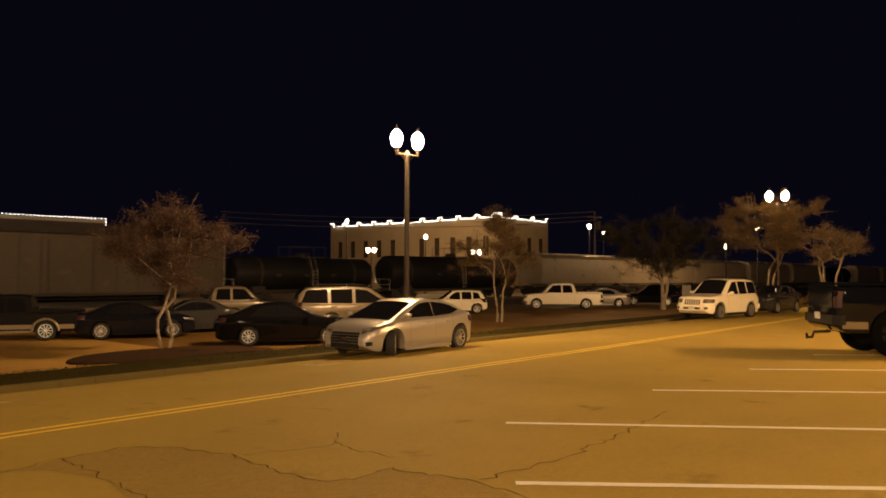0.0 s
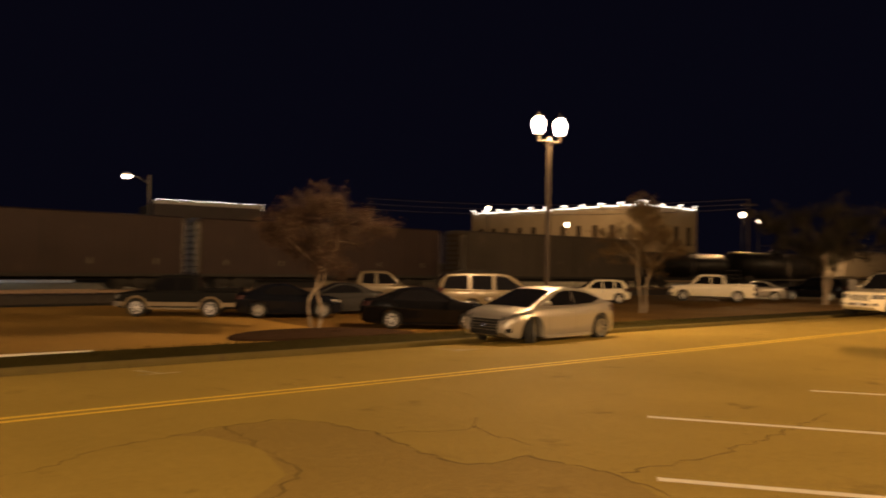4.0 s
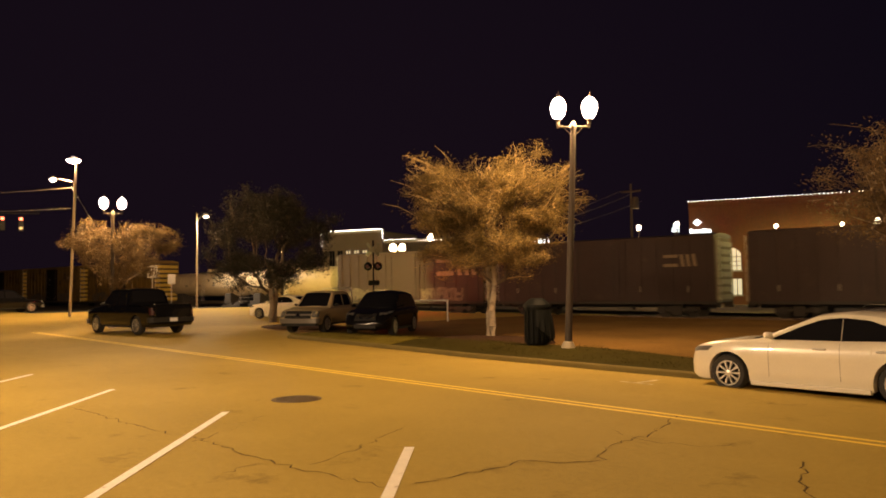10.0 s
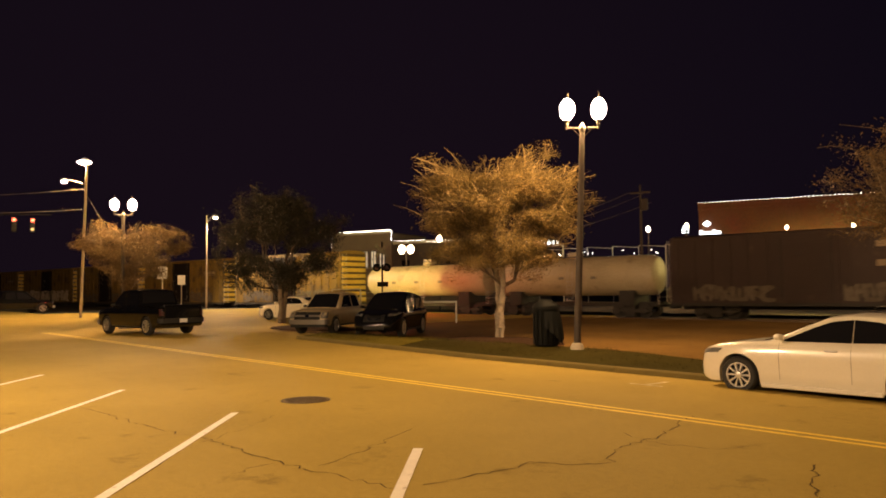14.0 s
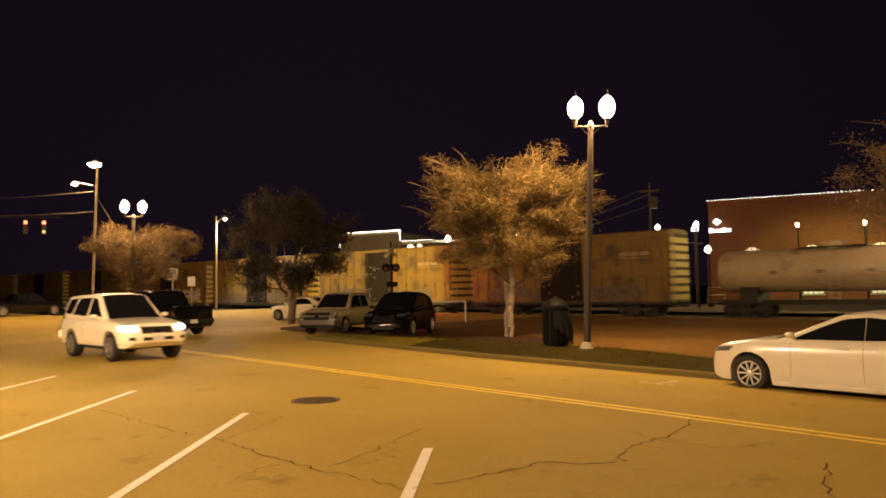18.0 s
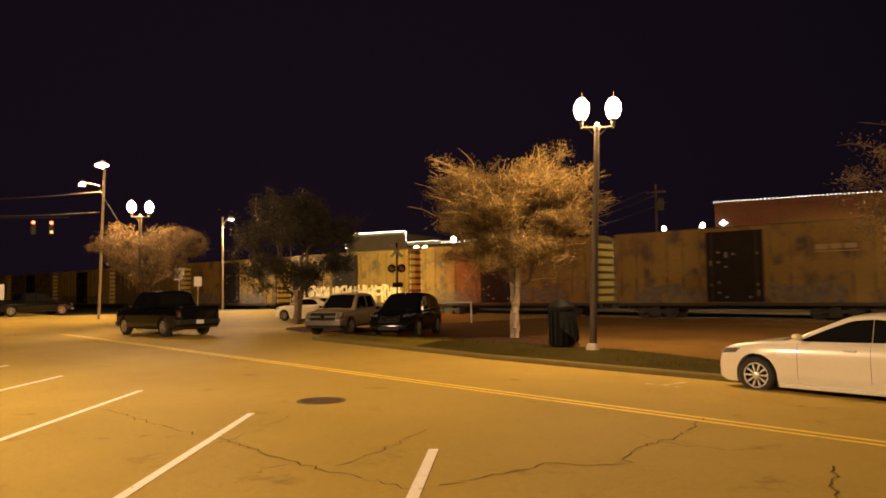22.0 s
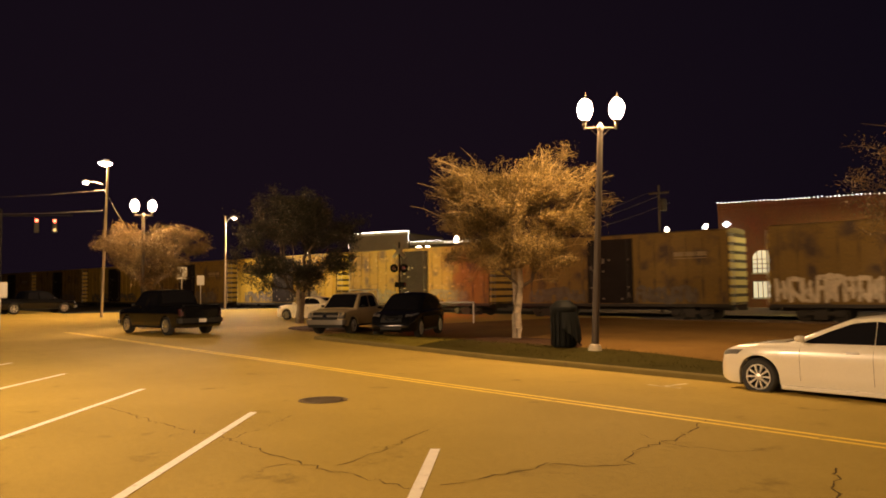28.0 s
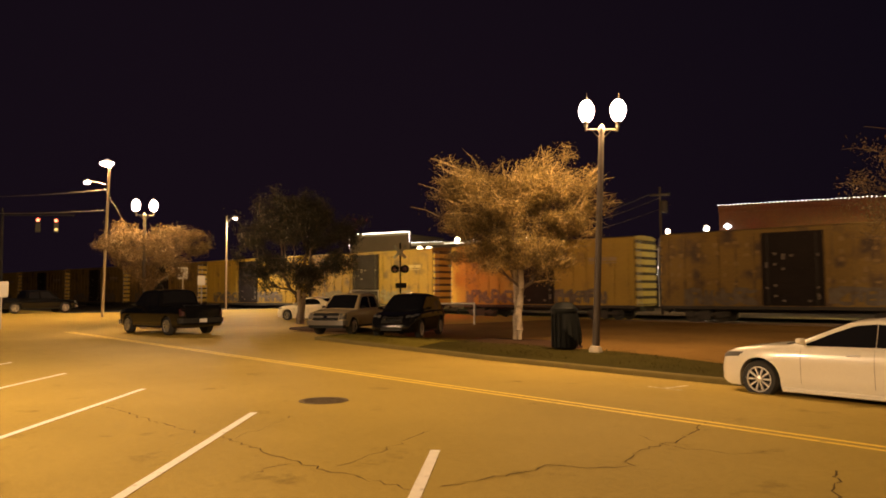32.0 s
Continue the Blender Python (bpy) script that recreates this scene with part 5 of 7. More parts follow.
def sedan(name, label, at, colour, L=4.86, W=1.85, H=1.46, base=2.78, front=0.96, r=0.335, spokes=10, **k):
    f = L / 4.86
    h = H / 1.46
    top = [(-2.40 * f, 0.86 * h), (-2.34 * f, 1.03 * h), (-1.72 * f, 1.07 * h), (-0.6 * f, 0.99 * h), (0.95 * f, 0.97 * h), (1.55 * f, 0.945 * h), (2.05 * f, 0.875 * h), (2.33 * f, 0.775 * h), (2.41 * f, 0.60 * h)]
    cabin = [(-1.92 * f, 1.02 * h), (-1.15 * f, 1.36 * h), (-0.75 * f, 1.43 * h), (-0.28 * f, 1.455 * h), (0.12 * f, 1.41 * h), (1.20 * f, 0.92 * h)]
    windows = [[(-1.22 * f, 1.03 * h), (-1.0 * f, 1.25 * h), (-0.72 * f, 1.35 * h), (-0.312 * f, 1.385 * h), (-0.312 * f, 1.0 * h)],
               [(-0.308 * f, 1.0 * h), (-0.308 * f, 1.385 * h), (0.02 * f, 1.352 * h), (0.38 * f, 1.21 * h), (0.82 * f, 1.0 * h), (0.80 * f, 0.985 * h)]]
    if k.pop("fastback", False):
        # cabin set forward under one long arch
        top = [(a * f, b * h) for a, b in ((-2.40, 0.88), (-2.34, 1.03), (-1.95, 1.08), (-0.6, 1.0), (1.25, 0.965), (1.75, 0.90), (2.1, 0.82), (2.33, 0.72), (2.41, 0.56))]
        cabin = [(a * f, b * h) for a, b in ((-2.12, 1.03), (-1.5, 1.29), (-0.95, 1.41), (-0.35, 1.458), (0.12, 1.435), (0.42, 1.375), (1.55, 0.93))]
        windows = [[(a * f, b * h) for a, b in w] for w in (((-1.66, 1.14), (-1.25, 1.28), (-0.85, 1.35), (-0.37, 1.392), (-0.37, 1.0), (-1.2, 1.04)), ((-0.34, 1.0), (-0.34, 1.392), (0.10, 1.368), (0.42, 1.28), (1.08, 0.995)))]
    return vehicle(name, label, "car", at, colour, L, W, H, base, front, r, top, cabin, windows, spokes, belt=0.97 * h, clear=0.19, tail_z=(0.80 * h, 0.97 * h), head_z=k.pop("head_z", (0.65 * h, 0.77 * h)),
                   grille=k.pop("grille", (0.46, 0.62, 0.42)), doors=(-1.15 * f, -0.31 * f, 0.85 * f), handles=(-0.95 * f, 0.0 * f), **k)


def suv(name, label, at, colour, L=4.6, W=1.84, H=1.72, base=2.70, front=0.92, r=0.36, boxy=0.0, rails=True, category="car", **k):
    f, h = L / 4.6, H / 1.72
    tail = -2.24 + 0.16 * (1 - boxy)
    top = [(-2.27 * f, 0.95 * h), (-2.22 * f, 1.04 * h), (-0.6 * f, 1.05 * h), (1.0 * f, 1.05 * h), (1.6 * f, 1.0 * h), (2.12 * f, (0.88 + 0.07 * boxy) * h), (2.27 * f, (0.66 + 0.12 * boxy) * h)]
    cabin = [(-2.20 * f, 1.0 * h), ((tail + 0.10) * f, 1.40 * h), ((tail + 0.32) * f, 1.66 * h), (-1.2 * f, 1.71 * h), (-0.2 * f, 1.715 * h), (0.22 * f, 1.67 * h), (1.06 * f, 1.03 * h)]
    windows = [[((tail + 0.30) * f, 1.13 * h), ((tail + 0.46) * f, 1.56 * h), (-1.22 * f, 1.60 * h), (-1.22 * f, 1.1 * h)],
               [(-1.10 * f, 1.08 * h), (-1.10 * f, 1.61 * h), (-0.38 * f, 1.62 * h), (-0.38 * f, 1.07 * h)],
               [(-0.28 * f, 1.07 * h), (-0.28 * f, 1.62 * h), (0.12 * f, 1.58 * h), (0.76 * f, 1.08 * h)]]
    if boxy >= 1.0:
        windows[0] = [((tail + 0.17) * f, 1.10 * h), ((tail + 0.34) * f, 1.58 * h), (-1.20 * f, 1.62 * h), (-1.20 * f, 1.08 * h)]
    if k.pop("curved", False):
        # arched roof that falls towards the tail
        cabin = [(-2.24, 0.98), (-2.02, 1.30), (-1.72, 1.50), (-1.1, 1.63), (-0.45, 1.675), (0.05, 1.64), (0.30, 1.56), (1.12, 1.0)]
        windows = [[(-1.72, 1.16), (-1.52, 1.40), (-1.22, 1.50), (-1.22, 1.10)], [(-1.12, 1.09), (-1.12, 1.52), (-0.40, 1.57), (-0.38, 1.06)], [(-0.30, 1.06), (-0.31, 1.57), (0.08, 1.53), (0.74, 1.06)]]
        top = [(-2.27, 0.92), (-2.22, 1.0), (-0.6, 1.03), (0.9, 1.01), (1.5, 0.97), (1.95, 0.88), (2.20, 0.74), (2.28, 0.58)]
    if k.pop("slanted", False):
        # leaning rear pillars and a broad body side
        cabin = [(-2.41, 0.98), (-2.28, 1.45), (-2.02, 1.74), (-1.3, 1.79), (-0.3, 1.80), (0.20, 1.76), (1.08, 1.04)]
        windows = [[(-2.10, 1.25), (-1.86, 1.66), (-1.26, 1.69), (-1.50, 1.23)], [(-1.40, 1.22), (-1.14, 1.69), (-0.24, 1.71), (-0.28, 1.18)], [(-0.20, 1.18), (-0.16, 1.71), (0.20, 1.67), (0.80, 1.18)]]
    return vehicle(name, label, category, at, colour, L, W, H, base, front, r, top, cabin, windows, belt=1.05 * h, clear=k.pop("clear", 0.27), tail_z=(0.85 * h, 1.12 * h), head_z=k.pop("head_z", (0.72 * h, 0.88 * h)), grille=(0.62 * h, 0.88 * h, 0.45),
                   rails=(-1.6 * f, 0.1 * f) if rails else False, doors=(-1.16 * f, -0.33 * f, 0.80 * f), handles=(-1.0 * f, -0.15 * f), **k)


def pickup(name, label, at, colour, L=5.8, W=2.0, H=1.92, base=3.65, front=0.95, r=0.39, **k):
    f, h = L / 5.8, H / 1.92
    top = [(-2.88 * f, 1.12 * h), (-2.86 * f, 1.17 * h), (-0.95 * f, 1.18 * h), (0.8 * f, 1.16 * h), (1.45 * f, 1.16 * h), (2.3 * f, 1.10 * h), (2.78 * f, 1.02 * h), (2.86 * f, 0.80 * h)]
    cabin = [(-0.98 * f, 1.14 * h), (-0.92 * f, 1.50 * h), (-0.78 * f, 1.86 * h), (-0.3 * f, 1.915 * h), (0.6 * f, 1.90 * h), (0.85 * f, 1.84 * h), (1.55 * f, 1.15 * h)]
    windows = [[(-0.72 * f, 1.24 * h), (-0.64 * f, 1.76 * h), (0.02 * f, 1.79 * h), (0.02 * f, 1.22 * h)],
               [(0.12 * f, 1.22 * h), (0.12 * f, 1.79 * h), (0.74 * f, 1.75 * h), (1.22 * f, 1.24 * h)]]
    return vehicle(name, label, "pickup truck", at, colour, L, W, H, base, front, r, top, cabin, windows, belt=1.17 * h, clear=0.34 + k.pop("lift", 0.0), kind="pickup", tail_z=(0.82 * h, 1.10 * h), head_z=k.pop("head_z", (0.82 * h, 1.0 * h)), grille=k.pop("grille", (0.70 * h, 1.02 * h, 0.56)),
                   bed=(-2.78 * f, -1.02 * f, 1.185 * h), doors=(-0.82 * f, 0.07 * f, 1.25 * f), handles=(-0.6 * f, 0.3 * f), bumper=k.pop("bumper", "chrome"), tyre_w=0.26, **k)


# along the far kerb and in the lot
sedan("sedan", "white sedan with tinted windows parked at the kerb", on_street(-5.05, 13.78, 180), PEARL_PAINT, L=4.88, W=1.84, H=1.42, base=2.776, front=0.84, r=0.33, spoiler=True)
sedan("sedan", "silver sedan with turned front wheels parked at the kerb", on_street(13.99, 13.12, 184), SILVER_PAINT, L=4.24, W=1.80, H=1.345, base=2.70, front=0.78, r=0.325, steer=36, grille=(0.33, 0.62, 0.50), fastback=True, head_z=(0.585, 0.70), bright_bars=True)
sedan("sedan", "black sedan parked in the lot behind the verge", on_street(16.66, 21.2, -40), BLACK_PAINT, L=4.7, W=1.78, H=1.45, base=2.70, front=0.88, r=0.32, spokes=9)
pickup("pickup_truck", "small black pickup with tan lower panels in the lot", on_street(10.9, 30.0, 150), OLD_BLACK, L=4.8, W=1.75, H=1.66, base=2.8, front=0.85, r=0.36, flare=TAN_TRIM, lower=TAN_TRIM, band=TAN_TRIM)
sedan("sedan", "dark compact car parked in the lot", on_street(14.6, 27.9, -24), NAVY_PAINT, L=4.3, W=1.72, H=1.36, base=2.55, front=0.85, r=0.31)
sedan("sedan", "dark car with a pale reflection on its windscreen", on_street(17.5, 29.0, 158), GREY_PAINT, L=4.3, W=1.74, H=1.36, base=2.6, front=0.85, r=0.31)
pickup("pickup_truck", "pale beige pickup parked in the lot", on_street(22.2, 33.0, -28), BEIGE_PAINT, L=5.6, H=1.88)
suv("suv", "large beige suv with dark windows in the lot", on_street(23.4, 24.55, -32), BEIGE_PAINT, L=6.05, W=2.0, H=1.93, base=3.5, front=0.95, r=0.39, boxy=1.0)
suv("suv", "white suv parked far back in the lot", on_street(37.6, 30.6, 140), WHITE_PAINT, L=4.1, W=1.7, H=1.50, base=2.45, r=0.33)
pickup("pickup_truck", "white crew-cab pickup parked in the lot", on_street(48.75, 29.25, 126), WHITE_PAINT)
sedan("sedan", "silver sedan parked in the lot behind a pickup", on_street(55.0, 29.4, 124), SILVER_PAINT, L=4.7)
suv("suv", "dark suv parked far back in the lot", on_street(60.0, 27.2, 116), NAVY_PAINT, L=4.8, H=1.75)
suv("suv", "white boxy suv with slatted grille at the kerb", on_street(34.15, 12.25, 170), WHITE_PAINT, L=4.4, W=1.83, H=1.78, base=2.65, front=0.8, r=0.37, boxy=1.0, bumper="body", slots=True)
sedan("sedan", "dark grey sedan parked at the kerb", on_street(41.3, 12.1, 176), GREY_PAINT)
pickup("pickup_truck", "dark blue pickup with tan bumper in an angled bay", on_street(20.52, 2.08, -58), NAVY_PAINT, L=5.6, W=1.98, H=2.56, base=3.4, front=0.95, r=0.53, lower=TAN_TRIM, rim_mat=SHADED_WHEEL, tyre_mat=SHADED_WHEEL, lift=0.20, band=TAN_TRIM, hitch=True)
pickup("pickup_truck", "black crew-cab pickup parked at the street corner", on_street(-33.3, 11.97, 189), BLACK_PAINT, L=5.5, W=2.04, H=1.93, base=3.4, front=0.95)
pickup("pickup_truck", "beige pickup with dark grille and roof bar facing the street", on_street(-27.65, 18.05, -60), CREAM_PAINT, cross_bar=True, rack=True, bumper="chrome", lift=0.02, L=5.2, W=1.78, H=1.70, base=3.2, front=0.9, r=0.36, head_z=(0.66, 0.90), grille=(0.60, 0.92, 0.68))
suv("suv", "black crossover with chrome grille facing the street", on_street(-23.55, 18.0, -55), BLACK_PAINT, L=4.63, W=1.84, H=1.68, rails=False, vee=True, head_z=(0.80, 0.89), curved=True)
sedan("sedan", "white sedan parked behind the trucks", on_street(-41.5, 24.0, 205), WHITE_PAINT, L=4.5, base=2.6, front=0.9, H=1.44)
suv("suv", "dark suv with pale bumper behind the kerbside tree", on_street(-5.2, 20.3, -18), GREY_PAINT, L=4.5, H=1.68, bumper="chrome")
pickup("pickup_truck", "long black pickup parked beyond the side street", on_street(-64.6, 12.8, 100), BLACK_PAINT, H=1.75)
RUNNER, RUNNER_WHEELS = suv("suv", "white off-road suv driving along the street with lit headlights", pose(-213, 6.4, 0), WHITE_PAINT, L=4.92, W=1.88, H=1.80, base=2.79, front=0.90, r=0.385, boxy=0.7, bumper="body", slanted=True, lit=True, head_z=(0.82, 0.94), clear=0.36, spokes=6, tyre_w=0.27)


# ---- trees ----
def leaf_mat(name, a, b):
    m, n, l, p = nodes_of(name)
    g, mx = n.new("ShaderNodeNewGeometry"), n.new("ShaderNodeMixRGB")
    mx.inputs[1].default_value, mx.inputs[2].default_value = (*a, 1), (*b, 1)
    l.new(g.outputs["Random Per Island"], mx.inputs[0])
    l.new(mx.outputs[0], p.inputs["Base Color"])
    p.inputs["Roughness"].default_value = 0.6
    tr, add = n.new("ShaderNodeBsdfTranslucent"), n.new("ShaderNodeMixShader")
    l.new(mx.outputs[0], tr.inputs[0])
    add.inputs[0].default_value = 0.3
    l.new(p.outputs[0], add.inputs[1])
    l.new(tr.outputs[0], add.inputs[2])
    l.new(add.outputs[0], n["Material Output"].inputs[0])
    return m


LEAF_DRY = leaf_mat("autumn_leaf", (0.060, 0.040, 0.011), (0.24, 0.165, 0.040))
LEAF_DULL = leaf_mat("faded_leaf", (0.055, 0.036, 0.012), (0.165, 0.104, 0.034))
LEAF_GREEN = leaf_mat("dull_green_leaf", (0.011, 0.010, 0.005), (0.030, 0.025, 0.010))
LEAF_RUST = leaf_mat("russet_leaf", (0.045, 0.026, 0.016), (0.10, 0.056, 0.034))


def tree(name, label, x, y, stems, low, crown_z, height, radius, leaves, leaf, seed, clumps=26, size=0.05, skew=(0.0, 0.0), spread=0.13, opening=0.12, z=None, shape="vase", pale=False, ragged=1.0, shoots=60, layer=0.62, slim=1.0, crook=0.0):
    """Pale stems from one foot; limbs that fork towards loose clumps of twigs; small leaves along the twigs."""
    r = random.Random(seed)
    t = thing(name, label, "tree", pose(x, y, ground_z(x, y) + 0.1 if z is None else z), "street trees")
    reach = {"vase": ((0, 0.25, 0.6, 0.82, 1.0), (0.5, 0.74, 1.0, 0.84, 0.42)), "round": ((0, 0.2, 0.5, 0.8, 1.0), (0.62, 0.9, 1.0, 0.78, 0.36)),
             "flat": ((0, 0.3, 0.65, 0.88, 1.0), (0.35, 0.7, 1.0, 0.96, 0.6)), "umbrella": ((0, 0.2, 0.45, 0.72, 0.9, 1.0), (0.60, 0.78, 0.93, 1.0, 0.88, 0.58))}[shape]
    nodes, parent = [], []

    def add(p, up):
        nodes.append(np.array(p, float))
        parent.append(up)
        return len(nodes) - 1

    # stems and first forks
    forks = []
    for k in range(stems):
        a = 2 * math.pi * (k + r.uniform(-0.2, 0.2)) / stems + seed
        foot = add((math.cos(a) * 0.12, math.sin(a) * 0.12, -0.2), -1)
        out = radius * opening * r.uniform(0.7, 1.3)
        kink = r.uniform(-0.12, 0.12)
        n = foot
        for f in (0.2, 0.4, 0.6, 0.8, 1.0):
            d = 0.12 + (out - 0.12) * f ** 1.4
            bow = crook * math.sin(f * 6.0 + k * 2.1) * f
            n = add((math.cos(a + kink * math.sin(f * 5)) * d + bow + r.uniform(-0.05, 0.05), math.sin(a) * d + r.uniform(-0.05, 0.05), -0.1 + (low * r.uniform(0.95, 1.08)) * f), n)
        forks.append(n)
    first = len(nodes)
    # clumps that make up the uneven crown
    tips = []
    heads = []
    for k in range(clumps):
        f = (k + 0.5) / clumps
        zf = min(0.97, max(0.02, f ** 0.75 + r.uniform(-0.12, 0.12)))
        lim = radius * float(np.interp(zf, *reach))
        a = 2.39996 * k + r.uniform(-0.5, 0.5)
        cr = radius * r.uniform(0.17, 0.31)
        zc = crown_z + (height - cr * 0.7 - crown_z) * zf
        d = max(0.0, lim * math.sqrt(r.uniform(0.12, 1.0)) - cr * 0.4)
        heads.append((np.array((skew[0] + math.cos(a) * d, skew[1] + math.sin(a) * d, zc)), cr))
    # each stem runs on into the crown
    for k, f in enumerate(forks):
        way = nodes[f] - nodes[f - 5]
        c = min(heads, key=lambda h: float(np.linalg.norm(h[0] - (nodes[f] + np.array((way[0] * 2, way[1] * 2, 0.9))))))[0]
        n = f
        for g in (0.34, 0.67, 1.0):
            n = add(nodes[f] + (c - nodes[f]) * g + np.array((r.uniform(-0.08, 0.08), r.uniform(-0.08, 0.08), 0.06 * math.sin(g * 3))), n)
    for c, cr in heads:
        for _ in range(15):
            v = np.array([r.gauss(0, 1), r.gauss(0, 1), r.gauss(0, 1) * layer])
            v *= cr * r.uniform(0.35, 1.05) / max(0.2, np.linalg.norm(v))
            tips.append(c + v)
    for _ in range(int(26 * ragged)):
        c, cr = heads[r.randrange(len(heads))]
        out = c - np.array((skew[0], skew[1], crown_z + (height - crown_z) * 0.35))
        out /= max(0.3, np.linalg.norm(out))
        tips.append(c + out * cr * r.uniform(0.9, 1.4) + np.array((r.uniform(-0.2, 0.2), r.uniform(-0.2, 0.2), r.uniform(-0.1, 0.15))))
    base = np.array((0, 0, low * 0.8))
    tips.sort(key=lambda p: float(np.linalg.norm(p - base)))
    cost = [0.0] * len(nodes)
    for i in range(len(nodes)):
        if parent[i] >= 0:
            cost[i] = cost[parent[i]] + float(np.linalg.norm(nodes[i] - nodes[parent[i]]))
    twigs = []
    for p in tips:
        arr = np.array(nodes[stems * 3:])
        dist = np.linalg.norm(arr - p, axis=1)
        rise = np.maximum(0, arr[:, 2] - p[2]) * 0.8
        k = int(np.argmin(dist + 0.35 * np.array(cost[stems * 3:]) + rise)) + stems * 3
        q = nodes[k]
        length = float(np.linalg.norm(p - q))
        m = max(1, int(length / 0.42))
        n = k
        for i in range(1, m + 1):
            f = i / m
            wob = 0.0 if i == m else 0.09
            w = q + (p - q) * f + np.array((r.uniform(-wob, wob), r.uniform(-wob, wob), r.uniform(-wob, wob) + 0.10 * length * math.sin(f * math.pi) * 0.6))
            n2 = add(w, n)
            cost.append(cost[n] + float(np.linalg.norm(nodes[n2] - nodes[n])))
            n = n2
        twigs.append((parent[n], n))
    load = [0.0] * len(nodes)
    for i in range(len(nodes) - 1, -1, -1):
        load[i] = max(load[i], 1.0) if load[i] == 0 else load[i]
        if parent[i] >= 0:
            load[parent[i]] += load[i]
    thick = 0.105 * height / 6 * slim
    full = max(load[f] for f in forks)

    def girth(i):
        return thick * max(0.05, (load[i] / full) ** 0.55) * 0.85

    bm_l, bm_t = bmesh.new(), bmesh.new()
    for k in range(stems):
        chain = list(range(k * 6, k * 6 + 6))
        bm = bmesh.new()
        tube(bm, [Vector(nodes[i]) for i in chain], [thick * 1.45, thick * 1.15, thick * 1.05, thick, thick * 0.95, thick * 0.8], 9)
        part("trunk", bm, BARK, t, "pale crooked stem", smooth=True)
    for i in range(first, len(nodes)):
        j = parent[i]
        g0, g1 = min(girth(j), thick * 0.7), girth(i)
        big = g1 > thick * 0.16
        tube(bm_l if big else bm_t, [Vector(nodes[j]), Vector(nodes[i])], [min(g0, g1 * 1.5), g1], 6 if big else 3, caps=False)
    # fine side shoots
    ends = []
    for j, i in twigs:
        a, b = nodes[j], nodes[i]
        ends.append((a, b))
        for _ in range(5):
            p = a + (b - a) * r.uniform(0.1, 1.05)
            e = p + np.array((r.gauss(0, 1), r.gauss(0, 1), r.gauss(0.25, 0.7))) * 0.17
            tube(bm_t, [Vector(p), Vector(e)], [0.007, 0.003], 3, caps=False)
            ends.append((p, e))
    # long bare shoots round the top and the rim
    for _ in range(shoots):
        j, i = twigs[r.randrange(len(twigs))]
        p = nodes[i]
        if p[2] < crown_z + (height - crown_z) * 0.45:
            continue
        out = p - np.array((skew[0], skew[1], crown_z + (height - crown_z) * 0.5))
        out /= max(0.4, np.linalg.norm(out))
        e = p + (out + np.array((r.gauss(0, 0.5), r.gauss(0, 0.5), r.gauss(0.1, 0.4)))) * r.uniform(0.25, 0.62)
        m = (p + e) / 2 + np.array((r.uniform(-0.06, 0.06), r.uniform(-0.06, 0.06), r.uniform(0, 0.08)))
        tube(bm_t, [Vector(p), Vector(m), Vector(e)], [0.012, 0.009, 0.004], 3, caps=False)
        ends.append((p, m))
    tagged(part("limb_mass", bm_l, BARK if pale else DARK_BARK, t, smooth=True), "forked limbs", kind="stuff")
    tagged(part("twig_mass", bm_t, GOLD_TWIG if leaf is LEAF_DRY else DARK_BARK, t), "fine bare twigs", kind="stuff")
    verts, faces = [], []
    for i in range(leaves):
        a, b = ends[r.randrange(len(ends))]
        c = a + (b - a) * r.uniform(0.0, 1.1) + np.array((r.gauss(0, 1), r.gauss(0, 1), r.gauss(0, 0.7))) * spread
        u = Vector((r.gauss(0, 1), r.gauss(0, 1), r.gauss(0, 0.7))).normalized()
        v = u.cross(Vector((r.gauss(0, 1), r.gauss(0, 1), r.gauss(0, 1)))).normalized()
        la, lb, c = size * r.uniform(0.6, 1.35), size * r.uniform(0.18, 0.36), Vector(c)
        n = len(verts)
        verts += [c - u * la, c + v * lb, c + u * la, c - v * lb]
        faces.append((n, n + 1, n + 2, n + 3))
    me = bpy.data.meshes.new("crown")
    me.from_pydata([tuple(v) for v in verts], [], faces)
    me.materials.append(leaf)
    crown = new("crown", me)
    crown.parent = t
    tagged(crown, "loose fine foliage", kind="stuff")
    return t


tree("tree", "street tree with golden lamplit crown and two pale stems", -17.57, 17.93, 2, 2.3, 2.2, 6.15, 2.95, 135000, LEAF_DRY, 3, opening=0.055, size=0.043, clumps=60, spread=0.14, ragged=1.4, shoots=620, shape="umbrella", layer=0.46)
tree("tree", "broad street tree with three pale stems behind the kerb", -3.35, 17.75, 3, 2.3, 2.4, 5.25, 3.3, 110000, LEAF_DULL, 8, size=0.036, clumps=36, skew=(-0.15, 0), opening=0.34, spread=0.14, pale=True, shape="umbrella", ragged=0.9, z=-0.3, layer=0.42, slim=0.72, crook=0.1)
tree("tree", "small russet tree with crooked pale stems on a mulch island", 12.47, 22.0, 2, 1.7, 2.1, 4.55, 2.4, 34000, LEAF_RUST, 5, clumps=22, size=0.045, skew=(0.1, 0), opening=0.16, pale=True, ragged=1.4, slim=0.62, crook=0.34, layer=0.5)
tree("tree", "dark leafy tree beside the parked trucks", -37.6, 20.9, 2, 1.8, 2.0, 7.3, 3.7, 60000, LEAF_GREEN, 12, clumps=40, size=0.075, shape="round", spread=0.22)
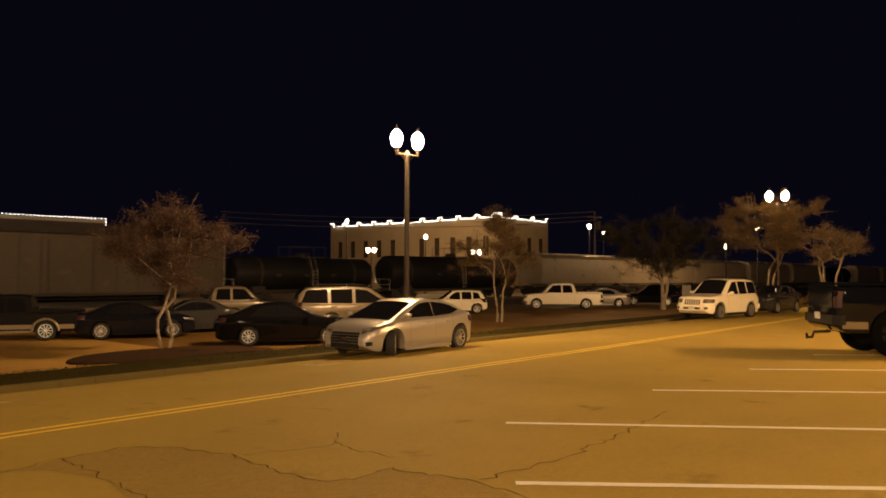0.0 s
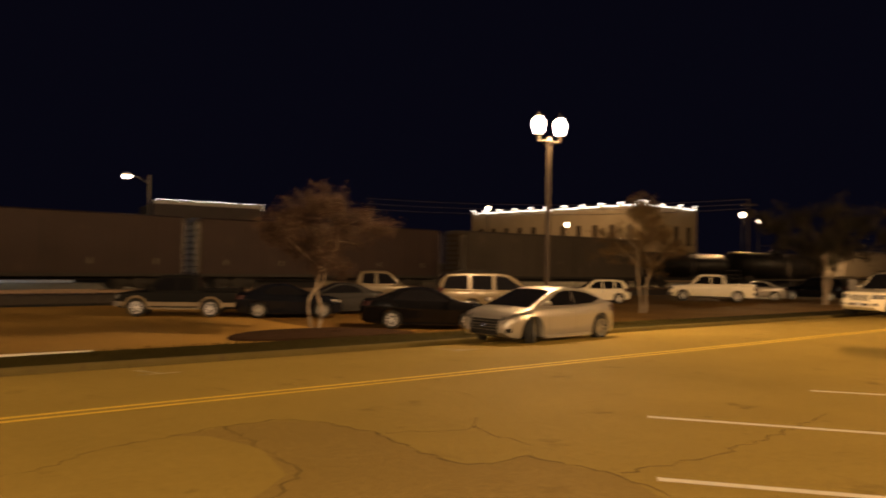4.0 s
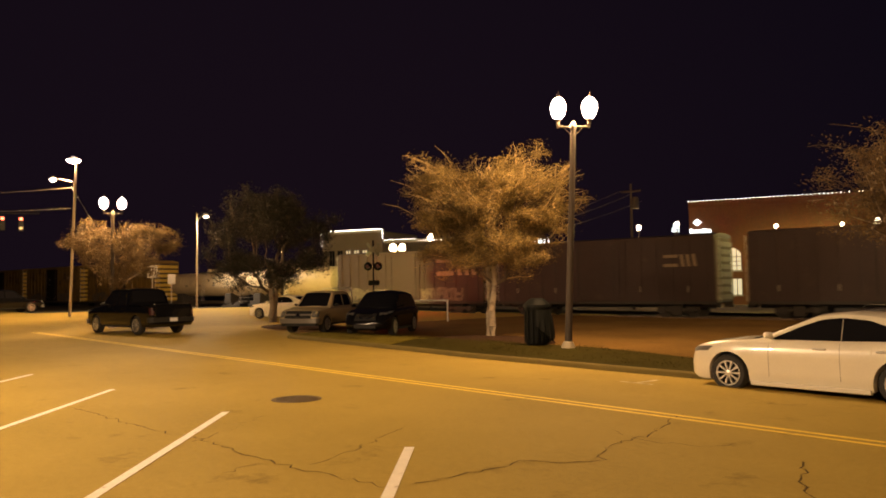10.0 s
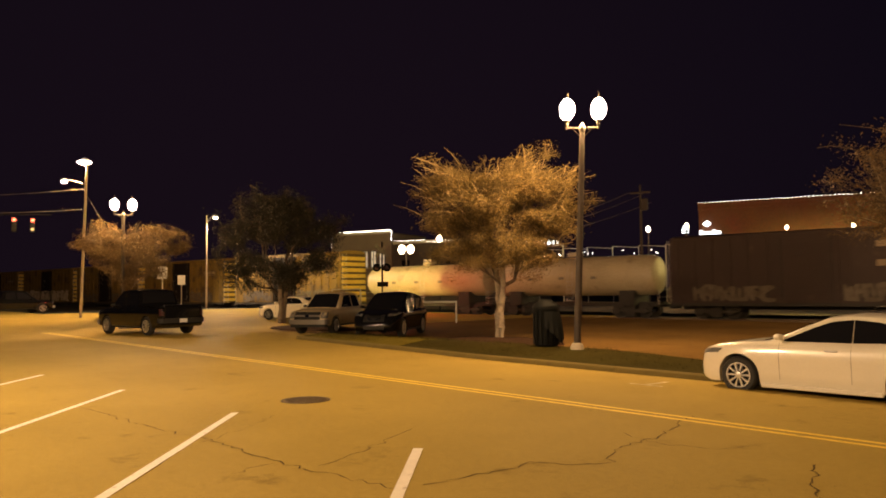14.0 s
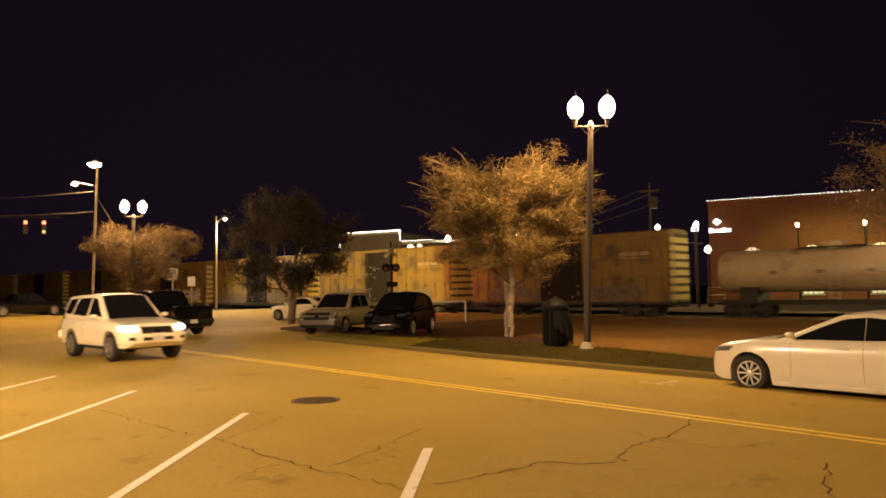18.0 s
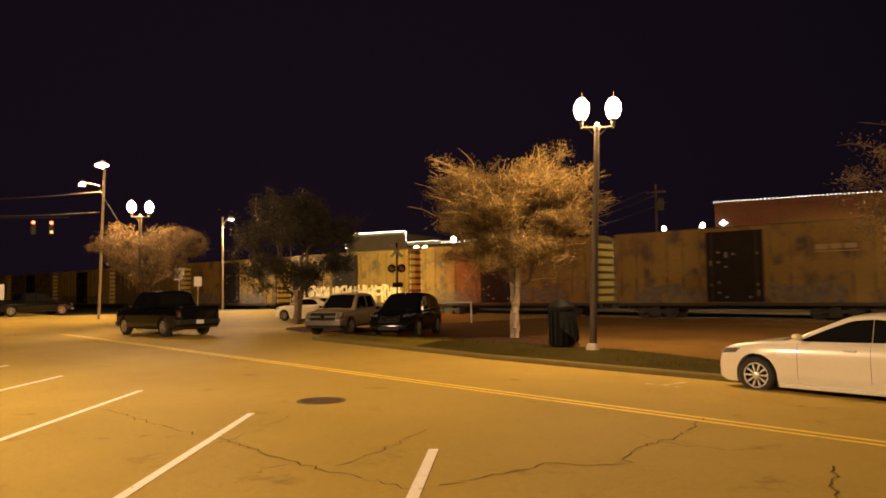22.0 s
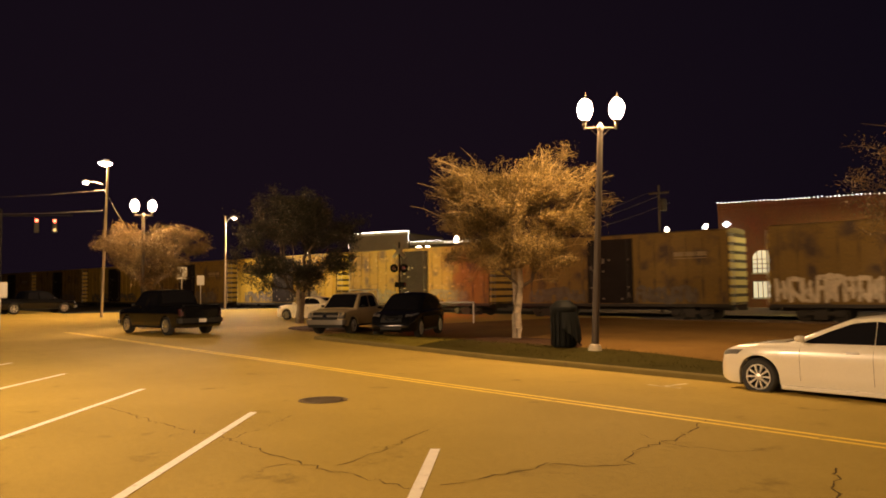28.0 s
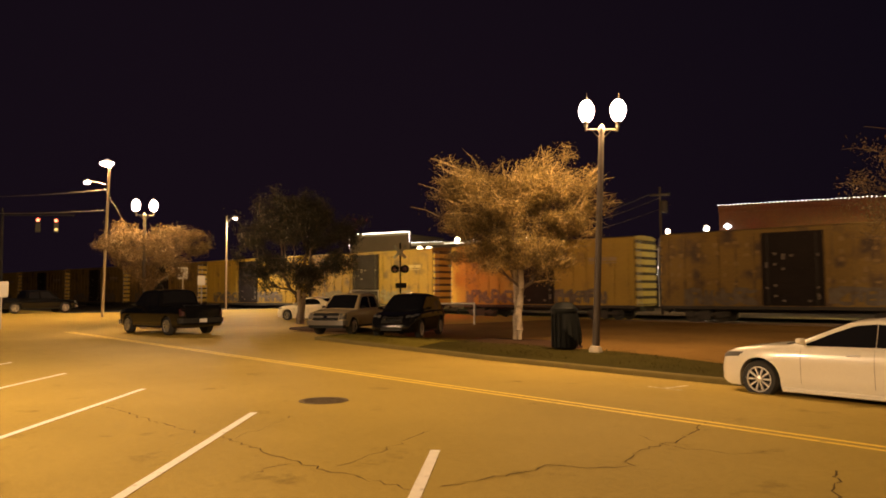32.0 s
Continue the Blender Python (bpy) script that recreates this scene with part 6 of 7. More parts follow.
tree("tree", "lamplit tree under the twin lamp by the side street", *polar(71.5, 42.5), 2, 1.8, 2.3, 5.35, 2.9, 46000, LEAF_DULL, 15, clumps=30, size=0.055, shape="umbrella", spread=0.13, layer=0.45, shoots=200)
tree("tree", "slender tree with thin crown in the lot", *polar(-54.3, 39.6), 2, 2.0, 2.4, 5.6, 2.3, 26000, LEAF_DULL, 21, clumps=18, size=0.045, shape="round", pale=True, slim=0.55, crook=0.12)
tree("tree", "wide dark tree in the far part of the lot", *polar(-66.4, 58), 2, 2.2, 2.9, 7.2, 4.9, 48000, LEAF_GREEN, 25, clumps=30, size=0.065, shape="flat", spread=0.2)
tree("tree", "flat-topped tree lit by the twin street lamp", *polar(-73.6, 44), 2, 2.2, 3.3, 6.1, 2.75, 26000, LEAF_DULL, 31, clumps=22, size=0.05, shape="umbrella", spread=0.13, layer=0.4, shoots=160, slim=0.6)
tree("tree", "small flat-topped tree with forked pale stems", *polar(-77.3, 46), 3, 2.2, 2.8, 4.5, 2.2, 9000, LEAF_DULL, 36, clumps=14, size=0.05, shape="umbrella", opening=0.22, pale=True, layer=0.4, slim=0.8)

# mulch islands round the trees
for x, y, rx, ry in ((-17.4, 17.6, 2.6, 1.7), (-3.3, 17.6, 2.6, 1.5), (11.9, 20.3, 3.1, 2.4), (-30.5, 18.6, 3.0, 1.6)):
    r = random.Random(int(x * 10))
    bm = bmesh.new()
    rings = []
    for f, h in ((1.0, -0.06), (0.96, 0.05), (0.6, 0.12), (0.0, 0.15)):
        rings.append([bm.verts.new((x + math.cos(a) * rx * f, y + math.sin(a) * ry * f, ground_z(x + math.cos(a) * rx * f, y + math.sin(a) * ry * f) + h + r.uniform(-0.01, 0.01))) for a in [2 * math.pi * k / 28 for k in range(28)]])
    for a, b in zip(rings, rings[1:]):
        for k in range(28):
            bm.faces.new((a[k], a[(k + 1) % 28], b[(k + 1) % 28], b[k]))
    bmesh.ops.remove_doubles(bm, verts=bm.verts, dist=0.0005)
    tagged(new("mulch_bed", mesh_of("mulch_bed", bm, MULCH, True)), "dark mulch bed round a tree", "planting bed", kind="structure")


# ---- street lamps ----
def twin_lamp(x, y, height, turn, watts, colour=WARM, mat_globe=None, lean=0.0, label="tall street lamp with two lit acorn globes"):
    z = ground_z(x, y)
    m = pose(x, y, z, 0, 0, turn) @ pose(0, 0, 0, 0, lean, 0)
    t = thing("street_lamp", label, "street lamp", m, "twin street lamps")
    h = height
    bm = bmesh.new()
    lathe(bm, [(0.19, -0.1), (0.18, 0.17), (0.14, 0.27), (0.10, 0.29)], 14)
    part("base", bm, FOOTING, t, "pale concrete footing", smooth=True)
    bm = bmesh.new()
    tube(bm, [(0, 0, 0.2), (0, 0, h - 0.62)], [0.10, 0.07], 12)
    part("post", bm, POLE_PAINT, t, smooth=True)
    bm = bmesh.new()
    tube(bm, [(-0.45, 0, h - 0.66), (0.45, 0, h - 0.66)], 0.028, 8)
    lathe(bm, [(0.095, h - 0.74), (0.10, h - 0.66), (0.06, h - 0.56), (0.02, h - 0.5)], 10)
    for sx in (-0.42, 0.42):
        lathe(bm, [(0.03, -0.70), (0.035, -0.62), (0.055, -0.58), (0.05, -0.52), (0.085, -0.46), (0.09, -0.43)], 10, "z", (sx, 0, h))
        tube(bm, [(sx * 0.2, 0, h - 0.86), (sx * 0.6, 0, h - 0.68)], 0.016, 6)
    part("crossarm", bm, POLE_PAINT, t)
    for sx in (-1, 1):
        bm = bmesh.new()
        lathe(bm, [(0.07, -0.30), (0.17, -0.18), (0.215, 0.0), (0.19, 0.16), (0.11, 0.27), (0.05, 0.31)], 16, "z", (sx * 0.42, 0, h - 0.16))
        g = part("globe", bm, mat_globe or GLOBE, t, "lit frosted acorn globe", smooth=True, sharp=2)
        g.visible_shadow = False
        bm = bmesh.new()
        tube(bm, [(sx * 0.42, 0, h + 0.14), (sx * 0.42, 0, h + 0.32)], [0.03, 0.008], 6)
        part("finial", bm, POLE_PAINT, g)
    if watts:
        for sx in (-0.42, 0.42):
            p = m @ Vector((sx, 0, h - 0.16))
            lamp(*p, watts / 2, colour, 0.2)
    return t


twin_lamp(-12.7, 15.9, 6.75, 35, 4600, lean=2.6)
twin_lamp(18.35, 17.0, 6.9, -15, 4600)
twin_lamp(*polar(71.95, 41), 6.42, 72, 3500)
twin_lamp(*polar(-74.2, 47), 6.75, -74, 2300)
# unseen twin lamps, added behind the parking bays to light the near street
twin_lamp(-15.2, -5.5, 6.75, 0, 12000, colour=(1.0, 0.635, 0.34))
twin_lamp(5.0, -7.5, 6.75, 0, 3900, colour=(1.0, 0.56, 0.225))
twin_lamp(25.0, -3.5, 6.75, 0, 9300, colour=(1.0, 0.545, 0.215))


def cobra_lamp(x, y, height, az, watts, colour=SODIUM, wood=True, reach=1.6, glow_mat=None, lean=0.0, size=0.22, post=None, throw=None):
    z = ground_z(x, y)
    t = thing("utility_pole" if wood else "street_lamp", "weathered wooden pole with a lit street light" if wood else "steel pole with a lit street light", "street lamp", pose(x, y, z, 0, 0, az))
    bm = bmesh.new()
    tube(bm, [(0, 0, -0.2), (lean * 0.5, 0, height * 0.5), (lean, 0, height)], [0.10, 0.085, 0.07] if wood else [0.12, 0.1, 0.07], 10)
    part("post", bm, post or (WOOD_POLE if wood else STEEL), t, smooth=True)
    bm = bmesh.new()
    tube(bm, [(lean, 0, height - 0.7), (lean + reach * 0.5, 0, height - 0.25), (lean + reach, 0, height - 0.1)], 0.035, 7)
    part("arm", bm, post or STEEL, t)
    bm = bmesh.new()
    lathe(bm, [(0.05, 0.22), (0.2, 0.14), (0.25, 0.0), (0.24, -0.05)], 14, "z", (lean + reach, 0, height - 0.12))
    hd = part("lamp_head", bm, STEEL, t, smooth=True)
    bm = bmesh.new()
    lathe(bm, [(size, -0.05), (size * 0.9, -0.15), (size * 0.5, -0.24), (0.02, -0.27)], 14, "z", (lean + reach, 0, height - 0.12))
    gl = part("lens", bm, glow_mat or GLOBE, hd, "glowing lens", smooth=True)
    gl.visible_shadow = False
    if watts:
        p = pose(x, y, z, 0, 0, az) @ Vector((lean + reach, 0, height - 0.5))
        lamp(*p, watts, colour, 0.2, *((150, throw) if throw else ()))
    return t


cobra_lamp(*polar(74.6, 56.0), 10.75, 200, 10500, WARM, lean=-0.5, reach=0.3, size=0.45)
cobra_lamp(*polar(66.3, 74.0), 8.75, 66, 11500, (1.0, 0.74, 0.48), reach=0.75, size=0.3, throw=(*polar(66.5, 68.0), 0.0))
cobra_lamp(*polar(-17.6, 60.0), 8.5, 171, 700, WARM, size=0.3, post=DARK_TRIM)
cobra_lamp(*polar(11.7, 41.4), 9.9, 190, 900, WARM, size=0.3, post=DARK_TRIM)


# ---- buildings behind the railway ----
BRICK = brick("orange_red_brick", (0.20, 0.07, 0.022), (0.155, 0.055, 0.018), (0.12, 0.068, 0.034), 4.5)
CREAM = mat("cream_stucco", (0.37, 0.29, 0.18), 0.85, vary=0.15, scale=0.6, bump=0.2, fine=25)
BROWN_WALL = mat("grey_brown_stucco", (0.17, 0.135, 0.10), 0.85, vary=0.2, scale=0.6, fine=25)
DARK_WALL = mat("dark_brick_wall", (0.07, 0.055, 0.045), 0.85, vary=0.25, scale=0.7, fine=20)
PALE_WALL = mat("white_shop_front", (0.50, 0.50, 0.49), 0.7, vary=0.1, scale=0.8)
TRIM = mat("pale_stone_trim", (0.42, 0.38, 0.30), 0.8, vary=0.12)
WINDOW_DULL = mat("dusty_window_glass", (0.065, 0.05, 0.035), 0.25, vary=0.4, scale=1.5)
WINDOW_LIT = glow("lit_window_glass", (1.0, 0.93, 0.72), 0.42)
WINDOW_PALE = glow("pale_lit_window_glass", (1.0, 0.88, 0.62), 0.35)
WINDOW_WARM = glow("dim_lit_window_glass", (1.0, 0.75, 0.35), 0.5)
SIGN_WHITE = glow("white_sign_face", (0.86, 0.95, 1.0), 3.0)
NEON = glow("white_roofline_tube", (1.0, 0.90, 0.78), 4.0)


def facade(name, label, u0, u1, z1, at, wall, depth=9.0, parapet=0.35, trim=None):
    """A block whose front lies in the plane y = 0 of its own space, x along the street."""
    b = thing(name, label, "building", at)
    part("wall", boxed(u0, u1, 0, depth, -0.4, z1), wall, b)
    part("parapet", boxed(u0 - 0.06, u1 + 0.06, -0.08, 0.28, z1, z1 + parapet), trim or TRIM, b)
    part("roof", boxed(u0 + 0.1, u1 - 0.1, 0.28, depth - 0.05, z1, z1 + 0.12), DARK_WALL, b)
    return b


def window(b, u, z0, z1, w, glass, arched=False, bars=(3, 4)):
    bm = bmesh.new()
    h = w / 2
    top = [(u + h * math.cos(a), z1 - h + h * math.sin(a)) for a in [math.pi * i / 10 for i in range(11)]] if arched else [(u + h, z1), (u - h, z1)]
    ring = [(u - h, z0), (u + h, z0)] + top
    vs = [bm.verts.new((x, -0.03, z)) for x, z in ring]
    bm.faces.new(vs)
    bmesh.ops.recalc_face_normals(bm, faces=bm.faces)
    win = part("window", bm, glass, b, "lit window" if glass in (WINDOW_LIT, WINDOW_WARM, WINDOW_PALE) else "dark window")
    nx, nz = bars
    for i in range(nx + 1):
        x = u - h + w * i / nx
        zt = (z1 - h + math.sqrt(max(0, h * h - (x - u) ** 2))) if arched else z1
        part("glazing_bar", boxed(x - 0.035, x + 0.035, -0.09, -0.031, z0, max(z0 + 0.1, zt)), DARK_WALL, win)
    for i in range(nz):
        z = z0 + (z1 - (h if arched else 0) - z0) * i / max(1, nz - 1)
        part("glazing_bar", boxed(u - h, u + h, -0.085, -0.032, z - 0.03, z + 0.03), DARK_WALL, win)
    part("sill", boxed(u - h - 0.1, u + h + 0.1, -0.16, 0, z0 - 0.12, z0 - 0.02), TRIM, win)
    return win


bulb_mesh = None


def bulbs(b, pts, size=0.042):
    """Round bulbs of a light string, each one a part."""
    global bulb_mesh
    if bulb_mesh is None:
        bm = bmesh.new()
        bmesh.ops.create_icosphere(bm, subdivisions=1, radius=1.0)
        bulb_mesh = mesh_of("bulb", bm, BULB, True, 3)
    for p in pts:
        part("bulb", bulb_mesh, None, b, at=pose(*p) @ Matrix.Diagonal((size, size, size, 1)))


ROW = pose(*polar(22.1, 78), 0, 0, 0, 22.1)   # the street front behind the tracks
bank = facade("bank_building", "orange brick building with a bulb-lit roofline", -10.3, 10.4, 9.75, ROW, BRICK, parapet=0.3, trim=BRICK)
bulbs(bank, [(u, -0.12, 10.1) for u in steps(-10.3, 10.4, 58)] + [(10.45, -0.12, z) for z in steps(6.2, 9.7, 6)])
for u in (-6.4, -1.2, 4.4):
    window(bank, u, 3.1, 5.3, 1.75, WINDOW_LIT, True, (4, 4))
    window(bank, u, 0.7, 2.3, 1.75, WINDOW_LIT, False, (4, 2))
part("cornice", boxed(-10.35, 10.45, -0.14, 0, 9.35, 9.6), BRICK, bank)
annex = facade("bank_annex", "low brick wing beside the bank", 10.7, 17.6, 5.45, ROW, BRICK, depth=8)
bulbs(annex, [(u, -0.12, 5.75) for u in steps(10.9, 17.5, 20)])
window(annex, 13.0, 0.9, 2.6, 1.5, WINDOW_WARM)
sign = thing("illuminated_sign", "cool white illuminated sign with plain diamond and bar", "sign", ROW @ pose(-9.5, -0.25, 7.0))
bm = bmesh.new()
vs = [bm.verts.new((x, 0, z)) for x, z in ((-0.42, 0.95), (0, 0.62), (0.42, 0.95), (0, 1.28))]
bm.faces.new(vs)
bmesh.ops.solidify(bm, geom=bm.faces[:], thickness=0.12)
part("diamond", bm, SIGN_WHITE, sign, "lit white diamond")
x = -0.75
for w in (0.32, 0.22, 0.26, 0.24, 0.2, 0.34, 0.26, 0.24):
    part("letter_bar", boxed(x, x + w - 0.05, -0.05, 0.08, -0.1, 0.2 if w < 0.3 else 0.32), SIGN_WHITE, sign)
    x += w
part("bracket", boxed(-0.8, 1.5, 0.08, 0.25, -0.15, 0.0), DARK_WALL, sign)
sign2 = thing("illuminated_sign", "small white lit sign board of two plain bars", "sign", ROW @ pose(-11.6, -0.6, 0))
part("post", boxed(-0.06, 0.06, 0, 0.12, 0, 7.0), DARK_WALL, sign2)
part("upper_bar", boxed(-0.3, 0.4, -0.05, 0.1, 7.35, 7.48), SIGN_WHITE, sign2)
part("lower_bar", boxed(-0.3, 0.4, -0.05, 0.1, 7.1, 7.2), SIGN_WHITE, sign2)
part("roundel", boxed(-0.15, 0.15, -0.05, 0.1, 7.58, 7.85, 0.02), SIGN_WHITE, sign2)

hall = facade("shop_building", "cream building with white light strings on its stepped parapet", -54.8, -46.0, 8.7, ROW, BROWN_WALL, parapet=0.35)
part("light_tube", boxed(-52.8, -46.1, -0.14, -0.06, 9.0, 9.12), NEON, hall, "bright white light tube")
bulbs(hall, [(-54.8, -0.12, z) for z in steps(7.3, 9.1, 5)] + [(u, -0.12, 9.1) for u in (-54.4, -53.9, -53.4)] + [(-45.95, -0.12, z) for z in steps(7.9, 9.0, 4)], 0.06)
for u in (-53.3, -52.1, -50.9, -49.7, -48.5, -47.3):
    window(hall, u, 4.6, 6.6, 0.75, WINDOW_PALE if u > -51 else GLASS, False, (2, 3))
shop = facade("shop_building", "low dark shop row with light strings", -45.7, -28.8, 7.3, ROW, DARK_WALL)
bulbs(shop, [(u, -0.12, 7.7) for u in steps(-45.6, -41.5, 16)] + [(u, -0.12, 7.45) for u in steps(-41, -38, 9)] + [(u + 0.3 * math.sin(u * 5), -0.12, 7.5 + 0.25 * math.sin(u * 3)) for u in steps(-37.5, -29, 13)])
for u in (-44, -41, -38, -35, -32):
    window(shop, u, 3.6, 5.4, 1.2, WINDOW_WARM if u in (-41, -32) else GLASS, False, (2, 2))

# corner building with a battlemented, tube-lit parapet
castle = thing("corner_building", "cream corner building with battlements outlined by white tubes", "building", pose(93.2, 67.3, -0.4))
part("wall", boxed(0, 14.5, 0, 38.4, -0.4, 11.3), CREAM, castle)
part("roof", boxed(0.3, 14.2, 0.3, 38.1, 11.3, 11.4), DARK_WALL, castle)


def tube_run(b, pts, at):
    bm = bmesh.new()
    for a, c in zip(pts, pts[1:]):
        tube(bm, [at(*a), at(*c)], 0.075, 5)
    return part("light_tube", bm, NEON, b, "white light tube along the parapet")


def battlements(length, n, at, b, box_at):
    pts = [(0, 12.05), (0.9, 12.05), (0.9, 11.45)]
    part("merlon", box_at(0, 0.9, 11.3, 12.0), CREAM, b)
    for i in range(1, n):
        c = length * i / n
        pts += [(c - 0.42, 11.45 + 0.08 * math.sin(i)), (c - 0.42, 11.95), (c + 0.42, 11.95), (c + 0.42, 11.45)]
        part("merlon", box_at(c - 0.42, c + 0.42, 11.3, 11.9), CREAM, b)
    pts += [(length - 0.9, 11.45), (length - 0.9, 12.05), (length, 12.05)]
    part("merlon", box_at(length - 0.9, length, 11.3, 12.0), CREAM, b)
    tube_run(b, pts, at)


battlements(38.4, 10, lambda s, z: (-0.14, s, z), castle, lambda s0, s1, z0, z1: boxed(0, 0.35, s0, s1, z0, z1))
battlements(14.5, 3, lambda s, z: (s, -0.14, z), castle, lambda s0, s1, z0, z1: boxed(s0, s1, 0, 0.35, z0, z1))
for i in range(11):
    y = 2.2 + i * 3.35
    part("window", boxed(-0.05, 0.02, y - 0.5, y + 0.5, 5.6, 8.6), WINDOW_DULL, castle, "tall dark window")
    if i in (1, 3, 5, 7):
        part("shop_window", boxed(-0.05, 0.02, y - 1.0, y + 1.0, 1.2, 3.6), WINDOW_WARM, castle, "dim lit shop window")
for i in range(4):
    x = 2 + i * 3.4
    part("window", boxed(x - 0.5, x + 0.5, -0.05, 0.02, 5.6, 8.6), WINDOW_DULL, castle, "tall dark window")

NORTH = pose(*polar(-8.3, 80), 0, 0, 0, -8.3)
store = facade("store_building", "dark flat-roofed store with a row of roofline bulbs", 13.6, 24.8, 7.2, NORTH, DARK_WALL)
bulbs(store, [(u, -0.12, 7.65) for u in steps(13.8, 24.8, 32)] + [(24.85, -0.12, z) for z in (7.0, 7.3)])
kiosk = facade("shop_building", "low white shop front lit by cool lamps", -24, 6, 3.3, NORTH @ pose(0, -6, -0.4), PALE_WALL, depth=5)
for u in (-20, -14, -8, -2, 3.5):
    window(kiosk, u, 0.6, 2.5, 1.8, GLASS, False, (2, 2))
part("awning", boxed(-24, 6, -1.1, 0, 2.75, 2.9), DARK_WALL, kiosk)


# ---- lamps along the far street ----
def far_lamp(az, el, d, watts=0, glow_mat=None, colour=WARM, twin=False, size=0.2, post=None, throw=None):
    x, y = polar(az, d)
    z = EYE + d * math.tan(radians(el))
    t = thing("street_lamp", "distant lit street lamp on a dark pole", "street lamp", pose(x, y, ground_z(x, y) - 0.1, 0, 0, az))
    h = z - ground_z(x, y) + 0.1
    bm = bmesh.new()
    tube(bm, [(0, 0, 0), (0, 0, h - 0.2)], [0.1, 0.06], 8)
    part("post", bm, post or POLE_PAINT, t)
    for s in ((-0.42, 0.42) if twin else (0.0,)):
        bm = bmesh.new()
        lathe(bm, [(size * 0.4, -size * 1.2), (size, -size * 0.3), (size * 0.9, size * 0.6), (size * 0.3, size * 1.2)], 12, "z", (s, 0, h))
        g = part("globe", bm, glow_mat or GLOBE_DIM, t, "lit lamp globe", smooth=True, sharp=3)
        g.visible_shadow = False
    if twin:
        part("crossarm", boxed(-0.45, 0.45, -0.03, 0.03, h - 0.35, h - 0.28), POLE_PAINT, t)
    if watts:
        lamp(x, y, z, watts, colour, 0.25, *((throw[0], throw[1:]) if throw else ()))
    return t


far_lamp(33.2, 4.29, 66, 400)
far_lamp(30.48, 4.43, 66, 200)
far_lamp(29.75, 2.56, 70, 400, size=0.26)
far_lamp(48.95, 3.92, 72, 0, size=0.26)
far_lamp(51.49, 3.14, 70, 600, twin=True, size=0.34)
# added lamp, hidden behind the leafy tree, to brighten the cars at the crossing
far_lamp(60.2, 3.0, 50, 0, size=0.1)
lx, ly = polar(60.2, 50)
lamp(lx, ly, 4.2, 11500, (1.0, 0.80, 0.21), 0.25, spot=80, aim=(*polar(55.0, 59), 2.2))   # spot cone aimed at the train cars only
far_lamp(17.6, 4.0, 64, 6900, colour=(1.0, 0.72, 0.2), size=0.3, throw=(64, *polar(31.0, 47.0), 3.2))
far_lamp(23.81, 4.04, 71, 1100, colour=(1.0, 0.86, 0.25), size=0.16, post=DARK_TRIM, throw=(120, *polar(23.0, 77.0), 2.0))
far_lamp(19.72, 3.97, 71, 2000, colour=(1.0, 0.86, 0.25), size=0.16, post=DARK_TRIM, throw=(120, *polar(19.5, 77.0), 2.0))
far_lamp(-42.61, 4.25, 108, 2900, size=0.28)
far_lamp(-48.63, 3.08, 104, 3000, size=0.28)
far_lamp(-44.47, 2.06, 106, 0, twin=True, size=0.3)
far_lamp(-52.54, 1.91, 106, 0, twin=True, size=0.28)
far_lamp(-61.11, 3.86, 92, 5000, size=0.25, post=DARK_TRIM)
far_lamp(-62.15, 3.38, 110, 0, size=0.2, post=DARK_TRIM)
# lamp added for the far hopper cars, none seen there; only its globe glows
far_lamp(-66.6, 1.3, 165, 0, size=0.15)
far_lamp(-72.88, 3.5, 90, 0, size=0.2, post=DARK_TRIM)
far_lamp(-70.77, 2.28, 90, 1800, size=0.2, post=DARK_TRIM)
# two unseen cool lamps, added to brighten the white shop front and its pavement
far_lamp(-3.5, 2.2, 64, 850, glow_mat=COOL_GLOW, colour=COOL, size=0.22)
far_lamp(7.0, 2.2, 64, 600, glow_mat=COOL_GLOW, colour=COOL, size=0.22)


# ---- level crossing, signs, wires, bin ----
SIGNAL_BLACK = mat("matt_black_signal_paint", (0.005, 0.005, 0.005), 0.95, vary=0.1, spec=0.02)


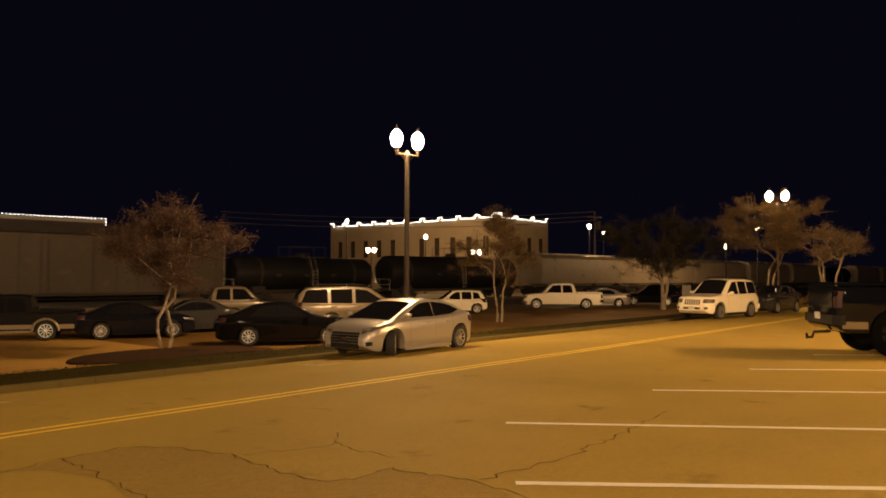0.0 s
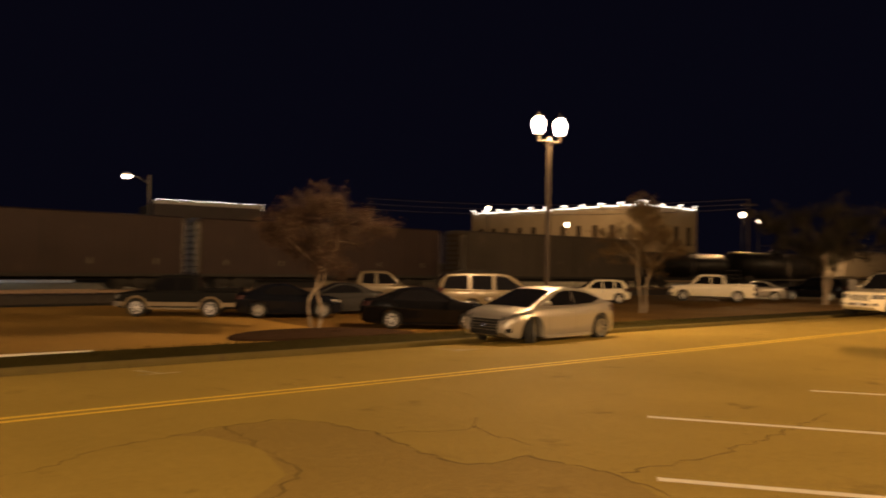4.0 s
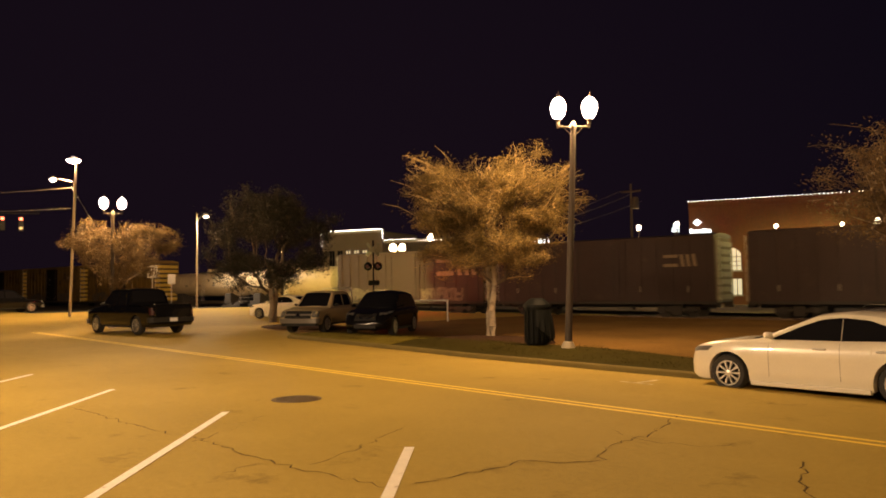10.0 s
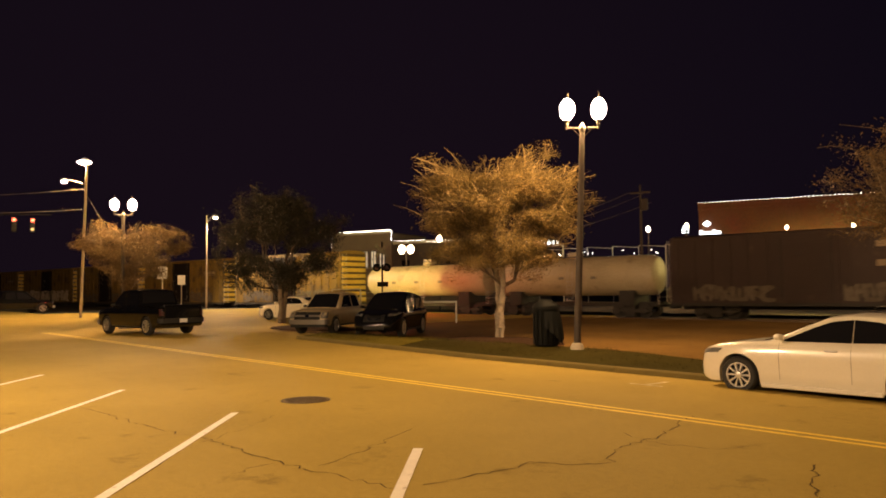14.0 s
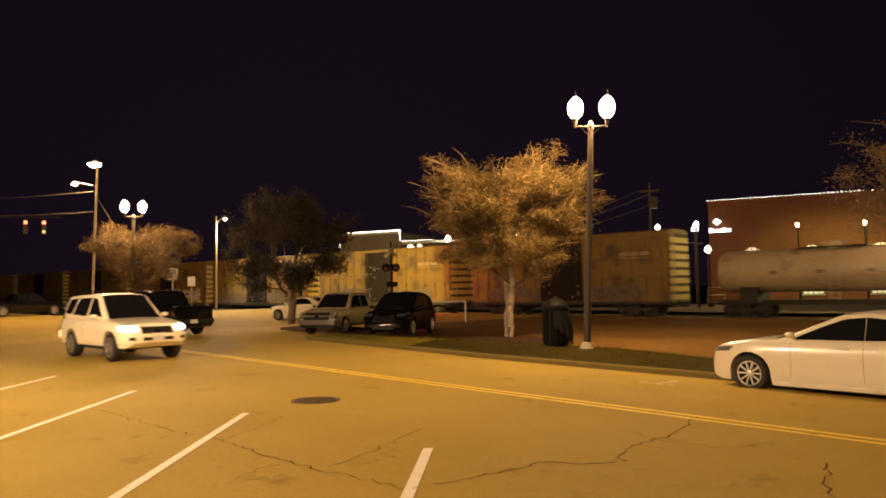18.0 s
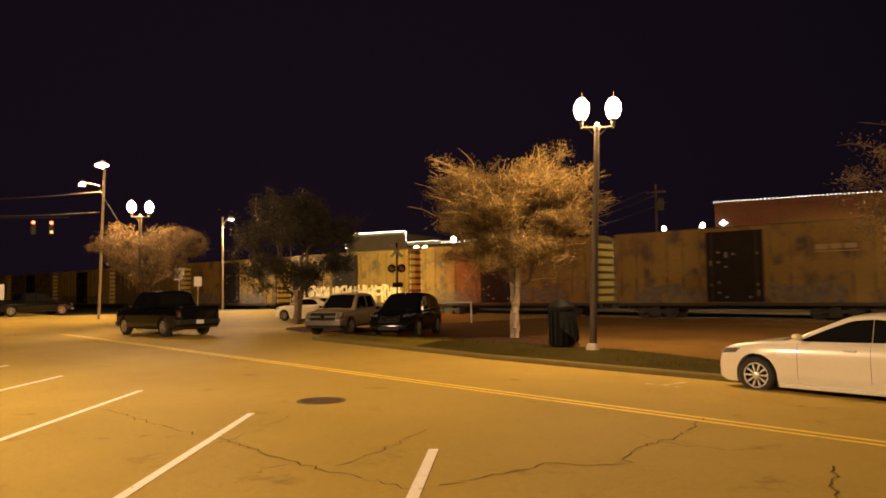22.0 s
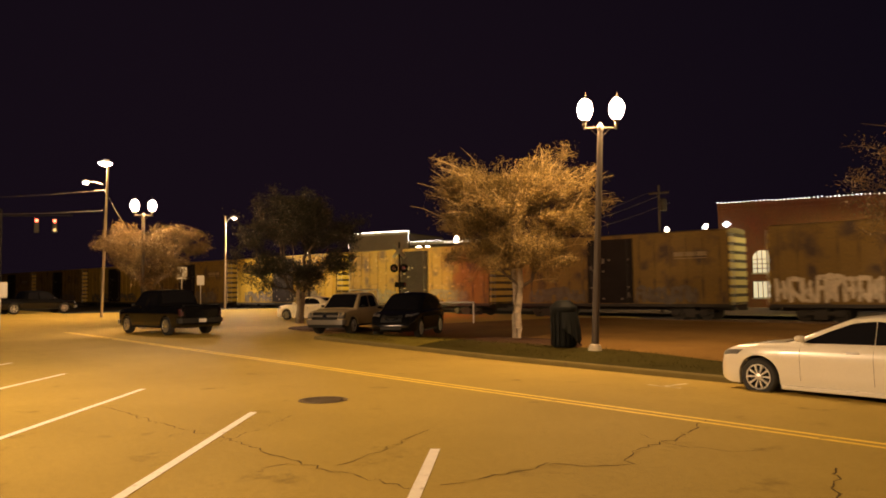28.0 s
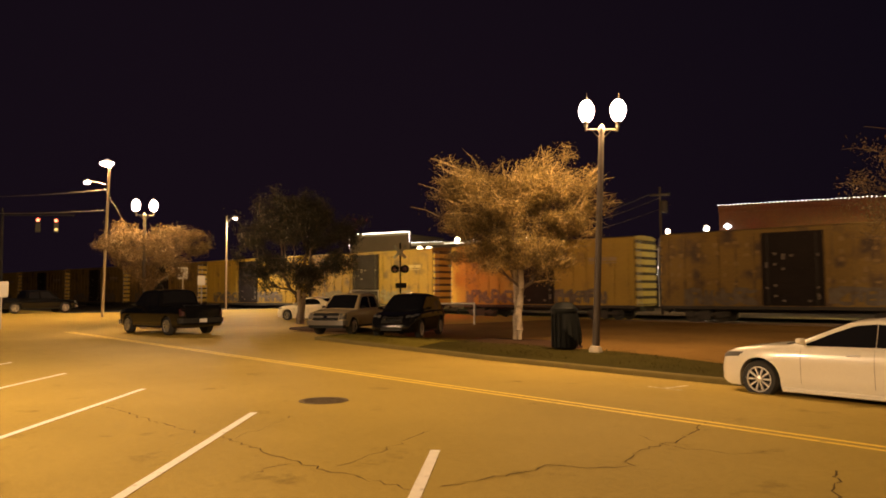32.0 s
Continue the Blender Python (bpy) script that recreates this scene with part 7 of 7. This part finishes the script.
def crossing_signal(x, y, turn):
    t = thing("crossing_signal", "level crossing signal with red flashing lamps on a dark mast", "crossing signal", pose(x, y, ground_z(x, y), 0, 0, turn))
    bm = bmesh.new()
    tube(bm, [(0, 0, 0), (0, 0, 5.2)], 0.06, 8)
    part("mast", bm, SIGNAL_BLACK, t)
    for z in (3.35,):
        bm = bmesh.new()
        tube(bm, [(-0.5, 0, z), (0.5, 0, z)], 0.04, 6)
        part("lamp_bar", bm, STEEL, t)
        for s in (-1, 1):
            bm = bmesh.new()
            lathe(bm, [(0.30, -0.02), (0.30, 0.02)], 16, "y", (s * 0.36, -0.1, z))
            d = part("backing_disc", bm, SIGNAL_BLACK, t, "black backing disc")
            bm = bmesh.new()
            lathe(bm, [(0.15, -0.06), (0.15, 0.0)], 14, "y", (s * 0.36, -0.14, z))
            part("signal_lens", bm, RED_LENS, d, "red signal lens")
            bm = bmesh.new()
            lathe(bm, [(0.17, -0.34), (0.18, 0.0)], 14, "y", (s * 0.36, -0.12, z))
            bmesh.ops.delete(bm, geom=[f for f in bm.faces if f.calc_center_median().z < z], context="FACES")
            part("hood", bm, SIGNAL_BLACK, d)
    for a in (-45, 45):
        part("crossbuck_board", boxed(-0.62, 0.62, -0.1, -0.075, -0.115, 0.115), DAB, t, "pale crossbuck board", at=pose(0, 0 if a > 0 else -0.03, 4.55, 0, a, 0))
    part("bell_box", boxed(-0.32, 0.42, -0.2, 0.1, 2.0, 2.35, 0.03), SIGNAL_BLACK, t)
    part("relay_box", boxed(0.5, 1.1, -0.25, 0.25, 0.2, 1.5, 0.02), STEEL, t)
    return t


cx, cy = polar(53.35, 53)
crossing_signal(cx, cy, 40)
lamp(cx + 0.6, cy + 0.7, 3.35, 550, (1.0, 0.06, 0.03), 0.1)


def sign_post(x, y, h, w, hh, turn, label):
    t = thing("road_sign", label, "road sign", pose(x, y, ground_z(x, y), 0, 0, turn))
    bm = bmesh.new()
    tube(bm, [(0, 0, 0), (0, 0, h)], 0.035, 6)
    part("post", bm, STEEL, t)
    part("board", boxed(-w / 2, w / 2, -0.06, -0.035, h - hh, h, 0.01), PALE_WALL, t, "plain pale board")
    return t


sign_post(*polar(69.32, 50), 3.35, 0.6, 0.75, 70, "pale rectangular road sign on a steel post")
sign_post(*polar(68.03, 49), 2.8, 0.45, 0.6, 68, "small pale road sign on a steel post")
sign_post(*polar(80.7, 44), 2.4, 0.6, 0.8, 80, "white notice board on a post")

cab_x, cab_y = polar(-68.07, 86)
cabinet = thing("utility_cabinet", "grey steel utility cabinet on a concrete pad in the lot", "utility cabinet", pose(cab_x, cab_y, ground_z(cab_x, cab_y), 0, 0, -62))
part("body", boxed(-0.42, 0.42, -0.32, 0.32, 0.1, 1.55, 0.02), STEEL, cabinet)
part("door", boxed(-0.38, 0.38, -0.345, -0.322, 0.16, 1.28, 0.006), STEEL, cabinet)
part("cap", boxed(-0.46, 0.46, -0.37, 0.36, 1.55, 1.61, 0.02), POLE_PAINT, cabinet)
part("pad", boxed(-0.6, 0.6, -0.5, 0.5, -0.1, 0.1, 0.02), FOOTING, cabinet)

barrier = thing("pipe_barrier", "white pipe barrier beside the tracks", "barrier", pose(*polar(47.7, 40), 0, 0, 0, 40))
part("rail", tube(bmesh.new(), [(0.04, 0, 1.1), (-2.3, 0, 1.1)], 0.05, 8), PALE_WALL, barrier)
for x in (0, -2.2):
    part("post", tube(bmesh.new(), [(x, 0, -0.15), (x, 0, 1.06)], 0.045, 8), PALE_WALL, barrier)

SIGNAL_POLE = polar(79.6, 74)
signals = thing("traffic_signal", "pair of traffic lights on a mast arm", "traffic light", pose(*SIGNAL_POLE, 0, 0, 0, 78))
bm = bmesh.new()
tube(bm, [(-1.5, 0, 0), (-1.5, 0, 9.2)], [0.14, 0.1], 8)
tube(bm, [(-1.5, 0, 8.6), (4, 0, 8.8)], 0.06, 6)
part("mast", bm, DARK_TRIM, signals)
for x in (1.2, 2.6):
    head = part("signal_head", boxed(x - 0.2, x + 0.2, -0.2, 0.05, 7.2, 8.5, 0.03), DARK_TRIM, signals)
    for k, z in enumerate((8.25, 7.85, 7.45)):
        bm = bmesh.new()
        lathe(bm, [(0.14, -0.24), (0.14, -0.19)], 12, "y", (x, 0, z))
        part("signal_lens", bm, RED_GLOW if k == 0 else WINDOW_WARM if k == 2 and x > 2 else DARK_TRIM, head)


far_signal = thing("traffic_signal", "far red traffic lights above the street", "traffic light", pose(*polar(-70.9, 130), 0, 0, 0, -71))
bm = bmesh.new()
tube(bm, [(-2.6, 0, 0), (-2.6, 0, 4.2), (2.4, 0, 4.3)], 0.07, 6)
part("mast", bm, DARK_TRIM, far_signal)
for x, z in ((-0.6, 2.3), (2.3, 2.6)):
    head = part("signal_head", boxed(x - 0.2, x + 0.2, -0.1, 0.1, z - 0.8, z + 0.85, 0.02), DARK_TRIM, far_signal)
    bm = bmesh.new()
    lathe(bm, [(0.16, -0.14), (0.16, -0.1)], 10, "y", (x, 0, z + 0.3))
    part("signal_lens", bm, RED_GLOW, head, "lit red lens")


def wire(a, b, sag, r=0.014):
    bm = bmesh.new()
    a, b = Vector(a), Vector(b)
    tube(bm, [a.lerp(b, i / 16) - Vector((0, 0, sag * 4 * (i / 16) * (1 - i / 16))) for i in range(17)], r, 4, caps=False)
    return tagged(new("overhead_wire", mesh_of("overhead_wire", bm, CABLE)), "thin overhead wire between poles", "wire")


PX, PY = polar(74.6, 56)
low = thing("street_light", "short-armed second street light on the wooden pole", "street lamp", pose(PX, PY, 0, 0, 0, 254.6))
bm = bmesh.new()
tube(bm, [(0, 0, 9.3), (0.6, 0, 9.45), (1.1, 0, 9.45)], 0.03, 6)
part("arm", bm, STEEL, low)
bm = bmesh.new()
lathe(bm, [(0.05, 9.56), (0.2, 9.5), (0.22, 9.4)], 12, "z", (1.1, 0, 0))
hd = part("lamp_head", bm, STEEL, low)
bm = bmesh.new()
lathe(bm, [(0.2, 9.4), (0.16, 9.28), (0.03, 9.24)], 12, "z", (1.1, 0, 0))
part("lens", bm, GLOBE, hd, "glowing lens", smooth=True).visible_shadow = False
wire((PX, PY, 8.9), (-95, 3, 12.2), 0.5, 0.03)
wire((PX, PY, 7.5), (-95, 2.5, 11.2), 0.6, 0.03)
wire((PX, PY, 9.0), (PX + 7.5, PY + 2.5, 0.4), 0.05, 0.02)
x, y = polar(33.7, 62)
up = thing("utility_pole", "wooden utility pole with crossarm and transformer", "utility pole", pose(x, y, 0, 0, 0, 20))
bm = bmesh.new()
tube(bm, [(0, 0, -0.2), (0, 0, 10.0)], [0.13, 0.085], 8)
part("post", bm, DARK_WOOD, up)
part("crossarm", boxed(-0.8, 0.8, -0.06, 0.06, 9.3, 9.45), DARK_WOOD, up)
bm = bmesh.new()
lathe(bm, [(0.05, -0.5), (0.28, -0.45), (0.28, 0.4), (0.1, 0.52)], 12, "z", (0.35, -0.1, 8.4))
part("transformer", bm, POLE_PAINT, up, smooth=True)
for k, dz in enumerate((0, -0.35, -1.0)):
    wire((x - 1 + k, y, 9.5 + dz), (x - 28 + k, y + 12, 8.6 + dz), 0.6, 0.025)
x2, y2 = polar(-61.5, 88)
copy_thing(up, pose(x2, y2, ground_z(x2, y2), 0, 0, -50))
for k in range(3):
    wire((x2, y2, 9.4 - 0.5 * k), (x2 - 30, y2 + 30, 9.0 - 0.6 * k), 0.7, 0.03)

# lattice and strings of small lights round the yard behind the tracks
lit = thing("light_string", "loose strings of small white lights on dark frames", "string lights", ROW @ pose(-21, 2, 0))
r = random.Random(44)
bm = bmesh.new()
for k in range(90):
    p = Vector((r.uniform(-7, 7), r.uniform(-1, 1), 2.2 + 3.6 * r.random() ** 0.6))
    bmesh.ops.create_icosphere(bm, subdivisions=1, radius=0.055, matrix=Matrix.Translation(p))
tagged(part("small_bulbs", bm, BULB, lit), kind="stuff")
bm = bmesh.new()
for x in steps(-7, 7, 5):
    tube(bm, [(x, 0.3, 0), (x, 0.3, 6.2)], 0.06, 5)
    tube(bm, [(x, 0.3, 6.2), (x + 2.8, 0.3, 6.0)], 0.04, 5)
part("frame", bm, STEEL, lit)
marquee = thing("illuminated_sign", "row of small white lit bars on a rooftop sign", "sign", ROW @ pose(-27.5, -1, 0))
x = -1.2
for k in range(9):
    w = 0.28 + 0.22 * (k % 3 == 0)
    part("letter_bar", boxed(x, x + w - 0.1, -0.05, 0.05, 6.5, 6.95), SIGN_WHITE, marquee)
    x += w + 0.12
part("frame", boxed(-1.4, 3.4, 0.05, 0.2, 6.3, 6.42), STEEL, marquee)
for x in (-1.3, 3.3):
    part("post", boxed(x, x + 0.12, 0.05, 0.2, 0, 6.4), STEEL, marquee)

BIN_GREEN = mat("dark_green_bin_paint", (0.003, 0.004, 0.004), 0.65, vary=0.2, scale=3, spec=0.15)
trash = thing("litter_bin", "dark green litter bin with black liner on the verge", "litter bin", pose(-13.98, 16.15, ground_z(-13.98, 16.15) + 0.13, 0, 0, 15))
bm = bmesh.new()
lathe(bm, [(0.30, 0), (0.33, 0.04), (0.35, 0.95), (0.37, 1.0), (0.37, 1.06), (0.33, 1.08)], 18)
part("drum", bm, BIN_GREEN, trash, smooth=True)
for k in range(16):
    a = 2 * math.pi * k / 16
    part("slat", boxed(-0.04, 0.04, -0.012, 0.012, 0.06, 0.96), BIN_GREEN, trash, at=pose(0.36 * math.cos(a), 0.36 * math.sin(a), 0, 0, 0, math.degrees(a) + 90))
bm = bmesh.new()
lathe(bm, [(0.39, 1.05), (0.38, 1.12), (0.22, 1.28), (0.12, 1.31)], 18)
part("lid", bm, BIN_GREEN, trash, smooth=True)
bm = bmesh.new()
cols = []
for k in range(15):
    a = radians(-70 + k * 10)
    fold = 0.025 * (k % 2)
    hem = 0.06 + 0.5 * abs(k - 7) / 7
    cols.append([bm.verts.new((rr * math.cos(a), rr * math.sin(a), z)) for rr, z in ((0.36, 1.02), (0.40 + fold, 0.8), (0.43 + fold * 2, max(hem, 0.45)), (0.47 + fold, hem))])
for a, b in zip(cols, cols[1:]):
    for k in range(3):
        bm.faces.new((a[k], b[k], b[k + 1], a[k + 1]))
bmesh.ops.recalc_face_normals(bm, faces=bm.faces)
part("liner_bag", bm, BIN_GREEN, trash, "loose black bag hanging out", smooth=True)

beam = thing("timber_edging", "white-painted timber edging along the verge", "edging", pose(1.1, 15.35, ground_z(1.1, 15.35) + 0.13, 0, 0.6, 2.5))
part("beam", boxed(-2.8, 2.8, -0.05, 0.05, 0.0, 0.075, 0.01), WHITE_LINE, beam)


# ---- the street's surface ----
def flat_patch(name, pts, material, label, dz=0.003):
    bm = bmesh.new()
    bm.faces.new([bm.verts.new((x, y, ground_z(x, y) + dz)) for x, y in pts])
    bmesh.ops.recalc_face_normals(bm, faces=bm.faces)
    for f in bm.faces:
        if f.normal.z < 0:
            f.normal_flip()
    return tagged(new(name, mesh_of(name, bm, material)), label, "road patch", kind="structure")


mh = tagged(new("manhole_cover"), "round cast-iron manhole cover set in the asphalt", "manhole cover", kind="structure")
mh.location = (-10.6, 6.33, 0)
bm = bmesh.new()
lathe(bm, [(0.40, -0.02), (0.40, 0.006), (0.355, 0.006), (0.352, -0.004), (0.34, -0.004), (0.338, 0.005)], 28)
part("rim", bm, IRON, mh)
for k in range(7):
    x = -0.27 + 0.09 * k
    hy = math.sqrt(0.33 ** 2 - x * x) * 0.92
    part("rib", boxed(x - 0.018, x + 0.018, -hy, hy, 0.003, 0.009), IRON, mh)

flat_patch("asphalt_patch", [(2.59, 7.31), (3.18, 7.44), (3.73, 7.42), (4.1, 7.1), (4.35, 6.28), (4.23, 5.58), (4.27, 5.0), (4.49, 4.75), (4.98, 4.82), (5.01, 4.36), (5.15, 3.9), (4.99, 3.5), (4.3, 2.2), (2.4, 2.0), (1.6, 4.4), (2.9, 5.5), (3.1, 6.4), (2.9, 7.1)], PATCH,
           "darker patched asphalt with broken edges")
for k, (pts, w) in enumerate((
        ([(2.0, 7.2), (2.59, 7.31), (3.18, 7.44), (3.73, 7.42), (4.1, 7.1), (4.35, 6.28), (4.23, 5.58), (4.27, 5.0), (4.49, 4.75), (4.98, 4.82), (5.01, 4.36), (5.15, 3.9), (4.99, 3.3)], 0.06),
        ([(3.18, 7.44), (3.1, 6.37), (3.1, 5.61), (2.5, 5.0)], 0.05), ([(4.35, 6.28), (5.23, 5.87), (5.72, 6.33)], 0.035), ([(5.37, 6.03), (5.25, 5.46), (5.27, 5.01)], 0.04),
        ([(5.19, 3.93), (6.37, 3.79), (8.06, 3.9), (9.5, 4.1)], 0.045), ([(-12.25, 3.48), (-9.95, 3.61), (-8.38, 3.84), (-6.98, 3.82), (-5.97, 3.98), (-5.2, 4.1)], 0.05),
        ([(-6.49, 4.05), (-6.85, 4.87), (-7.43, 5.98)], 0.035), ([(-5.2, 4.31), (-5.14, 4.95), (-5.12, 5.64), (-4.55, 6.15), (-4.93, 6.72), (-4.96, 7.57), (-5.44, 9.26)], 0.05),
        ([(-3.18, 7.5), (-2.95, 7.12), (-2.73, 6.49), (-2.2, 5.9)], 0.055), ([(-8.52, 3.69), (-8.93, 4.4), (-9.61, 5.25)], 0.03), ([(-5.55, 7.64), (-4.74, 7.35), (-4.18, 7.53), (-3.87, 8.03)], 0.03),
        ([(-6.85, 3.25), (-6.95, 3.77)], 0.035), ([(-1.0, 6.6), (0.3, 6.9), (1.2, 6.7), (2.0, 7.2)], 0.03), ([(6.3, 8.2), (6.6, 7.6), (6.5, 7.2)], 0.03))):
    crack(pts, w, 60 + k)


# the white suv on the street: seconds, middle of the car, heading
DRIVE = [(0.0, -212.10, 6.30, 1.0), (8.0, -126.60, 6.30, 1.0), (14.0, -64.60, 6.40, 1.5), (16.6, -36.10, 6.52, 2.0), (17.2, -30.00, 6.66, 3.0), (17.8, -24.25, 6.90, 4.5), (18.4, -19.16, 7.10, 5.0),
         (19.0, -14.50, 7.42, 5.0), (19.6, -10.10, 7.62, 4.0), (20.2, -5.80, 7.86, 3.5), (20.6, -3.02, 7.98, 2.0), (21.0, 0.40, 8.0, 1.0), (22.0, 9.0, 7.9, -1.0), (26.0, 36.90, 7.2, -1.0), (32.0, 81.90, 7.0, 0.0)]


def motions():
    for car, s0 in movers:
        walk(car, [(t, track_pose(s0 + SPEED * t, 0.01)) for t in range(33)])
    walk(RUNNER, [(t, pose(x, y, ground_z(x, y), 0, 0, a)) for t, x, y, a in DRIVE])
    ts, xs = [r[0] for r in DRIVE], [r[1] for r in DRIVE]
    for wheel in RUNNER_WHEELS:
        home = wheel.matrix_basis.copy()
        turn = 1 if home.to_3x3() @ Vector((0, 1, 0)) @ Vector((0, 1, 0)) > 0 else -1
        rows = [(0.0, home)]
        for i in range(160):
            t = 14.6 + i / 24
            d = float(np.interp(t, ts, xs)) - float(np.interp(14.6, ts, xs))
            rows.append((t, home @ pose(0, 0, 0, 0, turn * math.degrees(d / 0.385) % 360, 0)))
        rows.append((32.0, rows[-1][1]))
        walk(wheel, rows)


motions()
